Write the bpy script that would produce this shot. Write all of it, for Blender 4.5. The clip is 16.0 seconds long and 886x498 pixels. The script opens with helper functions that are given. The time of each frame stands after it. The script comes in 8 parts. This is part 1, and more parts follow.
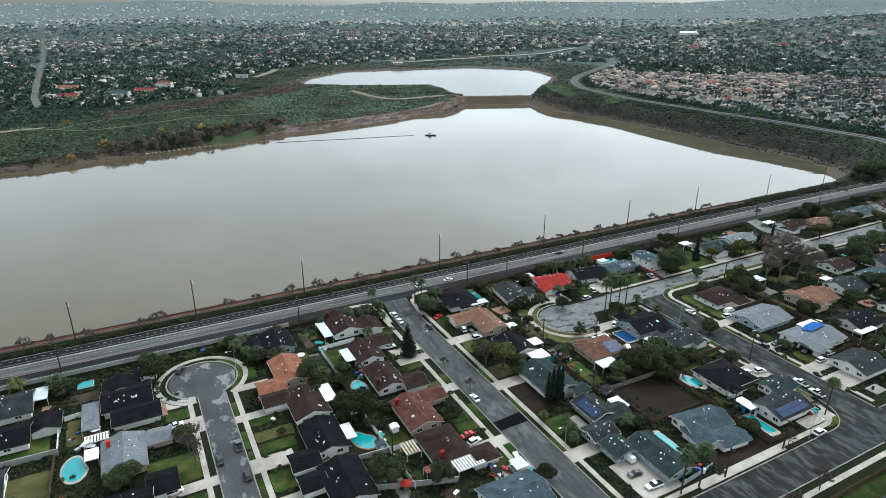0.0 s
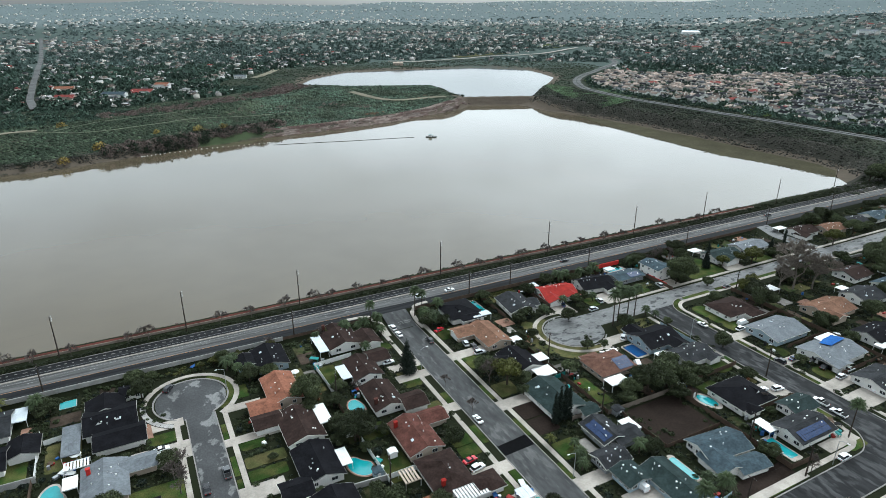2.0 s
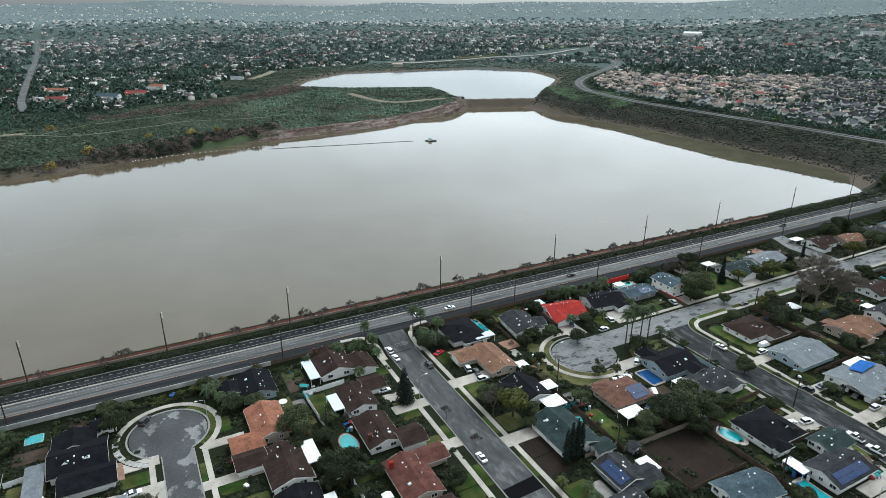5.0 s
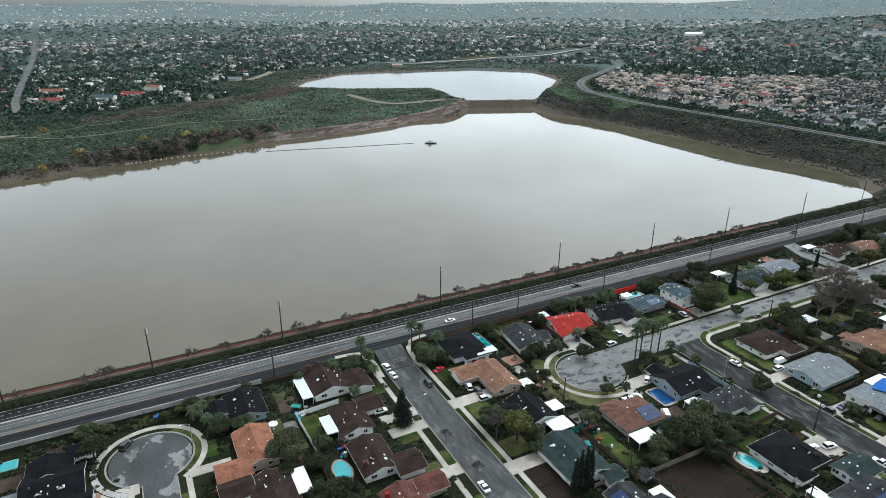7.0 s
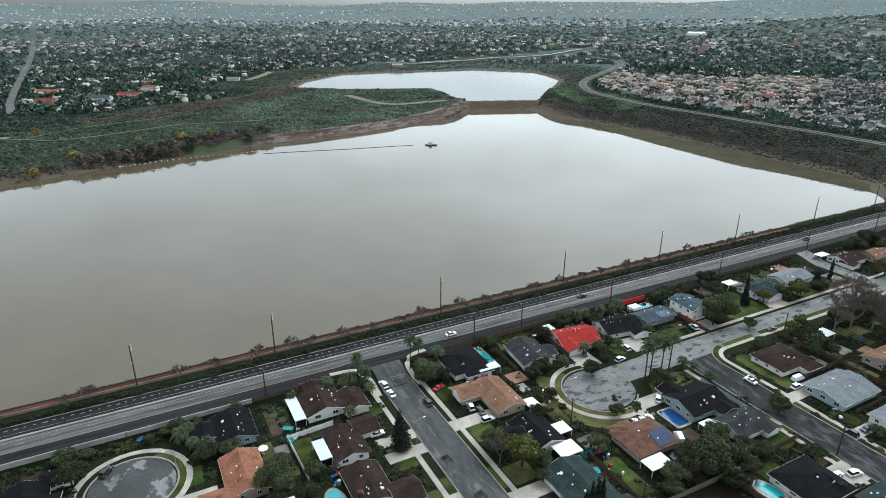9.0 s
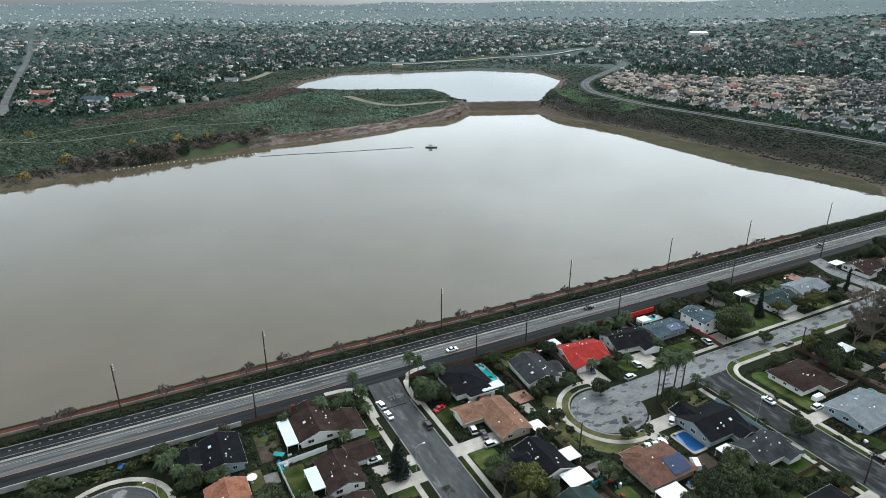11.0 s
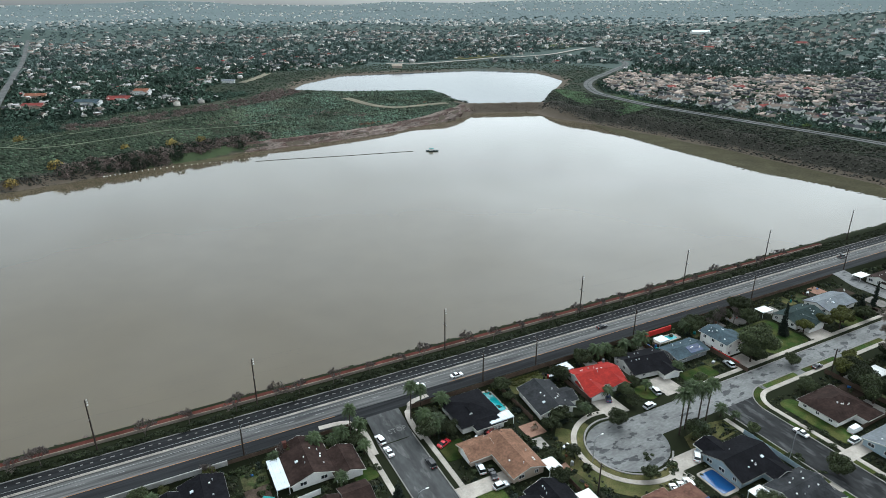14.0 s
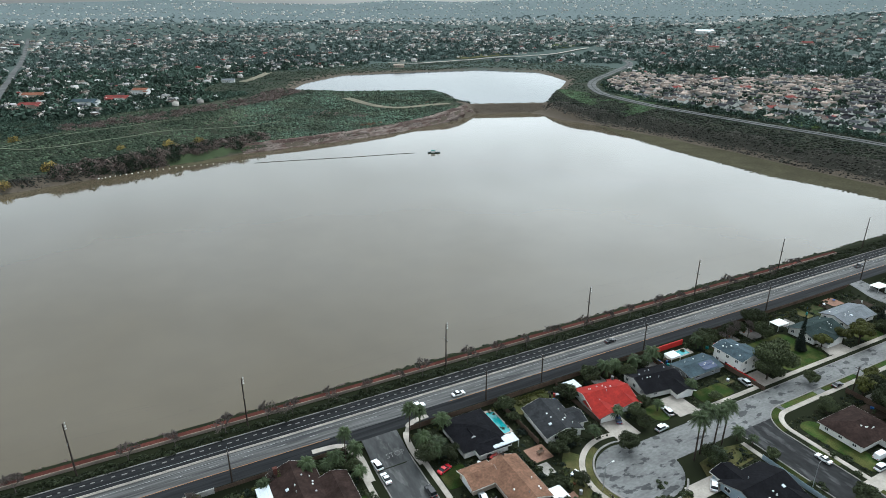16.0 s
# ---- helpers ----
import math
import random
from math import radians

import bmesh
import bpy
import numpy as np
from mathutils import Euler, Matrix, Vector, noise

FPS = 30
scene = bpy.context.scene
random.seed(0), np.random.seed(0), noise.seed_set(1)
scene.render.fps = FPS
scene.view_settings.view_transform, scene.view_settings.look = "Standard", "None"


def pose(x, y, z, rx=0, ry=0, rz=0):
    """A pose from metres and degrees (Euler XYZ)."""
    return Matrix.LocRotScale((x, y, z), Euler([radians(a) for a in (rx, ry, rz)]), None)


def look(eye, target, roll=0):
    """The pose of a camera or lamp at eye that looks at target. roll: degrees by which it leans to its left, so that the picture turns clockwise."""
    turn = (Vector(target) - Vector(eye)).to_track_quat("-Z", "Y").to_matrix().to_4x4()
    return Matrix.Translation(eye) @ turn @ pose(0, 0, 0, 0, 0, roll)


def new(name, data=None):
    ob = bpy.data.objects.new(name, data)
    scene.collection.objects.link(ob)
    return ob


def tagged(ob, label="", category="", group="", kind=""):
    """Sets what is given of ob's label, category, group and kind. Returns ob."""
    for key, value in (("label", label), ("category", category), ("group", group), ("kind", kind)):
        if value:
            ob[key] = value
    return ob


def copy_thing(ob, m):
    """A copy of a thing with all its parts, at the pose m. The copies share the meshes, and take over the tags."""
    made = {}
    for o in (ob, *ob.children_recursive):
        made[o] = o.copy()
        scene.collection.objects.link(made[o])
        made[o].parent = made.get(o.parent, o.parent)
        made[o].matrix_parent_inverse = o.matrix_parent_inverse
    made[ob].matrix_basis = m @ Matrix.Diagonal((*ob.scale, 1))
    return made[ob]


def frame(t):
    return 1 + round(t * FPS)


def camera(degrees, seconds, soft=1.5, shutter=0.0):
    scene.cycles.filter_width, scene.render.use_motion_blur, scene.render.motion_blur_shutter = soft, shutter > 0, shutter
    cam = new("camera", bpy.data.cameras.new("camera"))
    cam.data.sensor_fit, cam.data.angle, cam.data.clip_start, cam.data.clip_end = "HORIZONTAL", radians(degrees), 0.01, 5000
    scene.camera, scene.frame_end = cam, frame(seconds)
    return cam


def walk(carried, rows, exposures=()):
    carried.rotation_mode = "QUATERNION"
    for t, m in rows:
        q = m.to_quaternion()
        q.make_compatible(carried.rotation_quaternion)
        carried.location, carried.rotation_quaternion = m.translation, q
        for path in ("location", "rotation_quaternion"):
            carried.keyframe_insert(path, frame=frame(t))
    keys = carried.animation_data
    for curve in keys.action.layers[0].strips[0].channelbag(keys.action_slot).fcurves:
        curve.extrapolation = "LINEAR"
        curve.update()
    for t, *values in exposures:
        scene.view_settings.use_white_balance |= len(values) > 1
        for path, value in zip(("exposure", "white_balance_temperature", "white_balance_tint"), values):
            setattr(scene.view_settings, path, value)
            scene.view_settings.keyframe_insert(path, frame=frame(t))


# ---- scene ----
cam = camera(71.6, 16.0, soft=0.5)
PATH = [
    (0, (-122.955, -236.772, 114.631), (-79.669, -154.515, 77.731), 0.2),
    (0.5, (-121.627, -234.404, 114.612), (-78.429, -152.100, 77.662), 0.2),
    (1, (-120.332, -231.975, 114.585), (-77.157, -149.716, 77.735), 0.1),
    (1.5, (-119.079, -229.480, 114.551), (-75.925, -147.154, 77.601), 0.1),
    (2, (-117.812, -226.937, 114.517), (-74.658, -144.610, 77.567), 0.1),
    (2.5, (-116.532, -224.406, 114.473), (-73.313, -142.170, 77.523), 0.1),
    (3, (-115.250, -221.875, 114.429), (-72.052, -139.572, 77.529), 0.1),
    (3.5, (-113.962, -219.347, 114.378), (-70.720, -137.066, 77.428), 0.2),
    (4, (-112.662, -216.796, 114.319), (-69.465, -134.492, 77.469), 0.1),
    (6.5, (-106.094, -203.929, 113.668), (-62.896, -121.626, 76.868), 0.3),
    (7, (-104.738, -201.458, 113.623), (-61.518, -119.110, 76.823), 0.2),
    (7.5, (-103.396, -199.097, 113.568), (-60.154, -116.816, 76.768), 0.3),
    (8, (-102.087, -196.637, 113.526), (-58.910, -114.266, 76.726), 0.3),
    (8.5, (-100.797, -194.103, 113.497), (-57.687, -111.753, 76.697), 0.3),
    (9, (-99.506, -191.586, 113.469), (-56.397, -109.237, 76.619), 0.2),
    (11.5, (-93.022, -178.854, 113.304), (-50.069, -96.480, 76.404), 0.1),
    (12, (-91.916, -176.305, 113.316), (-49.007, -93.908, 76.366), 0.0),
    (12.5, (-90.873, -173.770, 113.328), (-47.941, -91.328, 76.428), 0.0),
    (13, (-89.796, -171.254, 113.338), (-46.820, -88.835, 76.438), 0.0),
    (13.5, (-88.675, -168.776, 113.337), (-45.722, -86.402, 76.387), 0.0),
    (14, (-87.504, -166.321, 113.331), (-44.551, -83.946, 76.381), -0.1),
    (14.5, (-86.277, -163.895, 113.323), (-43.413, -81.475, 76.373), 0.0),
    (15, (-84.995, -161.523, 113.329), (-42.175, -79.080, 76.279), -0.1),
    (15.5, (-83.680, -159.151, 113.334), (-40.949, -76.662, 76.334), 0.0),
    (16, (-82.338, -156.800, 113.336), (-39.674, -74.332, 76.236), 0.0),
]
walk(cam, [(t, look(eye, target, roll)) for t, eye, target, roll in PATH], [(0.0, 0.0, 5830, 1.0), (16.0, 0.0, 5830, 1.0)])

# ---- world and sun: an overcast winter day ----
world = bpy.data.worlds.new("overcast_sky")
world.use_nodes = True
scene.world = world
wn, wl = world.node_tree.nodes, world.node_tree.links
wn.clear()
sky = wn.new("ShaderNodeTexSky")
sky.sky_type, sky.sun_disc = "NISHITA", False
sky.sun_elevation, sky.sun_rotation = radians(57), radians(58)
sky.air_density, sky.dust_density, sky.ozone_density = 1.0, 3.4, 1.0
grey = wn.new("ShaderNodeHueSaturation")
grey.inputs["Saturation"].default_value = 0.12
wl.new(sky.outputs[0], grey.inputs["Color"])
wtc = wn.new("ShaderNodeTexCoord")
wno = wn.new("ShaderNodeTexNoise")
wno.inputs["Scale"].default_value, wno.inputs["Detail"].default_value, wno.inputs["Distortion"].default_value = 3.6, 9.0, 0.5
layers = wn.new("ShaderNodeVectorMath")
layers.operation, layers.inputs[1].default_value = "MULTIPLY", (1.0, 1.0, 3.0)
wl.new(wtc.outputs["Generated"], layers.inputs[0])
wl.new(layers.outputs[0], wno.inputs["Vector"])
wra = wn.new("ShaderNodeMapRange")
for key, value in (("From Min", 0.3), ("From Max", 0.7), ("To Min", 0.86), ("To Max", 1.13)):
    wra.inputs[key].default_value = value
wl.new(wno.outputs["Fac"], wra.inputs["Value"])
wmul = wn.new("ShaderNodeMix")
wmul.data_type, wmul.blend_type = "RGBA", "MULTIPLY"
wmul.inputs[0].default_value = 1.0
wl.new(grey.outputs[0], wmul.inputs[6])
wl.new(wra.outputs[0], wmul.inputs[7])
wbg = wn.new("ShaderNodeBackground")
wbg.inputs["Strength"].default_value = 0.32
wl.new(wmul.outputs[2], wbg.inputs["Color"])
wout = wn.new("ShaderNodeOutputWorld")
wl.new(wbg.outputs[0], wout.inputs["Surface"])

sun = new("sun", bpy.data.lights.new("sun", "SUN"))
sun.data.energy, sun.data.angle, sun.data.color = 0.4, radians(30), (1.0, 0.97, 0.93)
sun.matrix_world = look((50, 31, 90), (0, 0, 0))


# ---- materials ----
def mat(name, rgb, rough=0.8, big=0.15, fine=0.15, scale=0.08, fine_scale=2.5, bump=0.0, metal=0.0, tint=None, islands=0.0, objects=0.0, spec=None, crisp=0.11, cut=0.51, stretch=None):
    """A surface of one colour, varied at two scales, by piece and by object."""
    m = bpy.data.materials.new(name)
    m.use_nodes = True
    nt = m.node_tree
    nodes, links = nt.nodes, nt.links
    b = nodes["Principled BSDF"]
    b.inputs["Roughness"].default_value, b.inputs["Metallic"].default_value = rough, metal
    b.inputs["Specular IOR Level"].default_value = spec if spec is not None else 0.04 if rough > 0.8 else 0.12 if rough > 0.55 else 0.5
    geo = nodes.new("ShaderNodeNewGeometry")
    rgbn = nodes.new("ShaderNodeRGB")
    rgbn.outputs[0].default_value = (*rgb, 1)
    out = rgbn.outputs[0]

    def noise_of(sc, detail):
        n = nodes.new("ShaderNodeTexNoise")
        n.inputs["Scale"].default_value, n.inputs["Detail"].default_value = sc, detail
        where = geo.outputs["Position"]
        if stretch:
            vm = nodes.new("ShaderNodeVectorMath")
            vm.operation = "MULTIPLY"
            vm.inputs[1].default_value = stretch
            links.new(where, vm.inputs[0])
            where = vm.outputs[0]
        links.new(where, n.inputs["Vector"])
        return n.outputs["Fac"]

    def ranged(value, amount, lo=0.3, hi=0.7):
        r = nodes.new("ShaderNodeMapRange")
        for key, v in (("From Min", lo), ("From Max", hi), ("To Min", 1 - amount), ("To Max", 1 + amount)):
            r.inputs[key].default_value = v
        links.new(value, r.inputs["Value"])
        return r.outputs[0]

    def times(colour, factor):
        x = nodes.new("ShaderNodeMix")
        x.data_type, x.blend_type = "RGBA", "MULTIPLY"
        x.inputs[0].default_value = 1.0
        links.new(colour, x.inputs[6])
        links.new(factor, x.inputs[7])
        return x.outputs[2]

    if tint:
        x = nodes.new("ShaderNodeMix")
        x.data_type = "RGBA"
        r = nodes.new("ShaderNodeMapRange")
        r.inputs["From Min"].default_value, r.inputs["From Max"].default_value = cut - crisp, cut + crisp
        links.new(noise_of(scale * 1.7, 4), r.inputs["Value"])
        links.new(r.outputs[0], x.inputs[0])
        links.new(out, x.inputs[6])
        x.inputs[7].default_value = (*tint, 1)
        out = x.outputs[2]
    out = times(out, ranged(noise_of(scale, 4), big))
    f = noise_of(fine_scale, 3)
    out = times(out, ranged(f, fine))
    if islands:
        out = times(out, ranged(geo.outputs["Random Per Island"], islands, 0, 1))
    if objects:
        info = nodes.new("ShaderNodeObjectInfo")
        out = times(out, ranged(info.outputs["Random"], objects, 0, 1))
    links.new(out, b.inputs["Base Color"])
    if bump:
        bp = nodes.new("ShaderNodeBump")
        bp.inputs["Strength"].default_value, bp.inputs["Distance"].default_value = bump, 0.1
        links.new(f, bp.inputs["Height"])
        links.new(bp.outputs[0], b.inputs["Normal"])
    return m


ASPHALT = mat("worn_asphalt", (0.052, 0.053, 0.053), 0.75, 0.22, 0.18, 0.3, 1.2, tint=(0.085, 0.085, 0.083), crisp=0.03, cut=0.58, stretch=(0.8, 0.25, 1.0))
LANES = mat("streaked_highway_asphalt", (0.078, 0.077, 0.075), 0.75, 0.55, 0.2, 0.5, 2.0, tint=(0.035, 0.0355, 0.037), crisp=0.05, cut=0.6, stretch=(0.05, 1.6, 1.0))
LANES_DARK = mat("dark_streaked_asphalt", (0.017, 0.0175, 0.0185), 0.75, 0.4, 0.2, 0.5, 2.0, spec=0.04, stretch=(0.05, 1.6, 1.0))
ASPHALT_WET = mat("damp_dark_asphalt", (0.021, 0.0212, 0.0218), 0.6, 0.3, 0.25, 0.35, 1.0, tint=(0.050, 0.0505, 0.051), crisp=0.05, cut=0.55, stretch=(0.8, 0.3, 1.0), spec=0.03)
ASPHALT_PATCHED = mat("patched_damp_asphalt", (0.043, 0.044, 0.045), 0.6, 0.25, 0.2, 0.26, 1.5, tint=(0.128, 0.128, 0.126), crisp=0.02, cut=0.405, stretch=(0.5, 1.0, 1.0))
ASPHALT_COURT = mat("court_asphalt_with_pale_patches", (0.050, 0.051, 0.052), 0.6, 0.25, 0.2, 0.11, 1.5, tint=(0.15, 0.15, 0.147), crisp=0.02, cut=0.605, stretch=(1.3, 0.8, 1.0))
CONCRETE = mat("concrete", (0.33, 0.298, 0.262), 0.85, 0.25, 0.1, 0.2, 2.0)
KERB = mat("kerb_concrete", (0.22, 0.208, 0.195), 0.85, 0.15, 0.1, 0.3, 2.0)
WHITE_LINE = mat("road_paint_white", (0.25, 0.25, 0.245), 0.7, 0.45, 0.3, 0.5, 4.0)
ORANGE_LINE = mat("road_paint_orange", (0.30, 0.15, 0.06), 0.7, 0.2, 0.2, 0.5, 4.0)
LAWN = mat("lawn", (0.023, 0.042, 0.010), 0.95, 0.45, 0.3, 0.15, 3.0, tint=(0.052, 0.055, 0.018), objects=0.35)
DRY_LAWN = mat("dry_lawn", (0.082, 0.074, 0.032), 0.95, 0.3, 0.25, 0.15, 3.0, tint=(0.048, 0.054, 0.02))
SOIL = mat("bare_soil", (0.0222, 0.0163, 0.0133), 0.95, 0.3, 0.2, 0.12, 2.0)
POOL_WATER = mat("pool_water", (0.0222, 0.2516, 0.2664), 0.12, 0.08, 0.08, 0.4, 2.0)
POOL_DEEP = mat("deep_blue_pool_water", (0.0111, 0.0592, 0.1776), 0.12, 0.08, 0.08, 0.4, 2.0)
DECK_PINK = mat("brick_pool_deck", (0.22, 0.13, 0.095), 0.85, 0.2, 0.2, 0.4, 3.0)
STUCCO = mat("white_stucco", (0.70, 0.685, 0.65), 0.9, 0.1, 0.08, 0.3, 4.0, objects=0.1)
STUCCO_TAN = mat("tan_stucco", (0.40, 0.33, 0.265), 0.9, 0.1, 0.08, 0.3, 4.0, objects=0.1)
STUCCO_BLUE = mat("pale_blue_siding", (0.30, 0.37, 0.41), 0.9, 0.1, 0.08, 0.3, 4.0)
STUCCO_GREY = mat("grey_siding", (0.2072, 0.2146, 0.2220), 0.9, 0.1, 0.08, 0.3, 4.0)
R_BLACK = mat("black_shingle", (0.0074, 0.0074, 0.0089), 0.85, 0.35, 0.3, 0.35, 1.6, bump=0.3)
R_GREY = mat("dark_grey_shingle", (0.028, 0.029, 0.031), 0.85, 0.35, 0.25, 0.35, 1.6, bump=0.3)
R_LIGHT = mat("light_grey_shingle", (0.1258, 0.1369, 0.1480), 0.8, 0.18, 0.2, 0.35, 1.6, bump=0.3)
R_BROWN = mat("dark_brown_shingle", (0.027, 0.0175, 0.015), 0.85, 0.35, 0.25, 0.35, 1.6, bump=0.3)
R_REDBROWN = mat("red_brown_shingle", (0.078, 0.034, 0.027), 0.85, 0.32, 0.22, 0.35, 1.6, bump=0.3)
R_TERRA = mat("terracotta_tile", (0.19, 0.083, 0.053), 0.85, 0.3, 0.22, 0.35, 1.6, bump=0.3)
R_TAN = mat("tan_brown_shingle", (0.15, 0.084, 0.056), 0.85, 0.3, 0.22, 0.35, 1.6, bump=0.3)
R_UMBER = mat("umber_brown_tile", (0.105, 0.056, 0.041), 0.85, 0.3, 0.22, 0.35, 1.6, bump=0.3)
R_RED = mat("bright_red_tile", (0.2220, 0.0163, 0.0118), 0.8, 0.18, 0.22, 0.35, 1.6, bump=0.3)
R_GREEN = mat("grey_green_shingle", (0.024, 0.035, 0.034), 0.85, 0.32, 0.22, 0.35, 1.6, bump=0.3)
R_BLUE = mat("slate_blue_shingle", (0.046, 0.064, 0.075), 0.85, 0.32, 0.22, 0.35, 1.6, bump=0.3)
WHITE_PAINT = mat("white_paint", (0.70, 0.70, 0.68), 0.6, 0.1, 0.08, 0.3, 3.0)
FASCIA = mat("weathered_fascia_paint", (0.40, 0.39, 0.36), 0.7, 0.2, 0.1, 0.3, 3.0, objects=0.75)
WHITE_METAL = mat("white_metal_roof", (0.4954, 0.5366, 0.5676), 0.45, 0.1, 0.08, 0.3, 3.0)
TEAL_PAINT = mat("teal_paint", (0.025, 0.16, 0.15), 0.6, 0.15, 0.1, 0.3, 3.0)
RED_PAINT = mat("red_paint", (0.45, 0.03, 0.025), 0.6, 0.15, 0.1, 0.3, 3.0)
GLASS_DARK = mat("dark_window_glass", (0.02, 0.024, 0.028), 0.08, 0.1, 0.05, 0.3, 2.0)
SOLAR = mat("solar_panel", (0.018, 0.034, 0.085), 0.2, 0.12, 0.1, 0.5, 2.0, spec=0.15)
WOOD_FENCE = mat("weathered_wood", (0.085, 0.06, 0.045), 0.9, 0.25, 0.2, 0.3, 3.0)
WOOD_POLE = mat("creosoted_pole_wood", (0.045, 0.036, 0.03), 0.9, 0.2, 0.2, 0.3, 3.0)
METAL_GREY = mat("galvanised_metal", (0.35, 0.36, 0.37), 0.45, 0.1, 0.1, 0.3, 3.0, metal=0.6)
WIRE = mat("cable", (0.03, 0.03, 0.03), 0.6, 0.05, 0.05)
BLOCK_WALL = mat("painted_block_wall", (0.31, 0.30, 0.283), 0.9, 0.18, 0.12, 0.3, 3.0)
TAN_WALL = mat("tan_concrete_wall", (0.1924, 0.1587, 0.1299), 0.9, 0.25, 0.15, 0.15, 2.0)
RED_PATH = mat("red_brown_embankment_path", (0.062, 0.022, 0.017), 0.95, 0.5, 0.2, 0.1, 1.5)
BARK = mat("bark", (0.05, 0.04, 0.032), 0.95, 0.2, 0.2, 0.5, 4.0)
BARE_TWIG = mat("bare_twigs", (0.098, 0.082, 0.074), 0.95, 0.2, 0.2, 0.5, 4.0)
LEAF = mat("leaves", (0.029, 0.038, 0.015), 0.8, 0.25, 0.2, 0.2, 1.0, islands=0.5, objects=0.5, spec=0.2)
TREE_LEAF = mat("garden_tree_leaves", (0.043, 0.052, 0.024), 0.8, 0.3, 0.2, 0.2, 1.0, islands=0.55, objects=0.5, spec=0.15)
LEAF_YELLOW = mat("yellow_green_leaves", (0.062, 0.066, 0.014), 0.8, 0.25, 0.2, 0.2, 1.0, islands=0.45, objects=0.25, spec=0.3)
LEAF_OLIVE = mat("olive_leaves", (0.039, 0.042, 0.02), 0.8, 0.25, 0.2, 0.2, 1.0, islands=0.5, objects=0.4, spec=0.2)
LEAF_DARK = mat("dark_needles", (0.009, 0.0155, 0.0095), 0.85, 0.25, 0.2, 0.2, 1.0, islands=0.45, spec=0.3)
PALM_LEAF = mat("palm_fronds", (0.036, 0.052, 0.019), 0.75, 0.2, 0.2, 0.2, 1.0, islands=0.4, objects=0.25, spec=0.3)
FAR_LEAF = mat("far_tree_leaves", (0.040, 0.063, 0.046), 0.95, 0.35, 0.2, 0.012, 0.3, islands=0.6, spec=0.15)
SCRUB = mat("coastal_scrub", (0.066, 0.098, 0.070), 0.95, 0.45, 0.2, 0.015, 0.3, islands=0.6, tint=(0.052, 0.064, 0.042), spec=0.1)
SCRUB_RUST = mat("rusty_bare_scrub", (0.122, 0.094, 0.083), 0.95, 0.3, 0.2, 0.02, 0.3, islands=0.5, spec=0.15)
SCRUB_GOLD = mat("golden_autumn_leaves", (0.23, 0.17, 0.05), 0.95, 0.3, 0.2, 0.02, 0.3, islands=0.4, spec=0.15)
ROCK = mat("pale_rock_and_mud", (0.085, 0.068, 0.053), 0.95, 0.3, 0.2, 0.04, 0.5)
FAR_WALL = mat("pale_far_house_walls", (0.44, 0.41, 0.37), 0.9, 0.1, 0.1, 0.02, 0.5, islands=0.5, objects=0.35)
FAR_TILE = mat("clay_tile_roofs", (0.158, 0.126, 0.106), 0.9, 0.2, 0.2, 0.03, 1.0, objects=0.75, islands=0.5)
FAR_GREY = mat("grey_far_roofs", (0.072, 0.074, 0.078), 0.9, 0.2, 0.2, 0.03, 1.0, objects=0.6, islands=0.5)
FAR_DARK = mat("dark_far_roofs", (0.024, 0.024, 0.027), 0.9, 0.2, 0.2, 0.03, 1.0, objects=0.5, islands=0.4)
FAR_ROAD = mat("far_pale_road", (0.094, 0.094, 0.092), 0.85, 0.3, 0.25, 0.05, 0.4)
CAR_GLASS = mat("car_glass", (0.012, 0.014, 0.016), 0.06, 0.05, 0.05)
TYRE = mat("tyre_rubber", (0.02, 0.02, 0.02), 0.85, 0.1, 0.1)
RIM = mat("alloy_rim", (0.5, 0.5, 0.5), 0.3, 0.05, 0.05, metal=0.8)
CAR_PAINT = {
    "white": mat("white_car_paint", (0.75, 0.76, 0.76), 0.25, 0.03, 0.03),
    "silver": mat("silver_car_paint", (0.45, 0.47, 0.48), 0.3, 0.03, 0.03, metal=0.4),
    "black": mat("black_car_paint", (0.015, 0.015, 0.017), 0.2, 0.03, 0.03),
    "red": mat("red_car_paint", (0.45, 0.02, 0.03), 0.25, 0.03, 0.03),
    "blue": mat("dark_blue_car_paint", (0.03, 0.05, 0.11), 0.25, 0.03, 0.03),
    "grey": mat("grey_car_paint", (0.12, 0.125, 0.13), 0.3, 0.03, 0.03, metal=0.3),
}


def lake_material(name, rgb, rough, spec):
    m = mat(name, rgb, rough, 0.10, 0.04, 0.006, 0.05)
    nodes, links = m.node_tree.nodes, m.node_tree.links
    b = nodes["Principled BSDF"]
    geo = nodes.new("ShaderNodeNewGeometry")
    n = nodes.new("ShaderNodeTexNoise")
    n.inputs["Scale"].default_value, n.inputs["Detail"].default_value = 0.6, 3
    links.new(geo.outputs["Position"], n.inputs["Vector"])
    bp = nodes.new("ShaderNodeBump")
    bp.inputs["Strength"].default_value, bp.inputs["Distance"].default_value = 0.02, 0.1
    links.new(n.outputs["Fac"], bp.inputs["Height"])
    links.new(bp.outputs[0], b.inputs["Normal"])
    b.inputs["IOR"].default_value = 1.33
    b.inputs["Specular IOR Level"].default_value = spec
    return m


LAKE = lake_material("muddy_lake_water", (0.080, 0.065, 0.042), 0.05, 0.52)
LAKE_UPPER = lake_material("pale_lake_water", (0.07, 0.078, 0.082), 0.1, 0.075)


# ---- mesh helpers ----
def mesh_of(name, bm, material):
    me = bpy.data.meshes.new(name)
    bm.normal_update()
    bm.to_mesh(me)
    bm.free()
    me.materials.append(material)
    return me


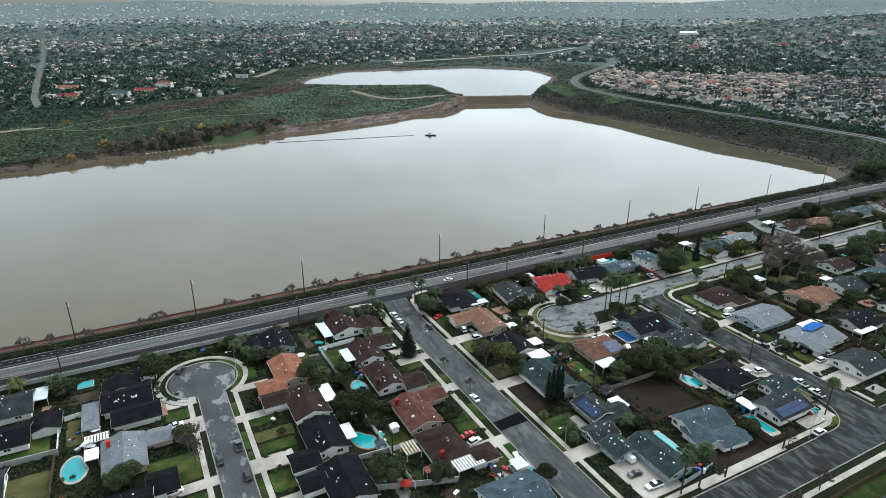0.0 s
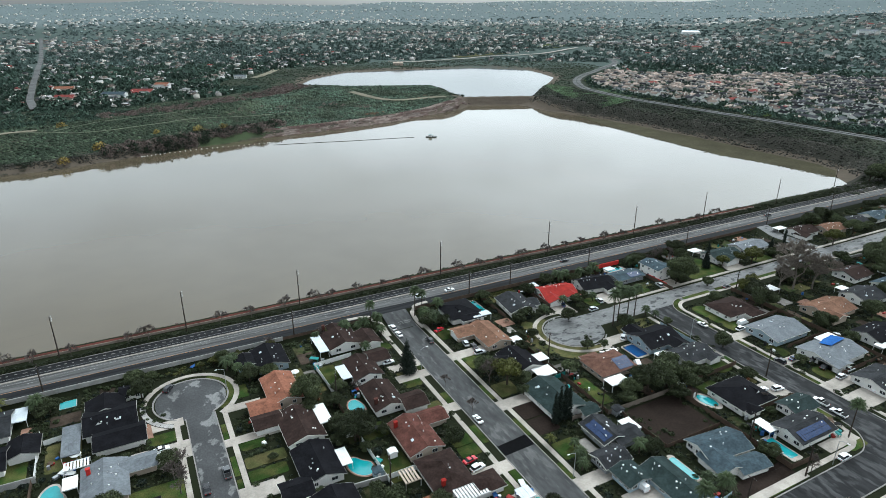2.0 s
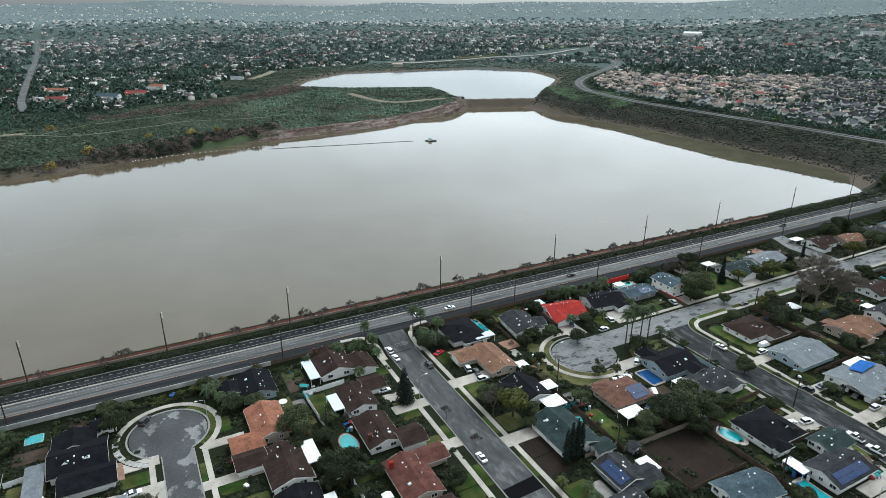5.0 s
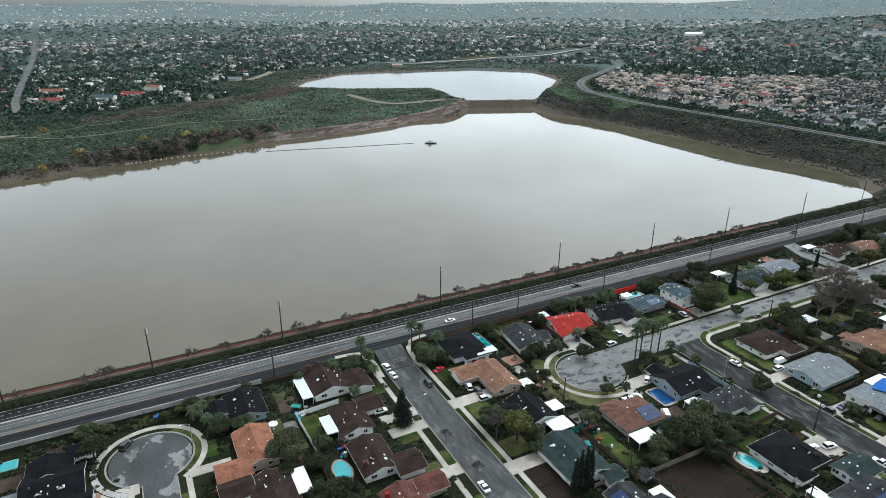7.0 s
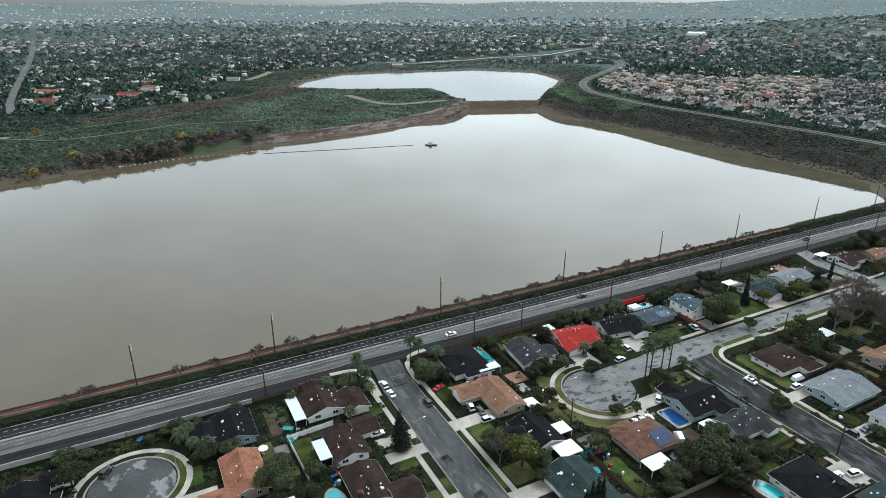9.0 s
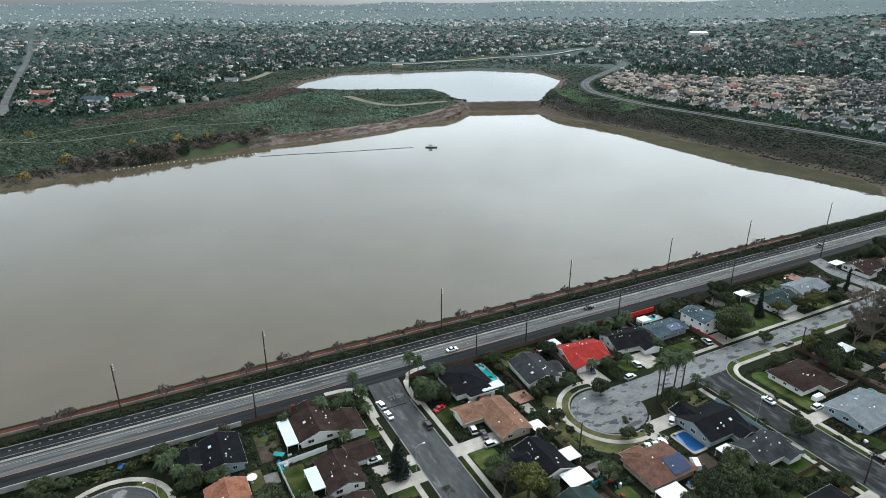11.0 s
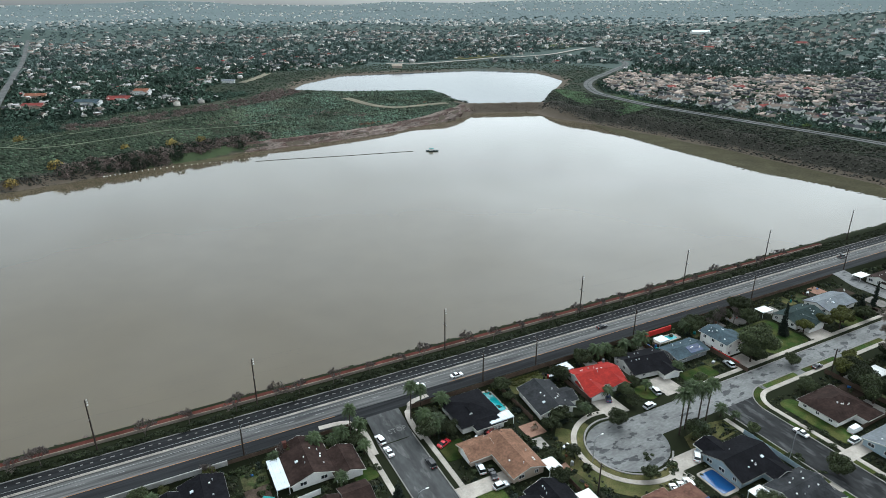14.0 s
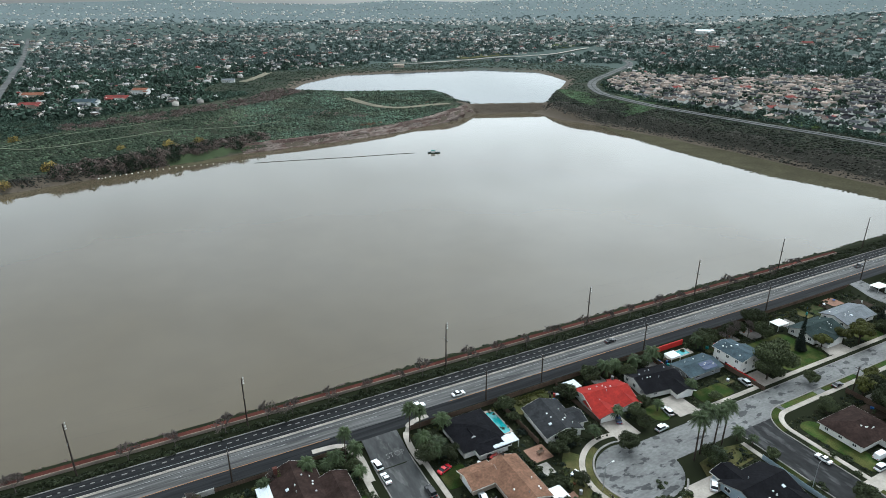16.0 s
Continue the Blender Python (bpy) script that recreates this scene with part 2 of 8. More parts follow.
def part(name, bm, material, parent, label=""):
    ob = new(name, mesh_of(name, bm, material))
    ob.parent = parent
    if label:
        tagged(ob, label)
    return ob


def thing(name, bm, material, label, category, group="", kind=""):
    return tagged(new(name, mesh_of(name, bm, material)), label, category, group, kind)


def empty(name, m, label, category, group=""):
    ob = new(name)
    ob.matrix_basis = m
    return tagged(ob, label, category, group)


def box(bm, x0, x1, y0, y1, z0, z1, m=None):
    vs = [bm.verts.new((x, y, z)) for z in (z0, z1) for y in (y0, y1) for x in (x0, x1)]
    for f in ((0, 2, 3, 1), (4, 5, 7, 6), (0, 1, 5, 4), (2, 6, 7, 3), (0, 4, 6, 2), (1, 3, 7, 5)):
        bm.faces.new([vs[i] for i in f])
    if m is not None:
        bmesh.ops.transform(bm, matrix=m, verts=vs)
    return vs


def prism(bm, pts, y0, y1, along="y"):
    """The outline pts, (across, up), drawn out along an axis."""
    ring = []
    for y in (y0, y1):
        ring.append([bm.verts.new((a, y, z) if along == "y" else (y, a, z)) for a, z in pts])
    n = len(pts)
    fs = [bm.faces.new(ring[0]), bm.faces.new(ring[1][::-1])]
    for i in range(n):
        fs.append(bm.faces.new((ring[0][i], ring[1][i], ring[1][(i + 1) % n], ring[0][(i + 1) % n])))
    bmesh.ops.recalc_face_normals(bm, faces=fs)


def slab(bm, outline, z0, z1):
    lo = [bm.verts.new((x, y, z0)) for x, y in outline]
    hi = [bm.verts.new((x, y, z1)) for x, y in outline]
    n = len(outline)
    fs = [bm.faces.new(hi), bm.faces.new(lo[::-1])]
    for i in range(n):
        fs.append(bm.faces.new((lo[i], lo[(i + 1) % n], hi[(i + 1) % n], hi[i])))
    bmesh.ops.recalc_face_normals(bm, faces=fs)


def tube(bm, a, b, r0, r1, sides=6):
    a, b = Vector(a), Vector(b)
    q = (b - a).to_track_quat("Z", "Y").to_matrix()
    rings = []
    for p, r in ((a, r0), (b, r1)):
        rings.append([bm.verts.new(p + q @ Vector((r * math.cos(k * math.tau / sides), r * math.sin(k * math.tau / sides), 0))) for k in range(sides)])
    for k in range(sides):
        bm.faces.new((rings[0][k], rings[0][(k + 1) % sides], rings[1][(k + 1) % sides], rings[1][k]))
    bm.faces.new(rings[1])
    bm.faces.new(rings[0][::-1])


def rounded(x0, x1, y0, y1, r, n=5):
    pts = []
    for cx, cy, a0 in ((x1 - r, y1 - r, 0), (x0 + r, y1 - r, 90), (x0 + r, y0 + r, 180), (x1 - r, y0 + r, 270)):
        for k in range(n + 1):
            a = radians(a0 + 90 * k / n)
            pts.append((cx + r * math.cos(a), cy + r * math.sin(a)))
    return pts


def circle(cx, cy, rx, ry, n=32, a0=0, a1=360):
    return [(cx + rx * math.cos(radians(a0 + (a1 - a0) * k / n)), cy + ry * math.sin(radians(a0 + (a1 - a0) * k / n))) for k in range(n + (a1 - a0 < 360))]


def merged(name, base, places, material, label, category, kind="stuff"):
    """Many copies of the bases (vertices, triangles) at places (which, x, y, z, sx, sy, sz, turn), as one mesh."""
    vs, fs, count = [], [], 0
    for which, x, y, z, sx, sy, sz, turn in places:
        v, f = base[which]
        c, s = math.cos(turn), math.sin(turn)
        w = v * np.array((sx, sy, sz))
        vs.append(np.stack((w[:, 0] * c - w[:, 1] * s + x, w[:, 0] * s + w[:, 1] * c + y, w[:, 2] + z), 1))
        fs.append(f + count)
        count += len(v)
    vs, fs = np.concatenate(vs), np.concatenate(fs)
    me = bpy.data.meshes.new(name)
    k = fs.shape[1]
    me.vertices.add(len(vs))
    me.vertices.foreach_set("co", vs.astype(np.float32).ravel())
    me.loops.add(fs.size)
    me.loops.foreach_set("vertex_index", fs.astype(np.int32).ravel())
    me.polygons.add(len(fs))
    me.polygons.foreach_set("loop_start", np.arange(0, fs.size, k, dtype=np.int32))
    me.polygons.foreach_set("loop_total", np.full(len(fs), k, dtype=np.int32))
    me.update(calc_edges=True)
    me.materials.append(material)
    return tagged(new(name, me), label, category, "", kind)


# ---- the lie of the land ----
PLAIN, ROADZ, WATERZ, UPPERZ = -2.8, -0.5, -7.0, 1.0
SHORE_LEFT = [(-480, 266), (-330, 302), (-260, 320), (-212, 327), (-173, 331), (-132, 343), (-87, 360), (-36, 373), (6, 385), (56, 391), (114, 400), (164, 411), (179, 422), (237, 440), (262, 455), (284, 474)]
SHORE_RIGHT = [(366, 445), (358, 400), (362, 360), (372, 305), (378, 267), (384, 193), (383, 121), (386, 73), (376, 45), (353, 17)]
LAKE_EDGE = [(-480, 17), *SHORE_LEFT, *SHORE_RIGHT]
UPPER_EDGE = [(147, 729), (178, 785), (265, 865), (351, 858), (517, 840), (545, 803), (576, 762), (560, 700), (535, 633), (432, 528), (376, 467), (301, 497), (306, 552), (321, 629), (261, 650), (197, 673)]
DAM = [(292, 493), (373, 463)]
CLIFF_ROAD = [(454, -20), (452, 49), (450, 106), (449, 150), (444, 200), (440, 260), (435, 326), (438, 372), (450, 417), (470, 462), (500, 520), (541, 572), (580, 604), (657, 660), (740, 722), (800, 764), (836, 815), (845, 860), (838, 900), (822, 985)]


def edge_distance(x, y, poly, closed=True):
    """Distance to a line of points; negative inside where it is closed."""
    d = np.full(np.shape(x), 1e9)
    inside = np.zeros(np.shape(x), bool)
    n = len(poly)
    for i in range(n if closed else n - 1):
        (ax, ay), (bx, by) = poly[i], poly[(i + 1) % n]
        ex, ey = bx - ax, by - ay
        t = np.clip(((x - ax) * ex + (y - ay) * ey) / (ex * ex + ey * ey), 0, 1)
        d = np.minimum(d, np.hypot(x - ax - t * ex, y - ay - t * ey))
        if closed and ay != by:
            inside ^= ((ay > y) != (by > y)) & (x < ex * (y - ay) / (by - ay) + ax)
    return np.where(inside, -d, d) if closed else d


def step(a, b, v):
    t = np.clip((v - a) / (b - a), 0, 1)
    return t * t * (3 - 2 * t)


def waves(x, y, s):
    """Soft hills of about size s."""
    return (np.sin(x / s + 1.3) * np.cos(y / s * 0.9 - 0.4) + 0.6 * np.sin(x / s * 2.1 - y / s * 1.3) + 0.35 * np.cos(x / s * 3.7 + y / s * 4.1 + 1)) / 1.95


def land(x, y):
    x, y = np.asarray(x, float), np.asarray(y, float)
    mouth = 1 - step(6.5, 9, np.abs(x + 33)) * step(5.5, 8, np.abs(x - 191.5))
    near = PLAIN + (ROADZ - PLAIN) * (step(-23.6, -22.2, y) * (1 - mouth) + step(-34, -21, y) * mouth) + 0.5 * step(-4.5, -1, y)
    near = np.where(y > 1.2, 0.9, near)
    near = near - 10.5 * step(3.4, 16, y)
    d, du, dr = edge_distance(x, y, LAKE_EDGE), edge_distance(x, y, UPPER_EDGE), edge_distance(x, y, CLIFF_ROAD, False)
    r = np.hypot(x + 120, y + 230)
    bank = -7.6 + 1.2 * step(0, 5, d) + 5.6 * step(3, 11, d + 3 * waves(x, y, 23)) + 4.0 * step(20, 160, d) + 1.2 * waves(x, y, 40) * step(20, 60, d)
    east = step(300, 345, x) * (1 - step(430, 500, y))
    hill = -7.6 + 0.9 * step(0, 3, d) + 11.6 * step(0, 25, d + 2 * waves(x, y, 19)) + 4.1 * step(20, 64, d) + 0.9 * waves(x, y, 17) * step(30, 50, d) * step(8, 25, dr)
    out = bank * (1 - east) + hill * east
    dam = edge_distance(x, y, DAM, False)
    # the upper lake's bowl
    rim = 0.2 + 3.2 * step(0, 25, du) + 5 * step(25, 150, du)
    w = 1 - step(40, 130, du)
    out = out * (1 - w) + np.minimum(rim + 1.5 * waves(x, y, 30) * step(10, 40, du), out + 6) * w
    out = np.where(du < 0, UPPERZ - 0.8 - 3 * step(0, 20, -du), out)
    # the earth dam between the two lakes: a level crest and an even slope down to the lower one
    along, across = ((x - 292) * 81 - (y - 493) * 30) / 7461, -((x - 292) * 30 + (y - 493) * 81) / 86.4
    w = step(-0.12, 0.02, along) * (1 - step(0.98, 1.12, along)) * step(-6, -3, across) * (1 - step(19, 22, across))
    out = out * (1 - w) + (1.7 - 0.52 * np.maximum(across - 3, 0)) * w
    ang = np.arctan2(x + 123, y + 237)
    # distance: foothills up to a far ridge, shaped by bearing to fit the camera's view
    out = out + step(900, 4700, r) ** 1.3 * (104 + 26 * step(0.3, 0.42, ang) + 22 * step(0.02, 0.08, ang) * (1 - step(0.14, 0.2, ang))) + step(1000, 2500, r) * 10 * waves(x, y, 330) + step(2200, 4300, r) * 14 * waves(x, y, 620)
    out = out + 62 * np.exp(-((x - 2050) / 420) ** 2 - ((y - 760) / 520) ** 2) + 30 * step(3200, 4600, r) * step(0.75, 1.0, ang)
    far = out
    out = np.where(d < 0, np.maximum(-11.0, -7.6 - 0.12 * np.maximum(-d, 0)), far)
    edge = step(325, 400, x)
    # the lake's south embankment, and the land east of the lake that joins the plain
    low = np.where(y > 19, out, near)
    near_e = PLAIN + (ROADZ - PLAIN) * step(-23.6, -22.2, y) + 0.5 * step(-4.5, -1, y)
    join = near_e * (1 - step(0, 60, y)) + far * step(0, 60, y)
    return low * (1 - edge) + join * edge


def land1(x, y):
    return float(land(np.array([x]), np.array([y]))[0])


def spread(lo, hi, a, b, fine_step, grow, limit):
    """Grid lines: even from a to b, wider and wider outside."""
    xs = list(np.arange(a, b + 0.01, fine_step))
    s = fine_step
    while xs[-1] < hi:
        s = min(s * grow, limit)
        xs.append(xs[-1] + s)
    s = fine_step
    while xs[0] > lo:
        s = min(s * grow, limit)
        xs.insert(0, xs[0] - s)
    return np.array(xs)


gx = spread(-4800, 5200, -240, 480, 6, 1.06, 130)
gy = np.concatenate((spread(-420, -34, -40, -34, 6, 1.2, 40), np.arange(-32, 24, 1.0), spread(25, 4900, 25, 560, 6, 1.05, 110)))
GX, GY = np.meshgrid(gx, gy)
GZ = land(GX, GY)
nx, ny = len(gx), len(gy)
idx = np.arange(nx * ny).reshape(ny, nx)
quads = np.stack((idx[:-1, :-1], idx[:-1, 1:], idx[1:, 1:], idx[1:, :-1]), -1).reshape(-1, 4)
me = bpy.data.meshes.new("ground")
me.from_pydata(np.stack((GX, GY, GZ), -1).reshape(-1, 3).tolist(), [], quads.tolist())
DL = edge_distance(GX, GY, LAKE_EDGE)
DU = edge_distance(GX, GY, UPPER_EDGE)
mud = np.maximum((1 - step(4, 10, DL)) * (GY > 24) * (0.35 + 0.65 * step(-40, 60, GX)), 1 - step(12, 30 + 14 * step(700, 820, GY), DU))
mud = np.maximum(mud, (1 - step(9, 15, DL)) * (GY > 250) * step(-260, -180, GX) * (1 - step(-110, -80, GX)))
mud = np.maximum(mud, (1 - step(22, 28, edge_distance(GX, GY, DAM, False))) * (GX > 280) * (GX < 372))
bank = step(300, 345, GX) * (1 - step(440, 500, GY)) * (1 - step(40, 58, DL)) * (GY > 20)
grass = (1 - step(5, 9, edge_distance(GX, GY, [(-72, 368), (-50, 376), (-30, 383), (-6, 394), (8, 398)], False)))
# two distance masks, here and below, for haze painted into the ground colour
haze_near = step(1080, 1420, np.hypot(GX + 123, GY + 237))
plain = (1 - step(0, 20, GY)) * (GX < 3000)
haze_far = step(1900, 3400, np.hypot(GX + 123, GY + 237))
for key, field in (("mud", mud), ("bank", bank), ("grass", grass), ("plain", plain), ("haze_near", haze_near), ("haze_far", haze_far)):
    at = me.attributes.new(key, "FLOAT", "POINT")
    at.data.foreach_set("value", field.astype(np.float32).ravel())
for p in me.polygons:
    p.use_smooth = True

GROUND = mat("ground_scrub", (0.022, 0.031, 0.020), 0.95, 0.35, 0.25, 0.012, 0.35, tint=(0.036, 0.038, 0.026))
gn, gl = GROUND.node_tree.nodes, GROUND.node_tree.links
gb = gn["Principled BSDF"]
colour = gb.inputs["Base Color"].links[0].from_socket
# the last two colours pale the distant ground as haze would
for key, rgb in (("bank", (0.032, 0.031, 0.025)), ("mud", (0.085, 0.070, 0.054)), ("grass", (0.050, 0.066, 0.034)), ("plain", (0.014, 0.0165, 0.0085)), ("haze_near", (0.058, 0.077, 0.068)), ("haze_far", (0.108, 0.133, 0.133))):
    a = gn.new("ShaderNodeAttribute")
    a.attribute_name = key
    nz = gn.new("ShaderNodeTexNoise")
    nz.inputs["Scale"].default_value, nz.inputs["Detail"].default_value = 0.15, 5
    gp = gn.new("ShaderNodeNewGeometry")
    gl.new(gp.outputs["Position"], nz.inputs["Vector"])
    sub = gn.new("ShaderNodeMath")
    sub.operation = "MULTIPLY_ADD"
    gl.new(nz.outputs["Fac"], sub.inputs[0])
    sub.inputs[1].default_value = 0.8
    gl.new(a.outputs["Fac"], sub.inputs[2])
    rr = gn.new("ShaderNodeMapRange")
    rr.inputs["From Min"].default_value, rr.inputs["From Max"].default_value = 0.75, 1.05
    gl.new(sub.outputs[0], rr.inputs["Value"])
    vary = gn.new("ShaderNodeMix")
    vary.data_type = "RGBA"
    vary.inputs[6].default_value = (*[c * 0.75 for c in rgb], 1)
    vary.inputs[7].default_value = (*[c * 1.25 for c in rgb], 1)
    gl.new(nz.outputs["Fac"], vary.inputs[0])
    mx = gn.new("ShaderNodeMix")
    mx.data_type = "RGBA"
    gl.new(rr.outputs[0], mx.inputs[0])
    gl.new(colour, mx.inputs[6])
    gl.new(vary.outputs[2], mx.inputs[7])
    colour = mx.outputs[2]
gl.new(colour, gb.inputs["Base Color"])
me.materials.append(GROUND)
tagged(new("ground", me), "scrubby ground, muddy by the lakes, rising to far hills paled for haze", "ground", "", "structure")

bm = bmesh.new()
slab(bm, [(-2500, 14), (370, 14), (405, 60), (405, 280), (380, 440), (330, 465), (284, 478), (-100, 480), (-2500, 420)], -7.3, WATERZ)
thing("water", bm, LAKE, "calm muddy brown lake water under a grey sky", "water", "", "structure")
bm = bmesh.new()
slab(bm, [(120, 600), (290, 495), (374, 463.5), (440, 500), (620, 700), (620, 880), (240, 900), (110, 800)], 0.6, UPPERZ)
thing("water", bm, LAKE_UPPER, "pale calm water of the upper lake", "water", "", "structure")


def ribbon(name, line, width, lift, material, label, category="road", kind="structure", every=4.0, thick=0.3):
    """A strip that follows a line over the land."""
    pts = [Vector((*p, 0)) for p in line]
    fine = []
    for a, b in zip(pts, pts[1:]):
        n = max(1, int((b - a).length / every))
        fine += [a.lerp(b, k / n) for k in range(n)]
    fine.append(pts[-1])
    bm = bmesh.new()
    rows = []
    for i, p in enumerate(fine):
        d = (fine[min(i + 2, len(fine) - 1)] - fine[max(i - 2, 0)]).normalized()
        side = Vector((-d.y, d.x, 0)) * width / 2
        z = land1(p.x, p.y) + lift
        rows.append([bm.verts.new((q.x, q.y, zz)) for q, zz in ((p - side, z - thick), (p - side, z), (p + side, z), (p + side, z - thick))])
    for r0, r1 in zip(rows, rows[1:]):
        for k in range(3):
            bm.faces.new((r0[k], r1[k], r1[k + 1], r0[k + 1]))
    bmesh.ops.recalc_face_normals(bm, faces=bm.faces)
    return thing(name, bm, material, label, category, "", kind)


def eased(line, rounds=2):
    """The line with its corners cut."""
    for _ in range(rounds):
        cut = [line[0]]
        for (ax, ay), (bx, by) in zip(line, line[1:]):
            cut += [(0.75 * ax + 0.25 * bx, 0.75 * ay + 0.25 * by), (0.25 * ax + 0.75 * bx, 0.25 * ay + 0.75 * by)]
        line = [*cut, line[-1]]
    return line


# ---- the lakeside highway ----
X0, X1 = -420, 470


def strip(name, x0, x1, y0, y1, z0, z1, material, label, category, kind="structure"):
    bm = bmesh.new()
    box(bm, x0, x1, y0, y1, z0, z1)
    return thing(name, bm, material, label, category, "", kind)


strip("road", X0, X1, -17.0, -10.6, -1.2, -0.42, LANES, "worn grey asphalt lanes of the lakeside highway", "road")
strip("road", X0, X1, -10.34, -10.1, -1.2, -0.43, LANES_DARK, "dark damp gap between two kerbs", "road")
strip("road", X0, X1, -9.86, -4.2, -1.2, -0.43, LANES_DARK, "dark damp asphalt cycle lane beside the highway", "road")
strip("road", X0, X1, -22.0, -17.0, -1.4, -0.44, LANES_DARK, "dark damp asphalt shoulder of the highway", "road")
strip("kerb", X0, X1, -10.6, -10.34, -1.2, -0.25, CONCRETE, "long low concrete kerb beside the highway", "kerb")
strip("kerb", X0, X1, -10.1, -9.86, -1.2, -0.27, CONCRETE, "long low concrete kerb beside the cycle lane", "kerb")
strip("kerb", X0, X1, -4.2, -3.95, -1.2, -0.25, KERB, "pale concrete kerb along the lakeside planting", "kerb")
strip("trim", X0, X1, -8.3, -8.16, -1.0, -0.426, WHITE_LINE, "white painted line beside the cycle lane", "road marking")
strip("trim", X0, X1, -12.1, -11.98, -1.0, -0.414, WHITE_LINE, "worn white edge line on the highway", "road marking")
strip("trim", X0, -46, -17.1, -16.96, -1.0, -0.414, ORANGE_LINE, "orange painted edge line on the highway", "road marking")
strip("trim", -8, X1, -17.1, -16.96, -1.0, -0.414, ORANGE_LINE, "orange painted edge line on the highway", "road marking")
bm = bmesh.new()
for k in range(int((X1 - X0) / 9)):
    x = X0 + 9 * k
    box(bm, x, x + 2.6, -13.82, -13.71, -0.5, -0.414)
thing("lane_dashes", bm, WHITE_LINE, "dashed white lane line on the highway", "road marking", "", "structure")
bm = bmesh.new()
for k in range(int((X1 - X0) / 2.4)):
    x = X0 + 2.4 * k
    box(bm, x, x + 0.9 + 0.4 * math.sin(k * 1.7), -6.2 + 0.2 * math.sin(k * 2.9), -5.98 + 0.2 * math.sin(k * 2.9), -0.6, -0.26)
thing("kerb_blocks", bm, KERB, "row of low concrete blocks along the cycle lane", "kerb", "", "stuff")
strip("wall_lakeside", X0, 215, 1.0, 1.3, -0.6, 0.95, TAN_WALL, "long low tan concrete wall along the lake embankment", "wall")
strip("path", X0, 215, 1.3, 2.9, 0.2, 0.97, RED_PATH, "red brown dirt path on top of the lake embankment", "path")

# ---- streets ----
GZ0 = PLAIN + 0.05


def street(outline, material, label, lift=0.0, name="road"):
    bm = bmesh.new()
    slab(bm, outline, PLAIN - 0.4 - lift, GZ0 + lift)
    return thing(name, bm, material, label, "road", "", "structure")


def flat(name, outline, top, material, label, category, kind="structure", depth=0.5):
    bm = bmesh.new()
    slab(bm, outline, PLAIN - depth, PLAIN + top)
    return thing(name, bm, material, label, category, "", kind)


def rect(x0, x1, y0, y1):
    return [(x0, y0), (x1, y0), (x1, y1), (x0, y1)]


street(rect(-115.2, -107, -260, -50), ASPHALT_COURT, "damp dark asphalt court with pale patches")
street(circle(-112.6, -43.5, 10.6, 11.5), ASPHALT_COURT, "round end of a court, damp asphalt with pale patches", 0.012)
street(rect(-38.2, -27.8, -250, -110), ASPHALT, "grey asphalt residential street")
street(rect(-38.2, -27.8, -110, -33), ASPHALT, "older grey asphalt residential street with damp streaks")
ribbon("road", [(-33, -33), (-33, -21.9)], 10.6, 0.07, ASPHALT, "street mouth that climbs to the highway", every=1.0)
street(circle(24.5, -65, 12, 11), ASPHALT_PATCHED, "round end of a cul-de-sac, pale asphalt with damp patches", 0.012)
street(rect(30, 330, -66.3, -56.2), ASPHALT_PATCHED, "pale patched asphalt street with damp stains")
street(rect(61.3, 73, -157.99, -66.31), ASPHALT_WET, "damp dark asphalt residential street")
street(rect(-27.79, 200, -168, -158), ASPHALT_WET, "damp dark asphalt cross street")
street(rect(61.3, 73, -260, -168.01), ASPHALT_WET, "damp dark asphalt residential street")
street(rect(187, 196, -56.2, -34), ASPHALT_PATCHED, "pale asphalt side street")
ribbon("road", [(191.5, -34), (191.5, -21.9)], 9, 0.07, ASPHALT_PATCHED, "side street mouth that climbs to the highway", every=1.0)

ribbon("pavement", eased([(-26.0, -36), (-26.6, -27.5), (-25.6, -23.4), (-22.6, -20.9), (-17, -20.4)]), 1.7, 0.2, CONCRETE, "pale concrete pavement that bends round the street mouth", "pavement", every=1.0)
ribbon("pavement", eased([(-40.6, -36), (-40.2, -27.5), (-41.4, -23.4), (-45, -20.9), (-52, -20.4)]), 1.7, 0.2, CONCRETE, "pale concrete pavement that bends round the street mouth", "pavement", every=1.0)
flat_patch = [(-38.15, -112.6), (-27.85, -112.2), (-27.85, -107.4), (-38.15, -108.2)]
street(flat_patch, mat("fresh_black_asphalt", (0.004, 0.004, 0.0045), 0.9, 0.2, 0.2, 0.2, 2.0), "fresh black asphalt repair across the street", 0.01)

# ---- far roads ----
ribbon("road", eased(CLIFF_ROAD), 12, 0.5, FAR_ROAD, "pale asphalt road that curves along the cliff top", every=8)
ribbon("trim", eased(CLIFF_ROAD), 1.0, 0.75, LEAF_DARK, "dark planted strip along the middle of the cliff road", "planting", every=8)
ribbon("road", [(-200, 600), (-212, 700), (-221, 875), (-240, 1324), (-277, 1963)], 8.5, 1.5, FAR_ROAD, "straight pale avenue through the far town", every=25)
ribbon("road", [(390, 985), (430, 962), (474, 966), (620, 986), (781, 994), (930, 1050)], 9, 2.2, CONCRETE, "pale road behind the upper lake", every=10)

# ---- kerbs, pavements, lawns, drives ----
def pavement(x0, x1, y0, y1):
    strip("pavement", x0, x1, y0, y1, PLAIN - 0.4, PLAIN + 0.14, CONCRETE, "pale concrete pavement", "pavement")


def kerb(x0, x1, y0, y1):
    strip("kerb", x0, x1, y0, y1, PLAIN - 0.4, PLAIN + 0.2, KERB, "concrete street kerb", "kerb")


FREE = []


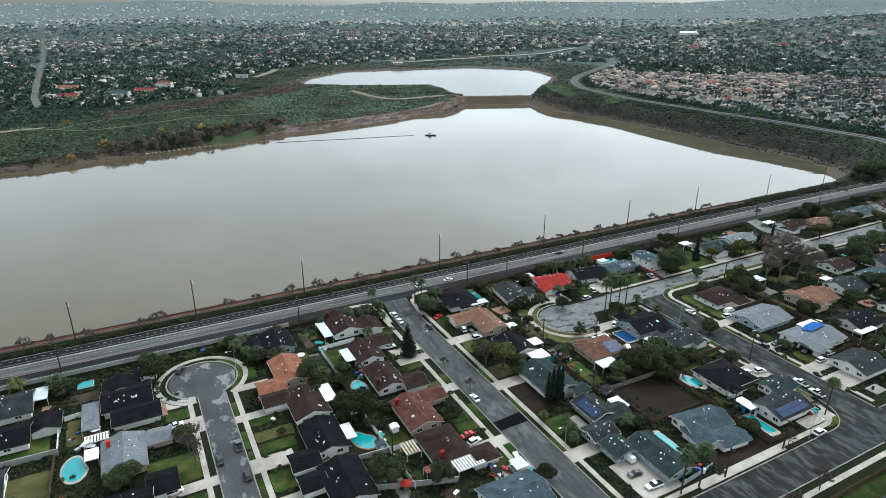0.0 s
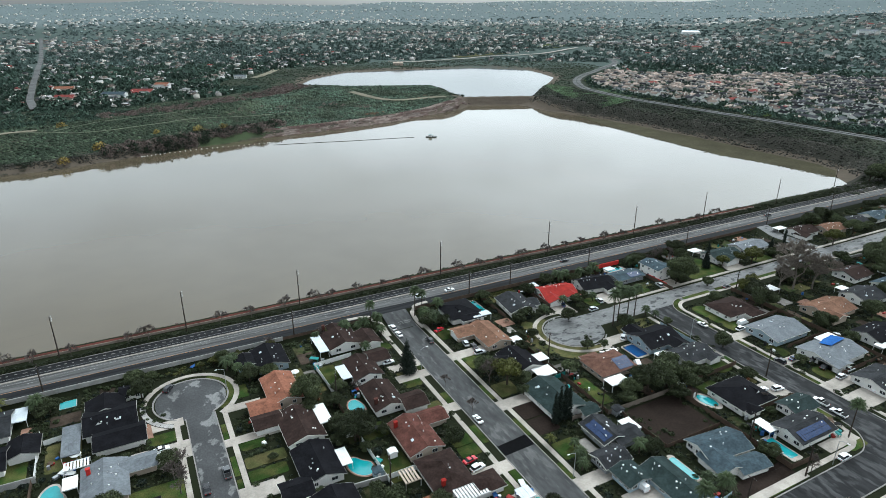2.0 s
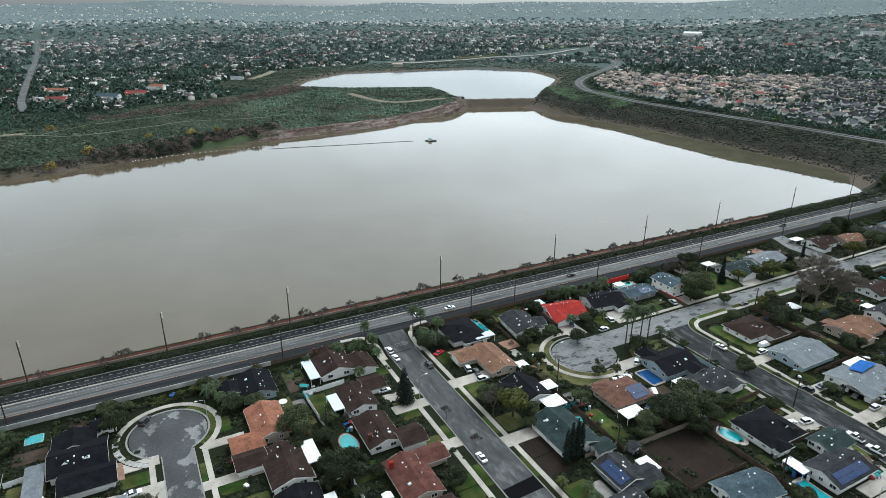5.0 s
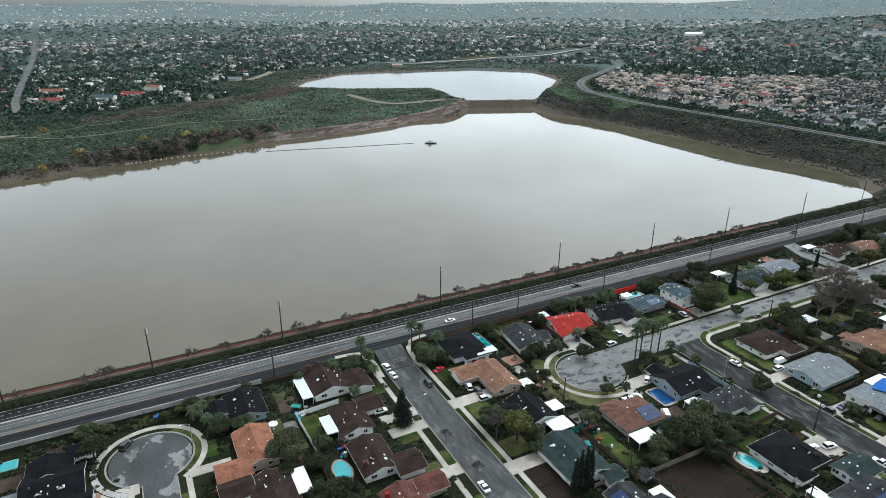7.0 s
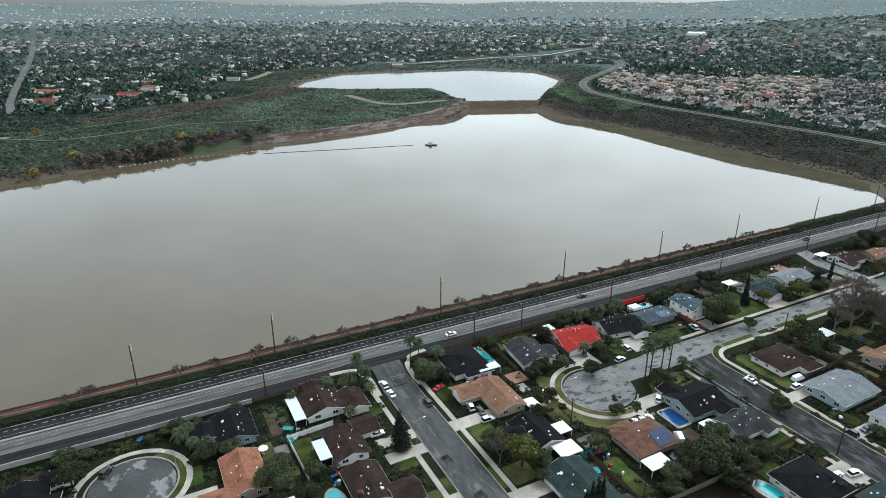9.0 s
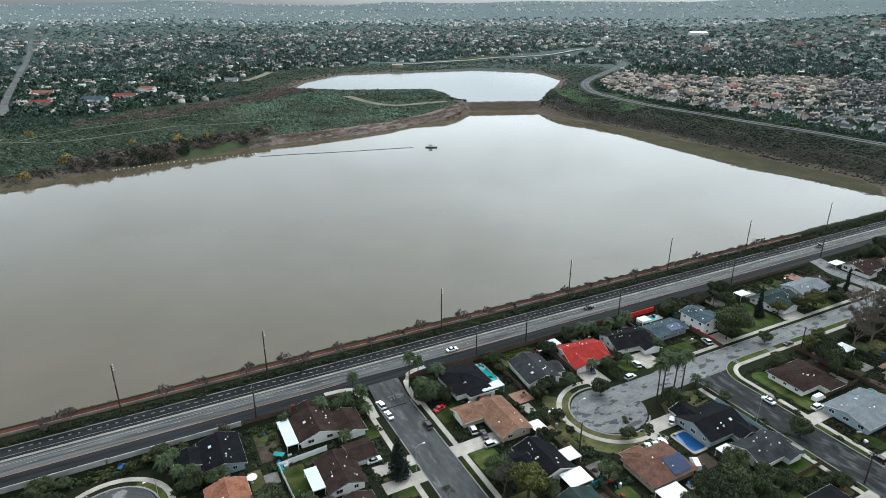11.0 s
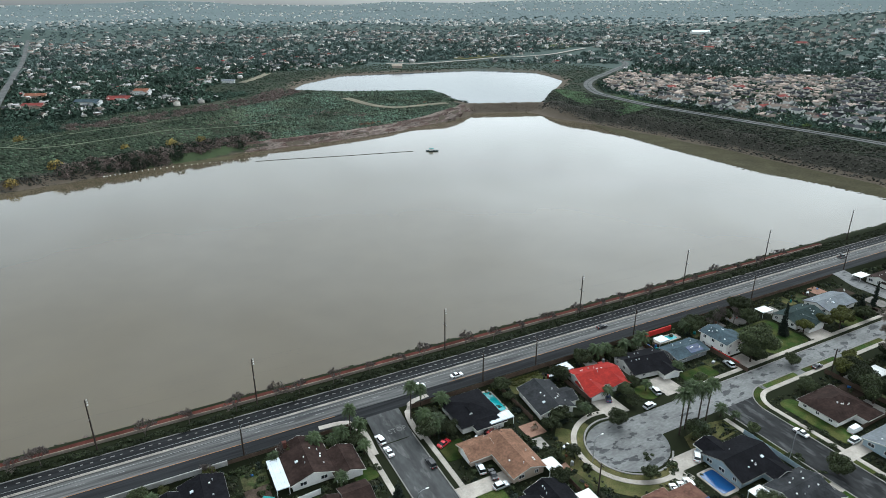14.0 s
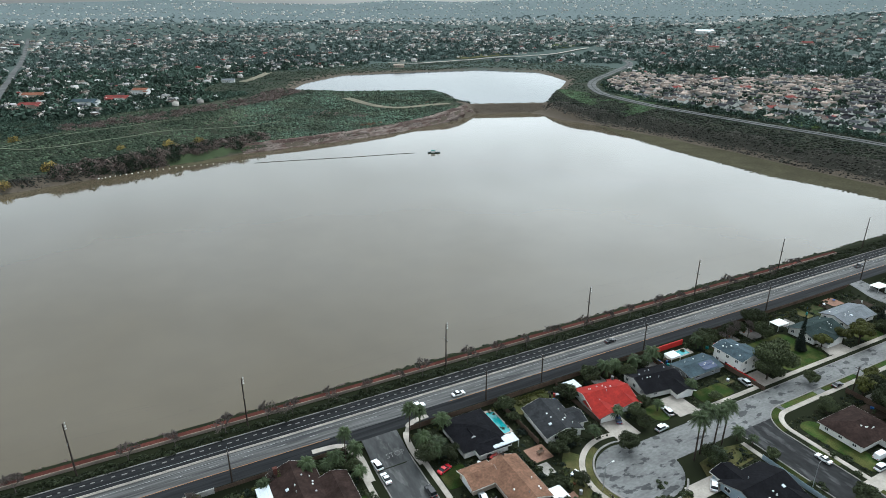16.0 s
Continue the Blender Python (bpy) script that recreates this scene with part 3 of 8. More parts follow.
def lawn(x0, x1, y0, y1, material=None, r=0.6, label="damp green lawn"):
    FREE.append((x0, x1, y0, y1))
    return flat("lawn", rounded(x0, x1, y0, y1, r, 3), 0.1, material or LAWN, label, "lawn")


def drive(x0, x1, y0, y1, label="pale concrete driveway"):
    FREE.append((x0, x1, y0, y1))
    return flat("driveway", rect(x0, x1, y0, y1), 0.12, CONCRETE, label, "driveway")


for x, y0, y1 in ((-27.65, -250, -30), (-38.35, -250, -30), (-115.35, -200, -54), (-106.85, -200, -54), (61.15, -147.2, -67), (73.15, -157, -73.3)):
    kerb(x - 0.15, x + 0.15, y0, y1)
for x0, x1, y in ((83.2, 330, -63.15), (52, 330, -56.05), (74, 200, -157.85), (-27, 50.4, -157.85), (-27, 58, -168.15), (75, 200, -168.15)):
    kerb(x0, x1, y - 0.15, y + 0.15)
for x, y0, y1 in ((-25.2, -155, -30), (-41.8, -200, -30), (-104.2, -200, -56), (-118, -200, -56), (58.4, -147.2, -70), (76, -155, -73.3)):
    pavement(x - 0.75, x + 0.75, y0, y1)
for x0, x1, y in ((83.2, 300, -66.1), (56, 300, -53.6), (-22, 50.4, -155.2), (-27, 60, -171)):
    pavement(x0, x1, y - 0.75, y + 0.75)


def arc_strip(name, cx, cy, r0, r1, a0, a1, top, material, label, category):
    bm = bmesh.new()
    n = 28
    rows = []
    for k in range(n + 1):
        a = radians(a0 + (a1 - a0) * k / n)
        c, s = math.cos(a), math.sin(a)
        rows.append([bm.verts.new((cx + r * c, cy + r * s, z)) for r, z in ((r0, PLAIN - 0.3), (r0, PLAIN + top), (r1, PLAIN + top), (r1, PLAIN - 0.3))])
    for p, q in zip(rows, rows[1:]):
        for k in range(3):
            bm.faces.new((p[k], q[k], q[k + 1], p[k + 1]))
    bmesh.ops.recalc_face_normals(bm, faces=bm.faces)
    thing(name, bm, material, label, category, "", "structure")


arc_strip("kerb", -112.6, -43.5, 11.0, 11.5, -62, 242, 0.2, KERB, "round concrete kerb of the court", "kerb")
arc_strip("pavement", -112.6, -43.5, 13.2, 14.8, -58, 238, 0.14, CONCRETE, "curved concrete pavement round the court", "pavement")
arc_strip("kerb", 24.5, -65, 11.9, 12.4, 62, 318, 0.2, KERB, "round concrete kerb of the cul-de-sac", "kerb")
arc_strip("pavement", 24.5, -65, 14.4, 16.0, 70, 305, 0.14, CONCRETE, "curved concrete pavement round the cul-de-sac", "pavement")
arc_strip("pavement", 83.2, -73.3, 6.45, 7.95, 90, 180, 0.14, CONCRETE, "curved concrete pavement round the corner", "pavement")
arc_strip("kerb", 83.2, -73.3, 9.95, 10.25, 90, 180, 0.2, KERB, "curved concrete kerb round the corner", "kerb")
arc_strip("lawn", 83.2, -73.3, 8.0, 9.9, 96, 174, 0.1, LAWN, "curved grass verge round the corner", "lawn")
street([*circle(83.2, -73.3, 10.1, 10.1, 12, 90, 180), (72.99, -73.3), (72.99, -63.2), (83.2, -63.2)], ASPHALT_WET, "damp dark asphalt corner of two streets", -0.006)
for x0, x1 in ((84, 100), (104, 122), (126, 150), (154, 184)):
    lawn(x0, x1, -65.2, -63.4, LAWN, 0.3, "grass verge beside the patched street")
arc_strip("pavement", 50.4, -147.2, 7.25, 8.75, -90, 0, 0.14, CONCRETE, "curved concrete pavement round the corner", "pavement")
arc_strip("kerb", 50.4, -147.2, 10.5, 10.8, -90, 0, 0.2, KERB, "curved concrete kerb round the corner", "kerb")
street([*circle(50.4, -147.2, 10.7, 10.7, 12, -90, 0), (61.1, -147.2), (61.29, -157.99), (50.4, -157.99)], ASPHALT_WET, "damp dark asphalt corner of two streets", -0.006)
arc_strip("lawn", 24.5, -65, 12.5, 14.3, 110, 290, 0.1, DRY_LAWN, "yellowing grass verge round the cul-de-sac", "lawn")
arc_strip("lawn", 24.5, -65, 16.1, 20.5, 130, 268, 0.1, DRY_LAWN, "yellow green lawn beside the cul-de-sac", "lawn")
arc_strip("lawn", -112.6, -43.5, 11.6, 13.1, -50, 60, 0.085, LAWN, "grass verge round the court", "lawn")

arc_strip("path", -112.6, -43.5, 13.0, 15.1, 172, 242, 0.155, SOIL, "dark gravel bed of a slab path beside the court", "path")
bm = bmesh.new()
slab(bm, rounded(-0.62, 0.62, -0.85, 0.85, 0.1, 2), -0.2, 0.05)
slab_me = mesh_of("paving_slab", bm, BLOCK_WALL)
for k in range(13):
    a = 174 + 5.5 * k
    ob = tagged(new("paving_slab", slab_me), "pale square paving slab in a dark gravel path", "paving slab", "slab path")
    ob.matrix_basis = pose(-112.6 + 14.05 * math.cos(radians(a)), -43.5 + 14.05 * math.sin(radians(a)), PLAIN + 0.155, 0, 0, a + 90)
flat("path", [(-127.0, -50.8), (-125.0, -51.4), (-124.6, -58.8), (-126.6, -58.4)], 0.135, DECK_PINK, "red brick garden path beside the court", "path")
for x0, x1, ys in ((-40.8, -38.7, (-62, -82, -101, -120)), (-27.4, -26.1, (-66, -84, -104, -126)), (-106.5, -105.1, (-66, -82, -92, -104)), (59.3, 60.9, (-84, -104, -124, -140)), (73.5, 75.1, (-84, -100, -112, -128))):
    for y in ys:
        lawn(x0, x1, y - 4.3, y + 4.3, LAWN, 0.3, "narrow grass verge beside the street")
# front gardens along the court
lawn(-102, -95.5, -50.5, -43)
lawn(-103.2, -96, -77, -71, LAWN, 1.5)
lawn(-103.2, -92, -85, -80, DRY_LAWN, 1, "patchy yellow green lawn")
lawn(-103.2, -93, -90.5, -86)
lawn(-103.2, -97, -107, -99)
lawn(-103.2, -95, -126, -116)
lawn(-126, -117.5, -63, -58, LAWN, 1.5)
lawn(-132, -118.9, -92, -80, LAWN, 1)
lawn(-128, -119, -108, -98)
lawn(-152, -143, -62, -49, DRY_LAWN, 1, "patchy yellow green back lawn")
lawn(-168, -156, -63, -52)
lawn(-166, -155, -82, -70, DRY_LAWN, 1, "patchy yellow green back lawn")
lawn(-72, -66, -56, -45)
lawn(-70.5, -63, -89, -82)
lawn(-70.5, -63, -108, -97)
# along the west side of the long street
for y, g in ((-42, LAWN), (-63, DRY_LAWN), (-68, LAWN), (-83, DRY_LAWN), (-101, LAWN), (-106, LAWN), (-123, LAWN)):
    lawn(-49, -42.8, y - 2.4, y + 2.4, g, 0.8)
for y in (-57.5, -64.5, -86, -116, -128):
    drive(-50, -38.5, y - 2.1, y + 2.1)
# along its east side
for y, g in ((-44, LAWN), (-66, LAWN), (-85, DRY_LAWN), (-98, SOIL), (-106, SOIL), (-118, LAWN)):
    lawn(-24, -16.5, y - 4, y + 3.5, g, 0.8)
for y in (-60, -92.5, -131):
    drive(-27.5, -13, y - 2.4, y + 2.4)
drive(-20, -7, -153.5, -139, "wide pale concrete forecourt")
drive(-104, -93, -56.5, -53)
drive(-107, -91, -73, -69.5)
drive(-107, -95, -97.5, -91.5)
drive(-107, -95, -113.5, -109)
drive(-131, -115.5, -72, -64, "pale concrete driveway with parked cars")
drive(-131, -115.5, -96.8, -93)
drive(-127, -116, -56.5, -52.5)
# round the second cul-de-sac and beyond
lawn(9.5, 24.5, -30.4, -23.4, DRY_LAWN, 0.8, "yellowing back lawn")
lawn(44, 51, -52.5, -45, LAWN, 3)
lawn(64, 78, -52.5, -46, LAWN, 2)
lawn(104, 126, -53, -34, LAWN, 3)
lawn(148, 160, -53, -47, LAWN, 2)
lawn(79, 86, -95, -72, LAWN, 3)
lawn(79, 84, -115, -106, LAWN, 2)
lawn(79, 85, -132, -124, LAWN, 3)
lawn(50, 57, -112, -104, LAWN, 2)
lawn(50, 58, -156.6, -150, LAWN, 1)
lawn(5, 24, -157.2, -155.8, LAWN, 0.3, "grass verge beside the cross street")
lawn(2, 7, -107, -92, LAWN, 1)
lawn(36, 44, -120, -113, LAWN, 1)
lawn(20, 60, -182, -174, LAWN, 2)
flat("bare_lot", rect(4.5, 26, -130.5, -112.6), 0.06, SOIL, "bare dark brown soil lot behind fences", "bare soil")
flat("bare_lot", rect(6, 28, -155, -149.5), 0.06, SOIL, "bare brown front garden", "bare soil")
for x0, x1, y0, y1 in ((28, 36, -53.4, -44), (52, 60, -53.4, -44), (86, 95, -53.4, -47), (128, 138, -53.4, -46), (30, 42, -80, -75), (73, 88, -99, -95), (73, 86, -119, -115.5), (73, 88, -136.5, -131.5), (73, 88, -147, -139), (50, 61, -130, -122), (48, 61, -104.5, -101), (44, 58, -154, -150), (-4, 30, -157, -155.9)):
    drive(x0, x1, y0, y1)


# ---- houses ----
WINDOWS = {}


def window(parent, x, y, z, w, h, face):
    """A framed window on the face 's', 'n', 'e' or 'w' of a wall."""
    key = (round(w, 1), round(h, 1))
    if key not in WINDOWS:
        bm = bmesh.new()
        for x0, x1, z0, z1 in ((-w / 2, w / 2, h / 2 - 0.09, h / 2), (-w / 2, w / 2, -h / 2, -h / 2 + 0.09), (-w / 2, -w / 2 + 0.09, -h / 2, h / 2), (w / 2 - 0.09, w / 2, -h / 2, h / 2), (-0.04, 0.04, -h / 2, h / 2)):
            box(bm, x0, x1, -0.09, 0.02, z0, z1)
        frame_me = mesh_of("window", bm, WHITE_PAINT)
        bm = bmesh.new()
        box(bm, -w / 2 + 0.05, w / 2 - 0.05, -0.05, 0.01, -h / 2 + 0.05, h / 2 - 0.05)
        WINDOWS[key] = frame_me, mesh_of("pane", bm, GLASS_DARK)
    ob = new("window", WINDOWS[key][0])
    ob.parent = parent
    ob.matrix_basis = pose(x, y, z, 0, 0, {"s": 0, "e": 90, "n": 180, "w": -90}[face])
    pane = new("pane", WINDOWS[key][1])
    pane.parent = ob


def garage_door(parent, x, y, w, face, material):
    bm = bmesh.new()
    for k in range(4):
        box(bm, -w / 2, w / 2, -0.08, 0.02, 0.02 + k * 0.53, 0.53 + k * 0.53)
    ob = part("garage_door", bm, material, parent, "panelled garage door")
    ob.matrix_basis = pose(x, y, 0, 0, 0, {"s": 0, "e": 90, "n": 180, "w": -90}[face])


def roof_mesh(w, d, h, pitch, ridge, hip, over=0.7):
    """A pitched roof over a body w by d whose walls end at h."""
    bm = bmesh.new()
    a, b = (w, d) if ridge == "y" else (d, w)
    ha, hb = a / 2 + over, b / 2 + over
    z0, top = h - over * pitch, h + a / 2 * pitch
    t = 0.2
    if hip:
        e = max(hb - ha, 0.3)
        pts = [(-ha, -hb, z0), (ha, -hb, z0), (ha, hb, z0), (-ha, hb, z0)]
        lo = [bm.verts.new((x, y, z - 0.02)) for x, y, z in pts]
        hi = [bm.verts.new((x, y, z + t)) for x, y, z in pts]
        r0, r1 = bm.verts.new((0, -e, top + t)), bm.verts.new((0, e, top + t))
        fs = [bm.faces.new(f) for f in ((hi[0], hi[1], r0), (hi[1], hi[2], r1, r0), (hi[2], hi[3], r1), (hi[3], hi[0], r0, r1), lo[::-1])]
        fs += [bm.faces.new((lo[k], lo[(k + 1) % 4], hi[(k + 1) % 4], hi[k])) for k in range(4)]
        bmesh.ops.recalc_face_normals(bm, faces=fs)
    else:
        prism(bm, [(-ha, z0), (0, top), (ha, z0), (ha, z0 + t), (0, top + t), (-ha, z0 + t)], -hb, hb)
    if ridge == "x":
        bmesh.ops.rotate(bm, verts=bm.verts, matrix=Matrix.Rotation(math.pi / 2, 3, "Z"))
    return bm


def wing(home, cx, cy, w, d, h, pitch, ridge, hip, wall, roof, base=0.0, trim=True):
    """One body of a house with its roof: walls, roof, white fascia boards."""
    bm = bmesh.new()
    a, b = (w, d) if ridge == "y" else (d, w)
    if hip:
        box(bm, -a / 2, a / 2, -b / 2, b / 2, base - 0.3, h)
    else:
        prism(bm, [(-a / 2, base - 0.3), (a / 2, base - 0.3), (a / 2, h), (0, h + a / 2 * pitch), (-a / 2, h)], -b / 2, b / 2)
    if ridge == "x":
        bmesh.ops.rotate(bm, verts=bm.verts, matrix=Matrix.Rotation(math.pi / 2, 3, "Z"))
    wl_ob = part("wall", bm, wall, home)
    wl_ob.location = (cx, cy, 0)
    rf = part("roof", roof_mesh(w, d, h, pitch, ridge, hip), roof, home)
    rf.location = (cx, cy, 0)
    bm = bmesh.new()
    run = b / 2 + 0.5 if not hip else max(b / 2 - a / 2, 0.3)
    zt = h + a / 2 * pitch + 0.17
    prism(bm, [(-0.16, zt - 0.04), (0.16, zt - 0.04), (0, zt + 0.07)], -run, run)
    if ridge == "x":
        bmesh.ops.rotate(bm, verts=bm.verts, matrix=Matrix.Rotation(math.pi / 2, 3, "Z"))
    part("ridge_cap", bm, roof, home).location = (cx, cy, 0)
    if trim:
        bm = bmesh.new()
        ha, hb, t = a / 2 + 0.7, b / 2 + 0.7, 0.2
        z0, top = h - 0.7 * pitch, h + a / 2 * pitch
        if hip:
            for x0, x1, y0, y1 in ((-ha, ha, -hb - 0.05, -hb), (-ha, ha, hb, hb + 0.05), (-ha - 0.05, -ha, -hb, hb), (ha, ha + 0.05, -hb, hb)):
                box(bm, x0, x1, y0, y1, z0 - 0.06, z0 + t - 0.02)
        else:
            for y in (-hb - 0.06, hb):
                prism(bm, [(-ha, z0 - 0.08), (0, top - 0.08), (ha, z0 - 0.08), (ha, z0 + t - 0.02), (0, top + t - 0.02), (-ha, z0 + t - 0.02)], y, y + 0.06)
            for x in (-ha - 0.05, ha):
                box(bm, x, x + 0.05, -hb, hb, z0 - 0.06, z0 + t - 0.04)
        if ridge == "x":
            bmesh.ops.rotate(bm, verts=bm.verts, matrix=Matrix.Rotation(math.pi / 2, 3, "Z"))
        fa = part("fascia", bm, FASCIA, home, "painted fascia boards")
        fa.location = (cx, cy, 0)
    return wl_ob


RNG = random.Random(7)


FOOT = []


def house(x, y, w, d, roof, wall, label, ridge="y", hip=False, h=2.45, pitch=0.34, wings=(), chimney=None, doors="", turn=0.0, solar=None, trim=True, dormers=()):
    """A house with its base at x, y; wings are (dx, dy, w, d, ridge, garage face or '')."""
    FOOT.append((x, y, w / 2 + 1, d / 2 + 1))
    FOOT.extend((x + q[0], y + q[1], q[2] / 2 + 1, q[3] / 2 + 1) for q in wings)
    home = empty("house", pose(x, y, PLAIN, 0, 0, turn), label, "house", "houses of the estate")
    wing(home, 0, 0, w, d, h, pitch, ridge, hip, wall, roof, trim=trim)
    for face in "snew":
        n = 2 if face in "sn" else 3
        span = w if face in "sn" else d
        for k in range(n):
            o = (k + 0.5) / n * span - span / 2
            ww = RNG.choice((1.2, 1.8))
            px, py = {"s": (o, -d / 2), "n": (o, d / 2), "e": (w / 2, o), "w": (-w / 2, o)}[face]
            if any(abs(px - q[0]) < q[2] / 2 + 0.4 and abs(py - q[1]) < q[3] / 2 + 0.4 for q in wings):
                continue
            window(home, px, py, 1.5, ww, 1.2, face)
            if h > 4:
                window(home, px, py, 4.2, ww, 1.2, face)
    if doors:
        px, py = {"s": (0.5, -d / 2), "n": (0.5, d / 2), "e": (w / 2, 0.9), "w": (-w / 2, 0.9)}[doors]
        bm = bmesh.new()
        box(bm, -0.48, 0.48, -0.07, 0.02, 0.05, 2.1)
        dr = part("door", bm, RNG.choice((WHITE_PAINT, R_BROWN, RED_PAINT)), home, "painted front door")
        dr.matrix_basis = pose(px, py, 0, 0, 0, {"s": 0, "e": 90, "n": 180, "w": -90}[doors])
    for dx, dy, ww, dd, rid, face in wings:
        wing(home, dx, dy, ww, dd, h - 0.15 if h < 4 else 2.6, pitch, rid, hip, wall, roof, trim=trim)
        if face:
            px, py = {"s": (0, -dd / 2), "n": (0, dd / 2), "e": (ww / 2, 0), "w": (-ww / 2, 0)}[face]
            garage_door(home, dx + px, dy + py, 4.6, face, WHITE_PAINT)
    # vents and a flue on the roof
    for k in range(RNG.randint(5, 8)):
        o, s = RNG.uniform(-0.4, 0.4), RNG.choice((-1, 1)) * RNG.uniform(0.15, 0.7)
        a, b = (w, d) if ridge == "y" else (d, w)
        px, py = (s * a / 2, o * b) if ridge == "y" else (o * b, s * a / 2)
        if hip and abs(o) * b > b / 2 - a / 2:
            continue
        z = h + (1 - abs(s)) * a / 2 * pitch + 0.15
        bm = bmesh.new()
        if k % 2:
            tube(bm, (px, py, z), (px, py, z + 0.5), 0.09, 0.09, 6)
            tube(bm, (px, py, z + 0.45), (px, py, z + 0.6), 0.17, 0.12, 6)
        else:
            box(bm, px - 0.2, px + 0.2, py - 0.2, py + 0.2, z - 0.1, z + 0.26)
        part("vent", bm, RNG.choice((METAL_GREY, WHITE_PAINT, WHITE_PAINT)), home, "small roof vent")
    if RNG.random() < 0.45 and not solar:
        o, sgn, a = RNG.uniform(-0.3, 0.3), RNG.choice((-1, 1)), w if ridge == "y" else d
        b = d if ridge == "y" else w
        tilt = sgn * math.degrees(math.atan(pitch))
        bm = bmesh.new()
        box(bm, -0.42, 0.42, -0.42, 0.42, -0.05, 0.12)
        sky_ob = part("skylight", bm, WHITE_METAL, home, "pale domed roof skylight")
        z = h + 0.25 * a * pitch + 0.24
        sky_ob.matrix_basis = pose(sgn * a * 0.25, o * b, z, 0, tilt, 0) if ridge == "y" else pose(o * b, sgn * a * 0.25, z, -tilt, 0, 0)
    for side, o in dormers:
        a = w if ridge == "y" else d
        zz = h + a * 0.25 * pitch + 0.2
        bm = bmesh.new()
        prism(bm, [(-0.95, -0.25), (0.95, -0.25), (0, 0.62)], -0.1, a * 0.24)
        dm = part("dormer", bm, roof, home, "small roof dormer")
        at = {"w": (-a * 0.27, o, -90), "e": (a * 0.27, o, 90), "s": (o, -a * 0.27, 0), "n": (o, a * 0.27, 180)}[side]
        dm.matrix_basis = pose(at[0], at[1], zz, 0, 0, at[2])
        bm = bmesh.new()
        prism(bm, [(-0.85, -0.2), (0.85, -0.2), (0, 0.56)], -0.16, -0.11)
        part("gable_vent", bm, WHITE_PAINT, dm, "white triangular gable vent")
    if chimney:
        px, py, cm = chimney
        bm = bmesh.new()
        z = h + w * pitch * 0.5
        box(bm, px - 0.5, px + 0.5, py - 0.4, py + 0.4, 0, z + 0.7)
        box(bm, px - 0.6, px + 0.6, py - 0.5, py + 0.5, z + 0.7, z + 0.85)
        part("chimney", bm, cm, home, "masonry chimney")
    if solar:
        # panels on the slope: (side, along0, count along, rows)
        side, o0, n, rows = solar
        a = w if ridge == "y" else d
        ang = math.atan(pitch)
        for i in range(n):
            for j in range(rows):
                bm = bmesh.new()
                box(bm, -0.8, 0.8, -0.5, 0.5, 0, 0.06)
                dist = 0.8 + j * 1.7
                u = a / 2 - dist * math.cos(ang)
                z = h + (a / 2 - abs(u)) * pitch + 0.30
                p = part("solar_panel", bm, SOLAR, home, "dark blue solar panel")
                if ridge == "y":
                    p.matrix_basis = pose(side * u, o0 + i * 1.04, z) @ pose(0, 0, 0, 0, side * math.degrees(ang), 0)
                else:
                    p.matrix_basis = pose(o0 + i * 1.04, side * u, z) @ pose(0, 0, 0, -side * math.degrees(ang), 0, 0) @ pose(0, 0, 0, 0, 0, 90)
    return home


# west of the court
house(-135.2, -46.5, 13.2, 12, R_BLACK, STUCCO, "house with a black shingle roof and white walls", "x", dormers=(("s", 2.0), ("s", -3.0)), wings=((2.2, -10, 12.5, 8.5, "x", "e"), (-1.3, 8, 10, 8, "y", "")))
house(-137, -75.2, 10, 14.5, R_LIGHT, STUCCO_TAN, "house with a light grey roof and a cream gable", "y", wings=((8.2, 4.3, 8, 5.5, "x", "e"),), chimney=(-3.6, 4, RED_PAINT))
house(-141, -98, 19, 12, R_BLACK, STUCCO, "low house with a black shingle roof", "x", wings=((12.5, 6.5, 6.5, 8, "x", "s"),))
house(-168, -35, 13, 13, R_GREY, STUCCO, "house with a dark grey roof and white walls", "x")
house(-171, -52.5, 20, 10, R_BLACK, STUCCO, "house with a black roof behind a lawn", "x", wings=((14, 3, 7, 8, "y", ""),))
house(-172, -74, 14, 12, R_GREY, STUCCO, "house with a grey roof beside a back lawn", "x")
house(-170, -98, 16, 12, R_BLACK, STUCCO, "house with a black roof beside a block wall", "x")
house(-129, -33, 6, 5, R_BLACK, STUCCO, "small outbuilding with a black roof and white walls", "x", trim=False)
# east of the court
house(-85.2, -33.5, 10, 13, R_BLACK, STUCCO_BLUE, "house with a black roof and a pale blue gable", "y", wings=((-8, 1.2, 6.5, 6.5, "y", ""),))
house(-86.2, -54.2, 9.2, 15.5, R_TERRA, STUCCO_TAN, "house with a terracotta roof and cream walls", "y", dormers=(("w", -3.5),), wings=((-7.2, -7, 8, 6.6, "x", "w"),))
house(-85.8, -75.5, 10, 15, R_BROWN, STUCCO, "house with a dark brown roof and a white gable", "y", wings=((-8.2, 6.6, 7.4, 6.4, "x", "w"),))
house(-86, -93.3, 10, 14.2, R_BLACK, STUCCO, "house with a black roof beside a pool", "y", dormers=(("w", -2.5),), wings=((-7.6, -7.2, 7, 6.6, "x", "w"),), doors="w")
house(-86, -113.5, 10.5, 15.5, R_BLACK, STUCCO, "house with a black shingle roof", "y", wings=((-8, 4, 6, 6, "x", "w"),))
house(-86, -134, 10.5, 15, R_GREY, STUCCO, "house with a grey shingle roof", "y", wings=((-8, 4, 6, 6, "x", "w"),))
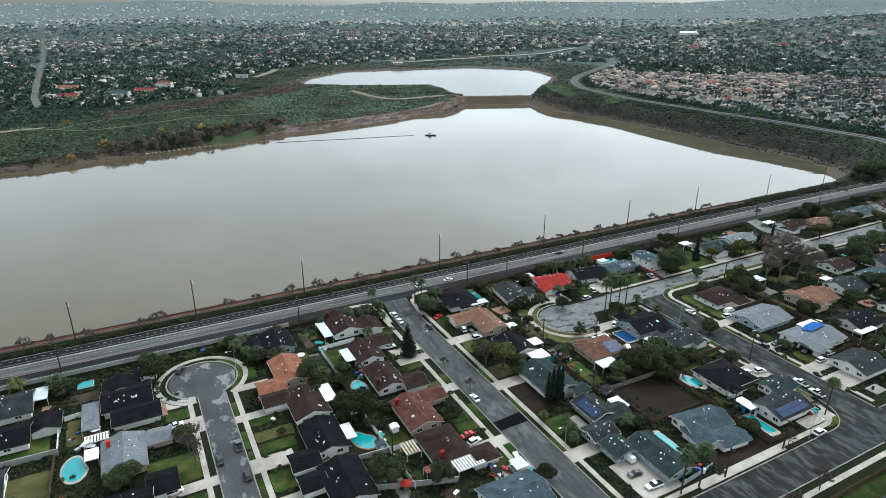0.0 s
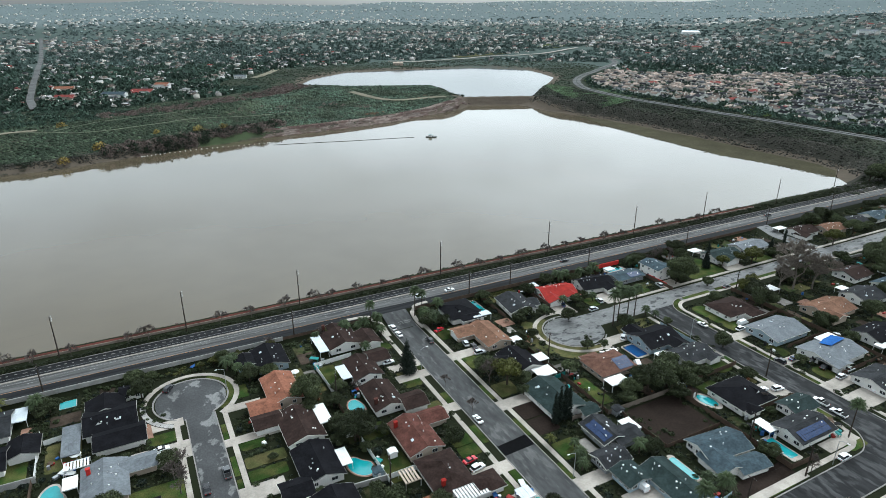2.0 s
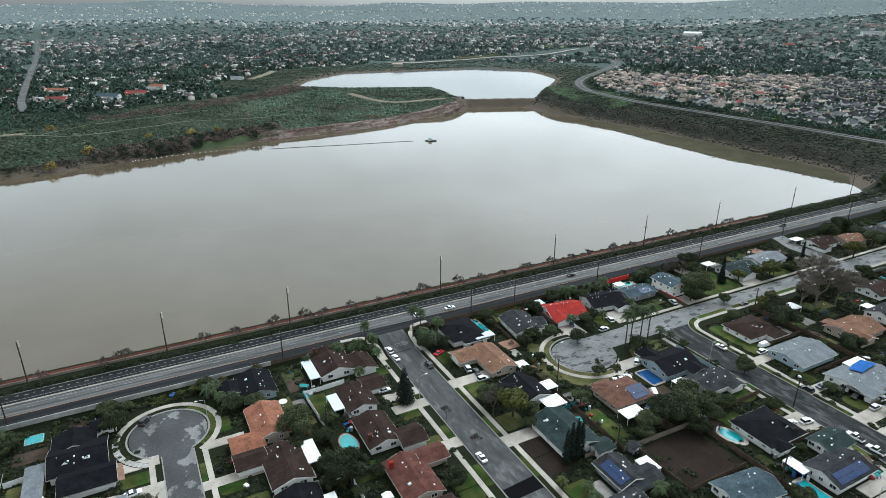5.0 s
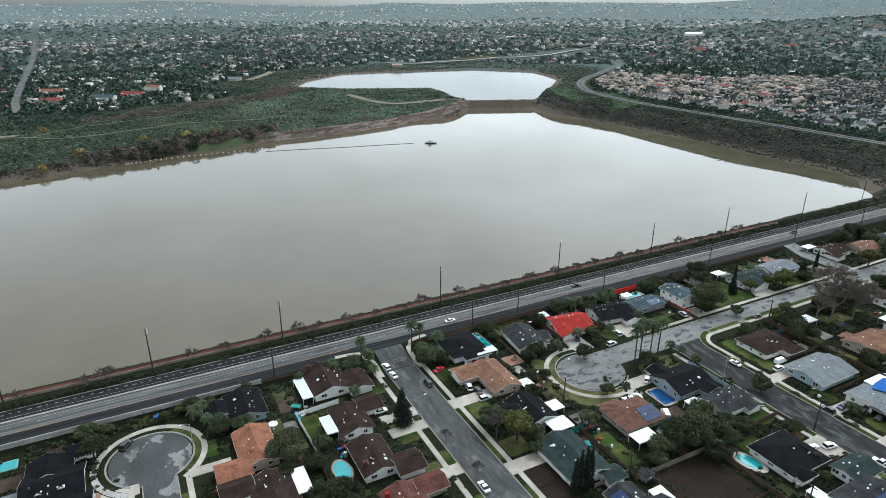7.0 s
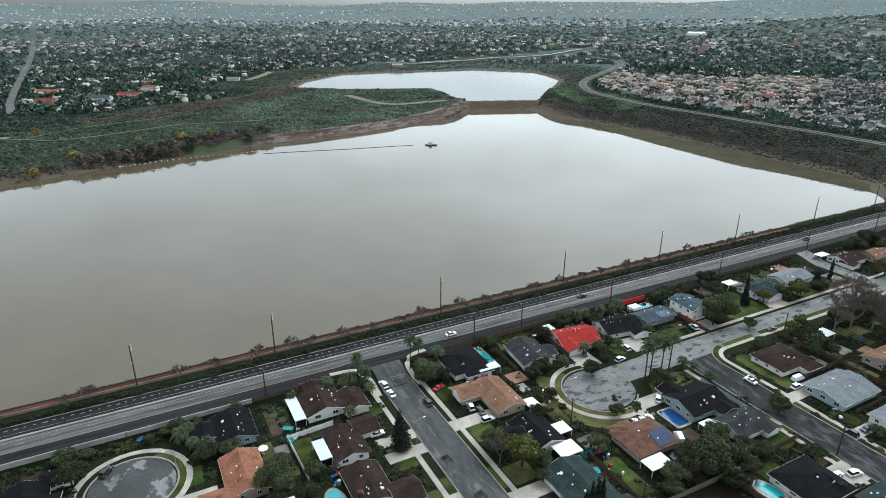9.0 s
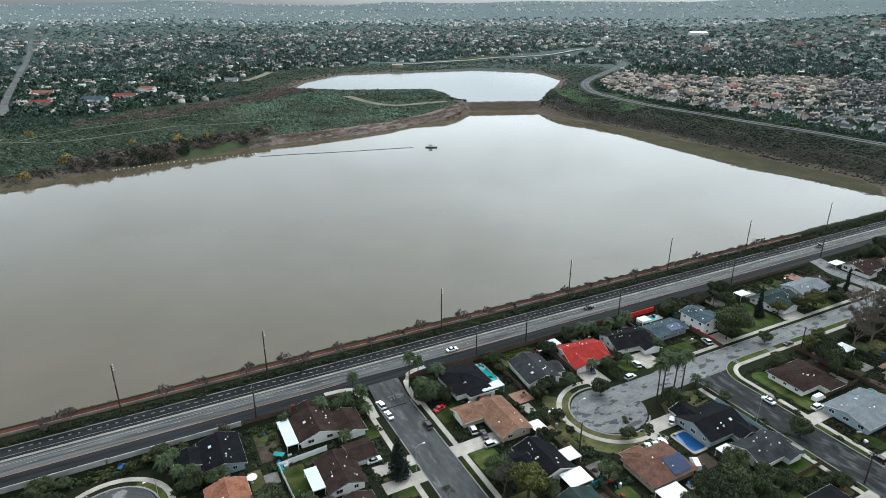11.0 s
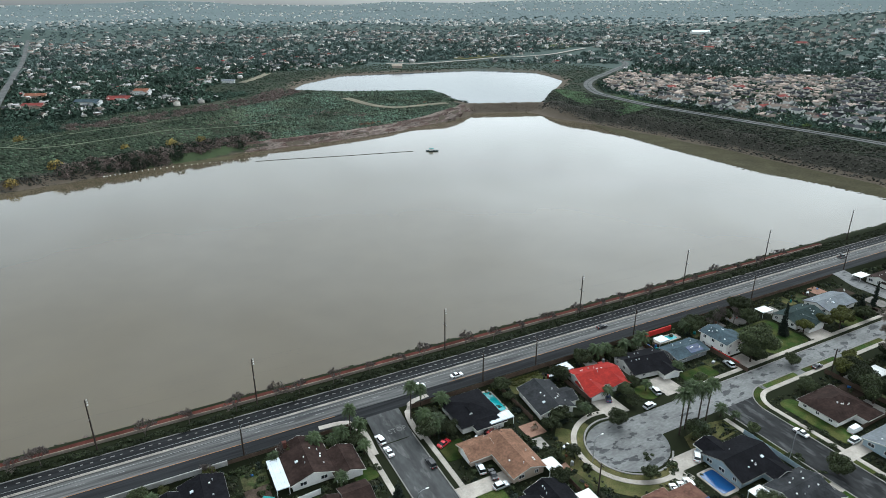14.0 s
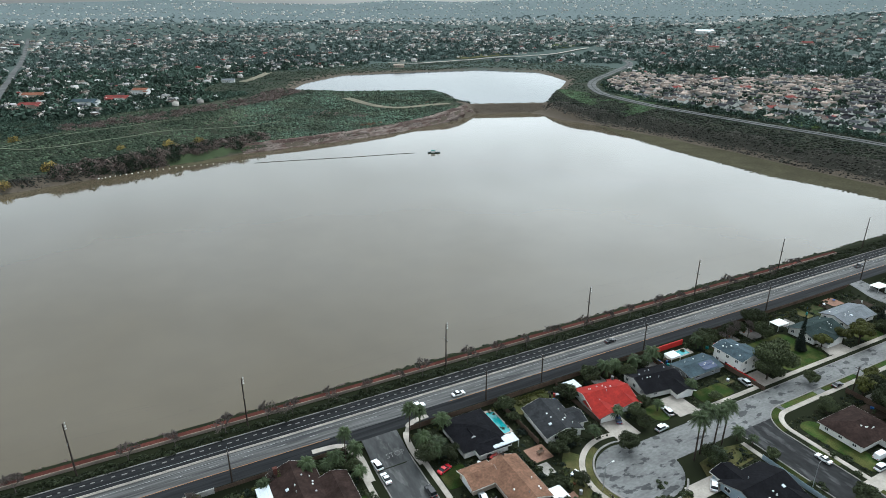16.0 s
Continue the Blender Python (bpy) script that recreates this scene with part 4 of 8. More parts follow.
# west of the long street
house(-59, -31.5, 11, 15, R_BROWN, STUCCO, "house with a dark red brown roof near the highway", "y", wings=((9, -5, 7, 10, "y", ""),), chimney=(-4, 6.4, R_REDBROWN))
house(-58.6, -55, 9, 12.5, R_BROWN, STUCCO, "house with a dark grey brown roof and a white patio cover", "y", dormers=(("w", -1.0),), wings=((7.4, 5.4, 6.3, 7, "x", "e"),))
house(-58.8, -73, 9, 13.8, R_BROWN, STUCCO, "house with a dark brown roof and cream walls", "y", dormers=(("w", -3.0),), wings=((7.6, -6.4, 6.8, 7.4, "x", "e"),), chimney=(-3.6, -4, R_REDBROWN))
house(-57.6, -95.2, 9.6, 15.2, R_REDBROWN, STUCCO_TAN, "house with a red brown roof and a cream gable", "y", wings=((8.2, 6, 7.2, 5.6, "x", "e"),), chimney=(-4, 5, R_RED))
house(-57.2, -112.6, 10.2, 14.2, R_BROWN, STUCCO, "house with a dark brown hipped roof", "y", True, dormers=(("w", -4.0),), wings=((7.8, -8, 7.4, 5.8, "x", "e"),), chimney=(-3, -5, R_RED))
house(-50, -138.5, 15, 13, R_BLUE, STUCCO, "house with a blue grey roof beside a cluttered yard", "x")
# east of the long street
house(-8.4, -32.4, 13, 14, R_BLACK, STUCCO, "house with a low black roof beside a pool", "x", True, dormers=(("s", -2.0),), pitch=0.25, wings=((1.5, -7, 9, 5, "x", "s"),))
house(-8.2, -55, 9.4, 16, R_TAN, STUCCO_TAN, "house with a tan brown roof and cream gables", "y", wings=((-7.6, 6.2, 7.6, 7, "x", "w"),))
house(-8.2, -75.5, 9.8, 13, R_BLACK, STUCCO, "house with a black roof behind a bare tree", "y", wings=((-6.5, 2, 5, 7, "x", ""),))
house(-10.5, -98.4, 12, 16.5, R_GREEN, STUCCO, "house with a grey green roof and white walls", "y", wings=((5, -10, 5, 4, "x", ""),))
house(-8, -118.5, 8, 10, R_GREY, STUCCO_GREY, "house with solar panels on a dark grey roof", "y", solar=(-1, -4.2, 8, 2), wings=((4, -4, 8, 6, "x", ""),))
house(-14, -128.2, 8.2, 6, R_GREY, STUCCO_GREY, "low house with a dark grey roof", "x", wings=())
house(-14, -136, 6.8, 6.6, R_GREEN, STUCCO_BLUE, "garage with a dark green roof and pale blue walls", "y", wings=())
house(-6, -143.4, 8.6, 15.5, R_GREEN, STUCCO_BLUE, "house with a dark green roof and a pale blue gable", "y", chimney=None)
# round the cul-de-sac
house(15.2, -38.4, 11, 14, R_GREY, STUCCO, "house with a grey roof and white walls", "y", turn=-6, wings=((6.5, -1, 4, 6, "x", ""),))
house(37.2, -36.2, 15, 10, R_RED, STUCCO, "house with a bright red tiled roof", "x", turn=-8, wings=((-4.5, -5.5, 6.5, 8, "y", ""), (5, -3, 6, 8, "y", "")), doors="s")
house(57.3, -37, 15, 11.5, R_BLACK, STUCCO, "house with a black shingle roof and white gables", "x", turn=-8, wings=((5, -5, 6, 8, "y", "s"),))
house(76, -37.6, 14.5, 8, R_BLUE, STUCCO_GREY, "house with a blue grey roof and solar panels", "x", pitch=0.24, solar=(-1, 0, 6, 2))
house(91.5, -40.5, 8.5, 11, R_BLUE, STUCCO, "white two-storey house with a slate blue roof", "y", h=5.4, pitch=0.25, wings=((7.5, 0, 6, 8, "y", "s"),))
house(18, -91.6, 14.5, 11, R_UMBER, STUCCO_TAN, "house with an umber brown roof and solar panels", "x", True, solar=(-1, 0.5, 6, 3), wings=((-3, 4.5, 6, 6, "y", ""),))
house(45.4, -85.5, 15, 12, R_BLACK, STUCCO_BLUE, "house with a black roof beside a blue pool", "x", wings=((-3, 6, 6.5, 7, "y", "w"), (4.5, -5.5, 6.5, 7, "y", "")))
house(48.6, -100, 13, 9, R_GREY, STUCCO, "house with a dark grey roof", "x", wings=((5, -4, 5, 5, "y", ""),))
house(16.6, -138.4, 14.5, 9, R_BLUE, STUCCO, "house with a slate blue roof and white walls", "x", turn=-6, wings=((-4.5, -5.5, 8, 8, "y", ""), (2, -9, 9, 5, "x", "")))
house(43.4, -124.6, 14.5, 13, R_BLACK, STUCCO, "house with a black roof beside an oval pool", "x", True, dormers=(("s", 3.0),), wings=((-4, -6, 5, 5, "y", ""),))
house(53.8, -136.8, 10, 6.6, R_GREEN, STUCCO, "low garage with a green roof", "x")
house(45, -144.6, 15, 9.5, R_GREY, STUCCO, "house with solar panels on a dark grey roof beside a pool", "x", solar=(-1, -6, 12, 2))
# east of the second street
house(92, -82, 16, 12, R_BROWN, STUCCO, "house with a dark brown hipped roof", "x", True, dormers=(("s", 1.0),), wings=((4, -6, 7, 7, "y", ""),))
house(92, -102.5, 18, 13, R_LIGHT, STUCCO_BLUE, "long house with a pale grey roof", "x", pitch=0.25)
house(95, -121.8, 19, 13, R_LIGHT, STUCCO, "house with a light grey roof and a blue tarp", "x", pitch=0.22, wings=((-6, -5, 7, 7, "y", ""),))
house(92, -141, 14, 12, R_GREY, STUCCO, "house with a dark grey roof and parked vehicles", "x", pitch=0.3)
house(127, -100.4, 18, 12, R_TAN, STUCCO_TAN, "house with a tan brown roof", "x", wings=((-5, -5, 8, 7, "y", ""),))
house(123, -122.4, 15, 11, R_BLACK, STUCCO, "house with a black roof and a white porch", "x")
house(122, -143, 15, 11, R_GREY, STUCCO, "house with a grey roof", "x")
house(152, -100, 14, 12, R_GREY, STUCCO, "house with a grey roof among trees", "x")
house(171.5, -84, 13, 10.5, R_BROWN, STUCCO, "house with a brown roof beside a teal cover", "x")
house(175, -100, 14, 11, R_BLUE, STUCCO, "house with a blue grey roof and a green lawn", "x")
house(152, -124, 15, 12, R_BLACK, STUCCO, "house with a black roof", "x")
house(196, -92, 15, 12, R_GREY, STUCCO, "house with a grey roof behind trees", "x")
house(220, -90, 15, 12, R_BROWN, STUCCO_TAN, "house with a brown roof", "x")
# north of the upper street
house(136.7, -40, 17, 10, R_GREEN, STUCCO, "house with a grey green roof and a curved drive", "x", wings=((-2, -6, 9, 6, "y", "s"),))
house(159, -38.5, 18, 10, R_LIGHT, STUCCO, "house with a pale blue grey roof", "x", pitch=0.28)
house(205, -36.5, 15, 10, R_BROWN, STUCCO, "house with a dark brown roof", "x", wings=((-5, -5, 6, 6, "y", ""),))
house(223, -41, 15, 10, R_TAN, STUCCO_TAN, "house with a brown roof behind trees", "x")
house(246, -40, 15, 11, R_GREY, STUCCO, "house with a grey roof", "x")
house(268, -40, 15, 11, R_BLUE, STUCCO, "house with a blue grey roof", "x")
house(292, -40, 15, 11, R_BROWN, STUCCO, "house with a brown roof", "x")
house(246, -82, 15, 11, R_GREY, STUCCO, "house with a grey roof", "x")
house(270, -80, 15, 11, R_TAN, STUCCO_TAN, "house with a tan roof", "x")
# beyond the cross street
house(58, -186, 16, 12, R_GREEN, STUCCO, "house with a grey green roof beyond the cross street", "x")
house(34, -188, 14, 12, R_GREY, STUCCO, "house with a grey roof beyond the cross street", "x")


def patio_cover(x, y, w, d, h, material, label, slope=0.0):
    """A light roof on six posts."""
    FOOT.append((x, y, w / 2, d / 2))
    top = empty("patio_cover", pose(x, y, PLAIN), label, "patio cover")
    n = max(4, int(w / 0.8))
    for i in range(n):
        x0, bm = -w / 2 + i * w / n, bmesh.new()
        if "slatted" in label:
            box(bm, x0, x0 + 0.62 * w / n, -d / 2, d / 2, h, h + 0.14)
        else:
            box(bm, x0, x0 + w / n - 0.02, -d / 2, d / 2, h, h + 0.1 + 0.04 * (i % 2))
        part("roof_panel", bm, material, top)
    for y0 in (-d / 2 - 0.06, d / 2):
        bm = bmesh.new()
        box(bm, -w / 2, w / 2, y0, y0 + 0.06, h - 0.12, h + 0.16)
        part("edge_board", bm, material, top)
    n = max(2, int(w / 3))
    for i in range(n):
        for s in (-1, 1):
            bm = bmesh.new()
            px = -w / 2 + 0.15 + i * (w - 0.3) / (n - 1)
            box(bm, px - 0.06, px + 0.06, s * (d / 2 - 0.15) - 0.06, s * (d / 2 - 0.15) + 0.06, -0.2, h)
            part("post", bm, WHITE_PAINT, top)
    return top


patio_cover(-143.6, -64.3, 6.4, 3.4, 2.3, WHITE_PAINT, "white slatted pergola beside a black roofed house")
patio_cover(-145.3, -52.5, 4.8, 14.5, 2.5, R_LIGHT, "grey roofed patio cover on white posts")
patio_cover(-159.6, -32.5, 4.6, 7.5, 2.6, WHITE_METAL, "pale weathered patio cover")
patio_cover(-145, -71.5, 3.6, 5, 2.3, WHITE_PAINT, "white awning beside a grey roofed house")
patio_cover(-67, -33.5, 3.4, 12, 2.5, WHITE_METAL, "pale grey metal patio cover")
patio_cover(-65.4, -55, 3.4, 8.6, 2.5, WHITE_METAL, "pale blue metal patio cover")
patio_cover(-78.6, -73.5, 3.8, 9.5, 2.6, WHITE_PAINT, "white flat patio cover")
patio_cover(-79, -94.5, 3, 7, 2.4, WHITE_PAINT, "white flat awning beside a pool")
patio_cover(-54.5, -122, 8.6, 4.6, 2.5, WHITE_PAINT, "white slatted patio cover")
patio_cover(-66, -109.5, 4.6, 5, 2.4, STUCCO_TAN, "pale slatted pergola in a yard")
patio_cover(-64, -119.5, 5, 2.6, 2.2, R_TERRA, "small shed roof in terracotta")
patio_cover(-36.5 - 6, -128.5, 4, 4, 2.2, WHITE_METAL, "pale blue yard canopy")
patio_cover(-3, -40.5, 8, 3.4, 2.6, WHITE_METAL, "pale metal patio roof")
patio_cover(-1.5, -63.5, 4, 4.4, 2.4, WHITE_PAINT, "white square patio cover")
patio_cover(-0.8, -77.5, 4.6, 4.6, 2.4, WHITE_PAINT, "white patio umbrella roof")
patio_cover(-5, -85.5, 7, 5.4, 2.4, WHITE_PAINT, "white flat patio cover with a teal fence")
patio_cover(13, -101, 7.5, 4.5, 2.5, WHITE_PAINT, "cream patio cover beside a tan roofed house")
patio_cover(0.4, -120.2, 4.4, 5.4, 2.4, WHITE_PAINT, "white square patio cover")
patio_cover(38.5, -96.5, 4.5, 4, 2.5, WHITE_PAINT, "white flat patio cover on posts")
patio_cover(35.5, -139, 3.6, 6, 2.4, WHITE_PAINT, "white patio canopy beside a pool")
patio_cover(74, -29, 4.6, 3.6, 2.4, WHITE_METAL, "pale shed roof beside a pool")
patio_cover(31, -27.5, 5, 4, 2.5, WHITE_METAL, "pale green metal patio cover")
patio_cover(117, -128.5, 10, 3.4, 2.5, WHITE_PAINT, "white flat porch roof of a dark roofed house")
patio_cover(101, -116.6, 9, 5, 2.9, WHITE_PAINT, "white flat roof extension")
patio_cover(122, -78, 6, 5, 2.5, WHITE_PAINT, "white patio cover among trees")
patio_cover(150, -92.5, 5, 4, 2.5, WHITE_PAINT, "white flat shed roof on posts")
patio_cover(128, -31, 6, 4, 2.5, WHITE_PAINT, "white flat patio cover on posts")
patio_cover(197, -29, 7, 4, 2.5, WHITE_PAINT, "white flat patio cover on posts")
patio_cover(108, -143, 6, 5, 2.4, WHITE_PAINT, "white flat carport roof on posts")


def shed(x, y, w, d, h, wall, roof, label):
    s = empty("garden_shed", pose(x, y, PLAIN), label, "shed")
    bm = bmesh.new()
    box(bm, -w / 2, w / 2, -d / 2, d / 2, -0.1, h)
    part("wall", bm, wall, s)
    part("roof", roof_mesh(w, d, h, 0.3, "y", False, 0.2), roof, s)
    bm = bmesh.new()
    box(bm, -0.45, 0.45, -d / 2 - 0.05, -d / 2, 0.05, 1.9)
    part("door", bm, WHITE_PAINT, s)


shed(3, -112.5, 3, 2.6, 2.1, STUCCO_GREY, R_GREY, "small grey garden shed")
shed(31, -116, 2.6, 2.6, 2.1, WOOD_FENCE, R_BROWN, "small wooden garden shed")
shed(-72.6, -103.5, 2.4, 2.4, 2.0, STUCCO_BLUE, R_BLUE, "small blue garden shed")
shed(-66, -98, 2.2, 2, 1.8, WHITE_PAINT, WHITE_PAINT, "small white garden shed")


# ---- pools ----
def pool(outline, water, deck, label, grow=1.18):
    cx = sum(p[0] for p in outline) / len(outline)
    cy = sum(p[1] for p in outline) / len(outline)
    xs, ys = [p[0] for p in outline], [p[1] for p in outline]
    FOOT.append((cx, cy, (max(xs) - min(xs)) / 2 + 1.2, (max(ys) - min(ys)) / 2 + 1.2))
    top = empty("swimming_pool", pose(cx, cy, PLAIN), label, "swimming pool")
    for name, k, z, m in (("deck", grow, 0.13, deck), ("coping", 1.06, 0.17, CONCRETE), ("pool_water", 1.0, 0.19, water)):
        bm = bmesh.new()
        slab(bm, [((x - cx) * k, (y - cy) * k) for x, y in outline], -0.4, z)
        part(name, bm, m, top)


def kidney(cx, cy, rx, ry, dent=0.25, turn=0.0):
    pts = []
    for k in range(28):
        a = math.tau * k / 28
        r = 1 - dent * math.exp(-((a - math.pi * 0.15) / 0.5) ** 2)
        x, y = rx * r * math.cos(a), ry * r * math.sin(a)
        c, s = math.cos(turn), math.sin(turn)
        pts.append((cx + x * c - y * s, cy + x * s + y * c))
    return pts


pool(kidney(-149.4, -73, 3.0, 5.2, 0.3), POOL_WATER, CONCRETE, "kidney shaped turquoise pool with a pale deck")
pool(kidney(-67.2, -72.2, 2.4, 4.0, 0.1), POOL_WATER, DECK_PINK, "oval turquoise pool with a brick deck")
pool(kidney(-75.4, -97.8, 2.9, 4.3, 0.3, 0.4), POOL_WATER, DECK_PINK, "bright turquoise pool with a brick deck")
pool(rounded(-0.2, 3.0, -35.5, -24.8, 1.2), POOL_WATER, CONCRETE, "long turquoise pool beside a black roofed house", 1.3)
pool(rounded(1.2, 3.4, -144, -134.6, 0.9), POOL_WATER, CONCRETE, "narrow green turquoise pool behind a house", 1.25)
pool(rounded(31.8, 35.0, -150.4, -142, 0.5), POOL_WATER, CONCRETE, "rectangular turquoise pool with a brick deck", 1.3)
pool(kidney(33.2, -120.6, 2.1, 3.6, 0.05, 0.2), POOL_WATER, CONCRETE, "small oval pool behind a fence", 1.4)
pool(rounded(32.2, 37.2, -91, -83.2, 0.8), POOL_DEEP, CONCRETE, "deep blue pool under a cover", 1.2)
pool(rounded(75, 83.6, -28.4, -25.4, 0.5), POOL_WATER, CONCRETE, "turquoise pool before a bright red wall", 1.35)
pool(rounded(-149.5, -145, -31, -27, 0.4), POOL_WATER, TEAL_PAINT, "teal covered pool beside a black roof", 1.1)
pool(rounded(102, 108, -97.6, -95.6, 0.4), POOL_WATER, CONCRETE, "narrow pool behind a long pale roof", 1.2)
pool(rounded(180, 186, -79, -76, 0.4), POOL_WATER, CONCRETE, "small teal pool behind a house", 1.2)
strip("red_wall", 71, 85, -23.4, -23.1, PLAIN - 0.3, PLAIN + 2.6, RED_PAINT, "bright red painted garden wall", "wall", "structure")


# ---- fences and garden walls ----
def fence(x0, y0, x1, y1, h, kind, label):
    """A garden fence: panels between posts, or a plain block wall with a coping."""
    a, b = Vector((x0, y0, 0)), Vector((x1, y1, 0))
    length = (b - a).length
    turn = math.degrees(math.atan2(y1 - y0, x1 - x0))
    top = empty("fence" if kind != "block" else "garden_wall", pose(x0, y0, PLAIN, 0, 0, turn), label, "fence" if kind != "block" else "wall")
    body = {"block": BLOCK_WALL, "white": WHITE_PAINT, "wood": WOOD_FENCE, "teal": TEAL_PAINT, "blue": STUCCO_BLUE, "tan": TAN_WALL}[kind]
    bay = 6.0 if kind == "block" else 3.0
    n = max(1, round(length / bay))
    step_x = length / n
    for i in range(n):
        bm = bmesh.new()
        w = 0.1 if kind == "block" else 0.03
        box(bm, i * step_x + 0.06, (i + 1) * step_x - 0.06, -w, w, -0.2, h)
        if kind == "block":
            box(bm, i * step_x + 0.06, (i + 1) * step_x - 0.06, -0.14, 0.14, h, h + 0.08)
        part("panel", bm, body, top)
    for i in range(n + 1):
        bm = bmesh.new()
        w = 0.16 if kind == "block" else 0.06
        box(bm, i * step_x - w, i * step_x + w, -w, w, -0.2, h + 0.12)
        part("post", bm, body, top)


fence(-200, -22.6, -113, -22.6, 2.9, "block", "long pale block wall along the highway")
fence(-113, -22.6, -78, -22.6, 2.8, "block", "pale block wall along the highway")
fence(-78, -22.6, -41, -22.6, 2.6, "wood", "dark wooden fence along the highway")
fence(-24, -22.8, 8, -22.8, 2.8, "wood", "dark wooden fence along the highway")
fence(8, -22.8, 70, -22.8, 2.8, "wood", "dark wooden fence along the highway")
fence(92, -22.6, 186, -22.6, 2.8, "wood", "dark wooden fence along the highway")
fence(-72.3, -44, -58.5, -43, 1.8, "white", "white painted wooden garden fence")
fence(-72.2, -44, -71.4, -63, 1.8, "white", "white painted wooden garden fence")
fence(-71.5, -88.5, -70.4, -122, 1.8, "white", "white garden fence between back yards")
fence(-80, -105.2, -70.6, -106, 1.8, "block", "white block wall beside a pool")
fence(-70, -106, -59, -105.8, 1.8, "white", "white painted wooden garden fence")
fence(-81, -117.6, -59.5, -125, 1.8, "block", "white block wall across a back yard")
fence(-168, -63.6, -153.6, -64.1, 2.0, "block", "white block wall between gardens")
fence(-153.8, -43, -153.8, -64, 1.9, "white", "white painted wooden garden fence")
fence(-154.3, -65, -155, -90, 1.9, "wood", "weathered brown wooden garden fence")
fence(-152.6, -48.2, -146.5, -47.5, 1.8, "white", "low white painted garden fence")
fence(-131, -53.4, -126, -53, 1.4, "white", "low white wall beside a drive")
fence(0.2, -66, 0.2, -111.5, 1.7, "wood", "weathered wooden fence between back yards")
fence(0.2, -111.5, 26.4, -111.8, 1.8, "tan", "tan block wall behind a bare lot")
fence(26.6, -111.8, 36.6, -111, 1.8, "tan", "tan block wall between back yards")
fence(36.6, -111, 59, -110.5, 1.8, "wood", "wooden fence between back yards")
fence(-11.5, -108.8, 0, -108.8, 1.8, "tan", "tan block wall beside cypresses")
fence(28, -112.5, 28, -153, 1.8, "wood", "weathered wooden fence between back yards")
fence(3.5, -112.8, 4, -131, 1.8, "wood", "weathered wooden fence beside a bare lot")
fence(4.2, -131.2, 26, -131.2, 1.6, "wood", "wooden fence behind a bare lot")
fence(28.4, -153, 38, -153.4, 1.8, "wood", "wooden fence round a pool")
fence(38, -131, 59, -132, 1.8, "wood", "wooden fence between houses")
fence(-8, -153.6, 5, -152.2, 1.6, "blue", "pale blue garden fence beside palms")
fence(-8, -89, 2, -88, 1.7, "teal", "teal painted wooden garden fence")
fence(28, -45, 28, -23, 1.8, "wood", "wooden fence between gardens")
fence(6.5, -44, 6.5, -23, 1.8, "wood", "wooden fence between gardens")
fence(47.5, -44, 47.5, -23, 1.8, "wood", "wooden fence between gardens")
fence(67.5, -44, 67.5, -23, 1.8, "wood", "wooden fence between gardens")
fence(86.5, -56, 86.5, -34, 1.6, "wood", "red brown fence beside a drive")
fence(57.6, -77, 57.6, -100, 1.5, "blue", "pale blue fence along the street")
fence(109, -68.5, 109, -150, 1.8, "wood", "weathered wooden fence between back yards")
fence(86, -92, 108, -91.5, 1.7, "wood", "wooden fence between houses")
fence(86, -111.5, 108, -111.5, 1.7, "wood", "wooden fence between houses")
fence(86, -131.5, 108, -131.5, 1.7, "wood", "wooden fence between houses")
fence(-72, -63, -72, -88, 1.8, "wood", "dark fence between back yards")
fence(-81, -84.2, -71.6, -85, 1.6, "white", "low white painted garden fence")
fence(-45.5, -128, -45.5, -150, 1.5, "wood", "wooden fence beside a cluttered yard")
fence(180, -70, 215, -72, 1.7, "block", "white wall beside a street")
fence(20, -175, 70, -175, 1.6, "wood", "wooden fence beyond the cross street")


# ---- utility poles and wires ----
def utility_pole(x, y, h, z, arms, label, group):
    p = empty("utility_pole", pose(x, y, z), label, "utility pole", group)
    bm = bmesh.new()
    tube(bm, (0, 0, -0.5), (0, 0, h), 0.24, 0.15, 10)
    part("shaft", bm, WOOD_POLE, p)
    for zz, w in arms:
        bm = bmesh.new()
        box(bm, -0.07, 0.07, -w / 2, w / 2, zz - 0.08, zz + 0.08)
        arm = part("crossarm", bm, WOOD_POLE, p)
        for k in (-0.46, -0.2, 0.2, 0.46):
            bm = bmesh.new()
            tube(bm, (0, k * w, zz + 0.08), (0, k * w, zz + 0.34), 0.06, 0.04, 6)
            part("insulator", bm, METAL_GREY, arm, "pale insulator")
    return p


LAKE_POLES = [-196, -150.2, -108.7, -65.4, 0, 60.1, 117, 170, 234.3, 292, 350]
for i, x in enumerate(LAKE_POLES):
    p = utility_pole(x, (-1.5 if x < -60 else 0.2), 16.2, 0.0, ((10.2, 2.2),), "tall dark wooden utility pole beside the lake", "lakeside poles")
    for k in range(3):
        bm = bmesh.new()
        tube(bm, (0.1, 0, 14.4 + k * 0.8), (0.55, 0, 14.5 + k * 0.8), 0.06, 0.06, 6)
        tube(bm, (0.5, 0, 14.5 + k * 0.8), (0.5, 0, 14.75 + k * 0.8), 0.1, 0.1, 6)
        part("insulator", bm, WHITE_PAINT, p, "white post insulator")
for x in (-154, -73.3, 2.5, 23.4, 67.6, 132.8, 196, 255):
    utility_pole(x, -21.6, 10.5, -0.6, ((9.9, 2.4), (9.0, 1.6)), "brown wooden street pole with crossarms", "highway poles")
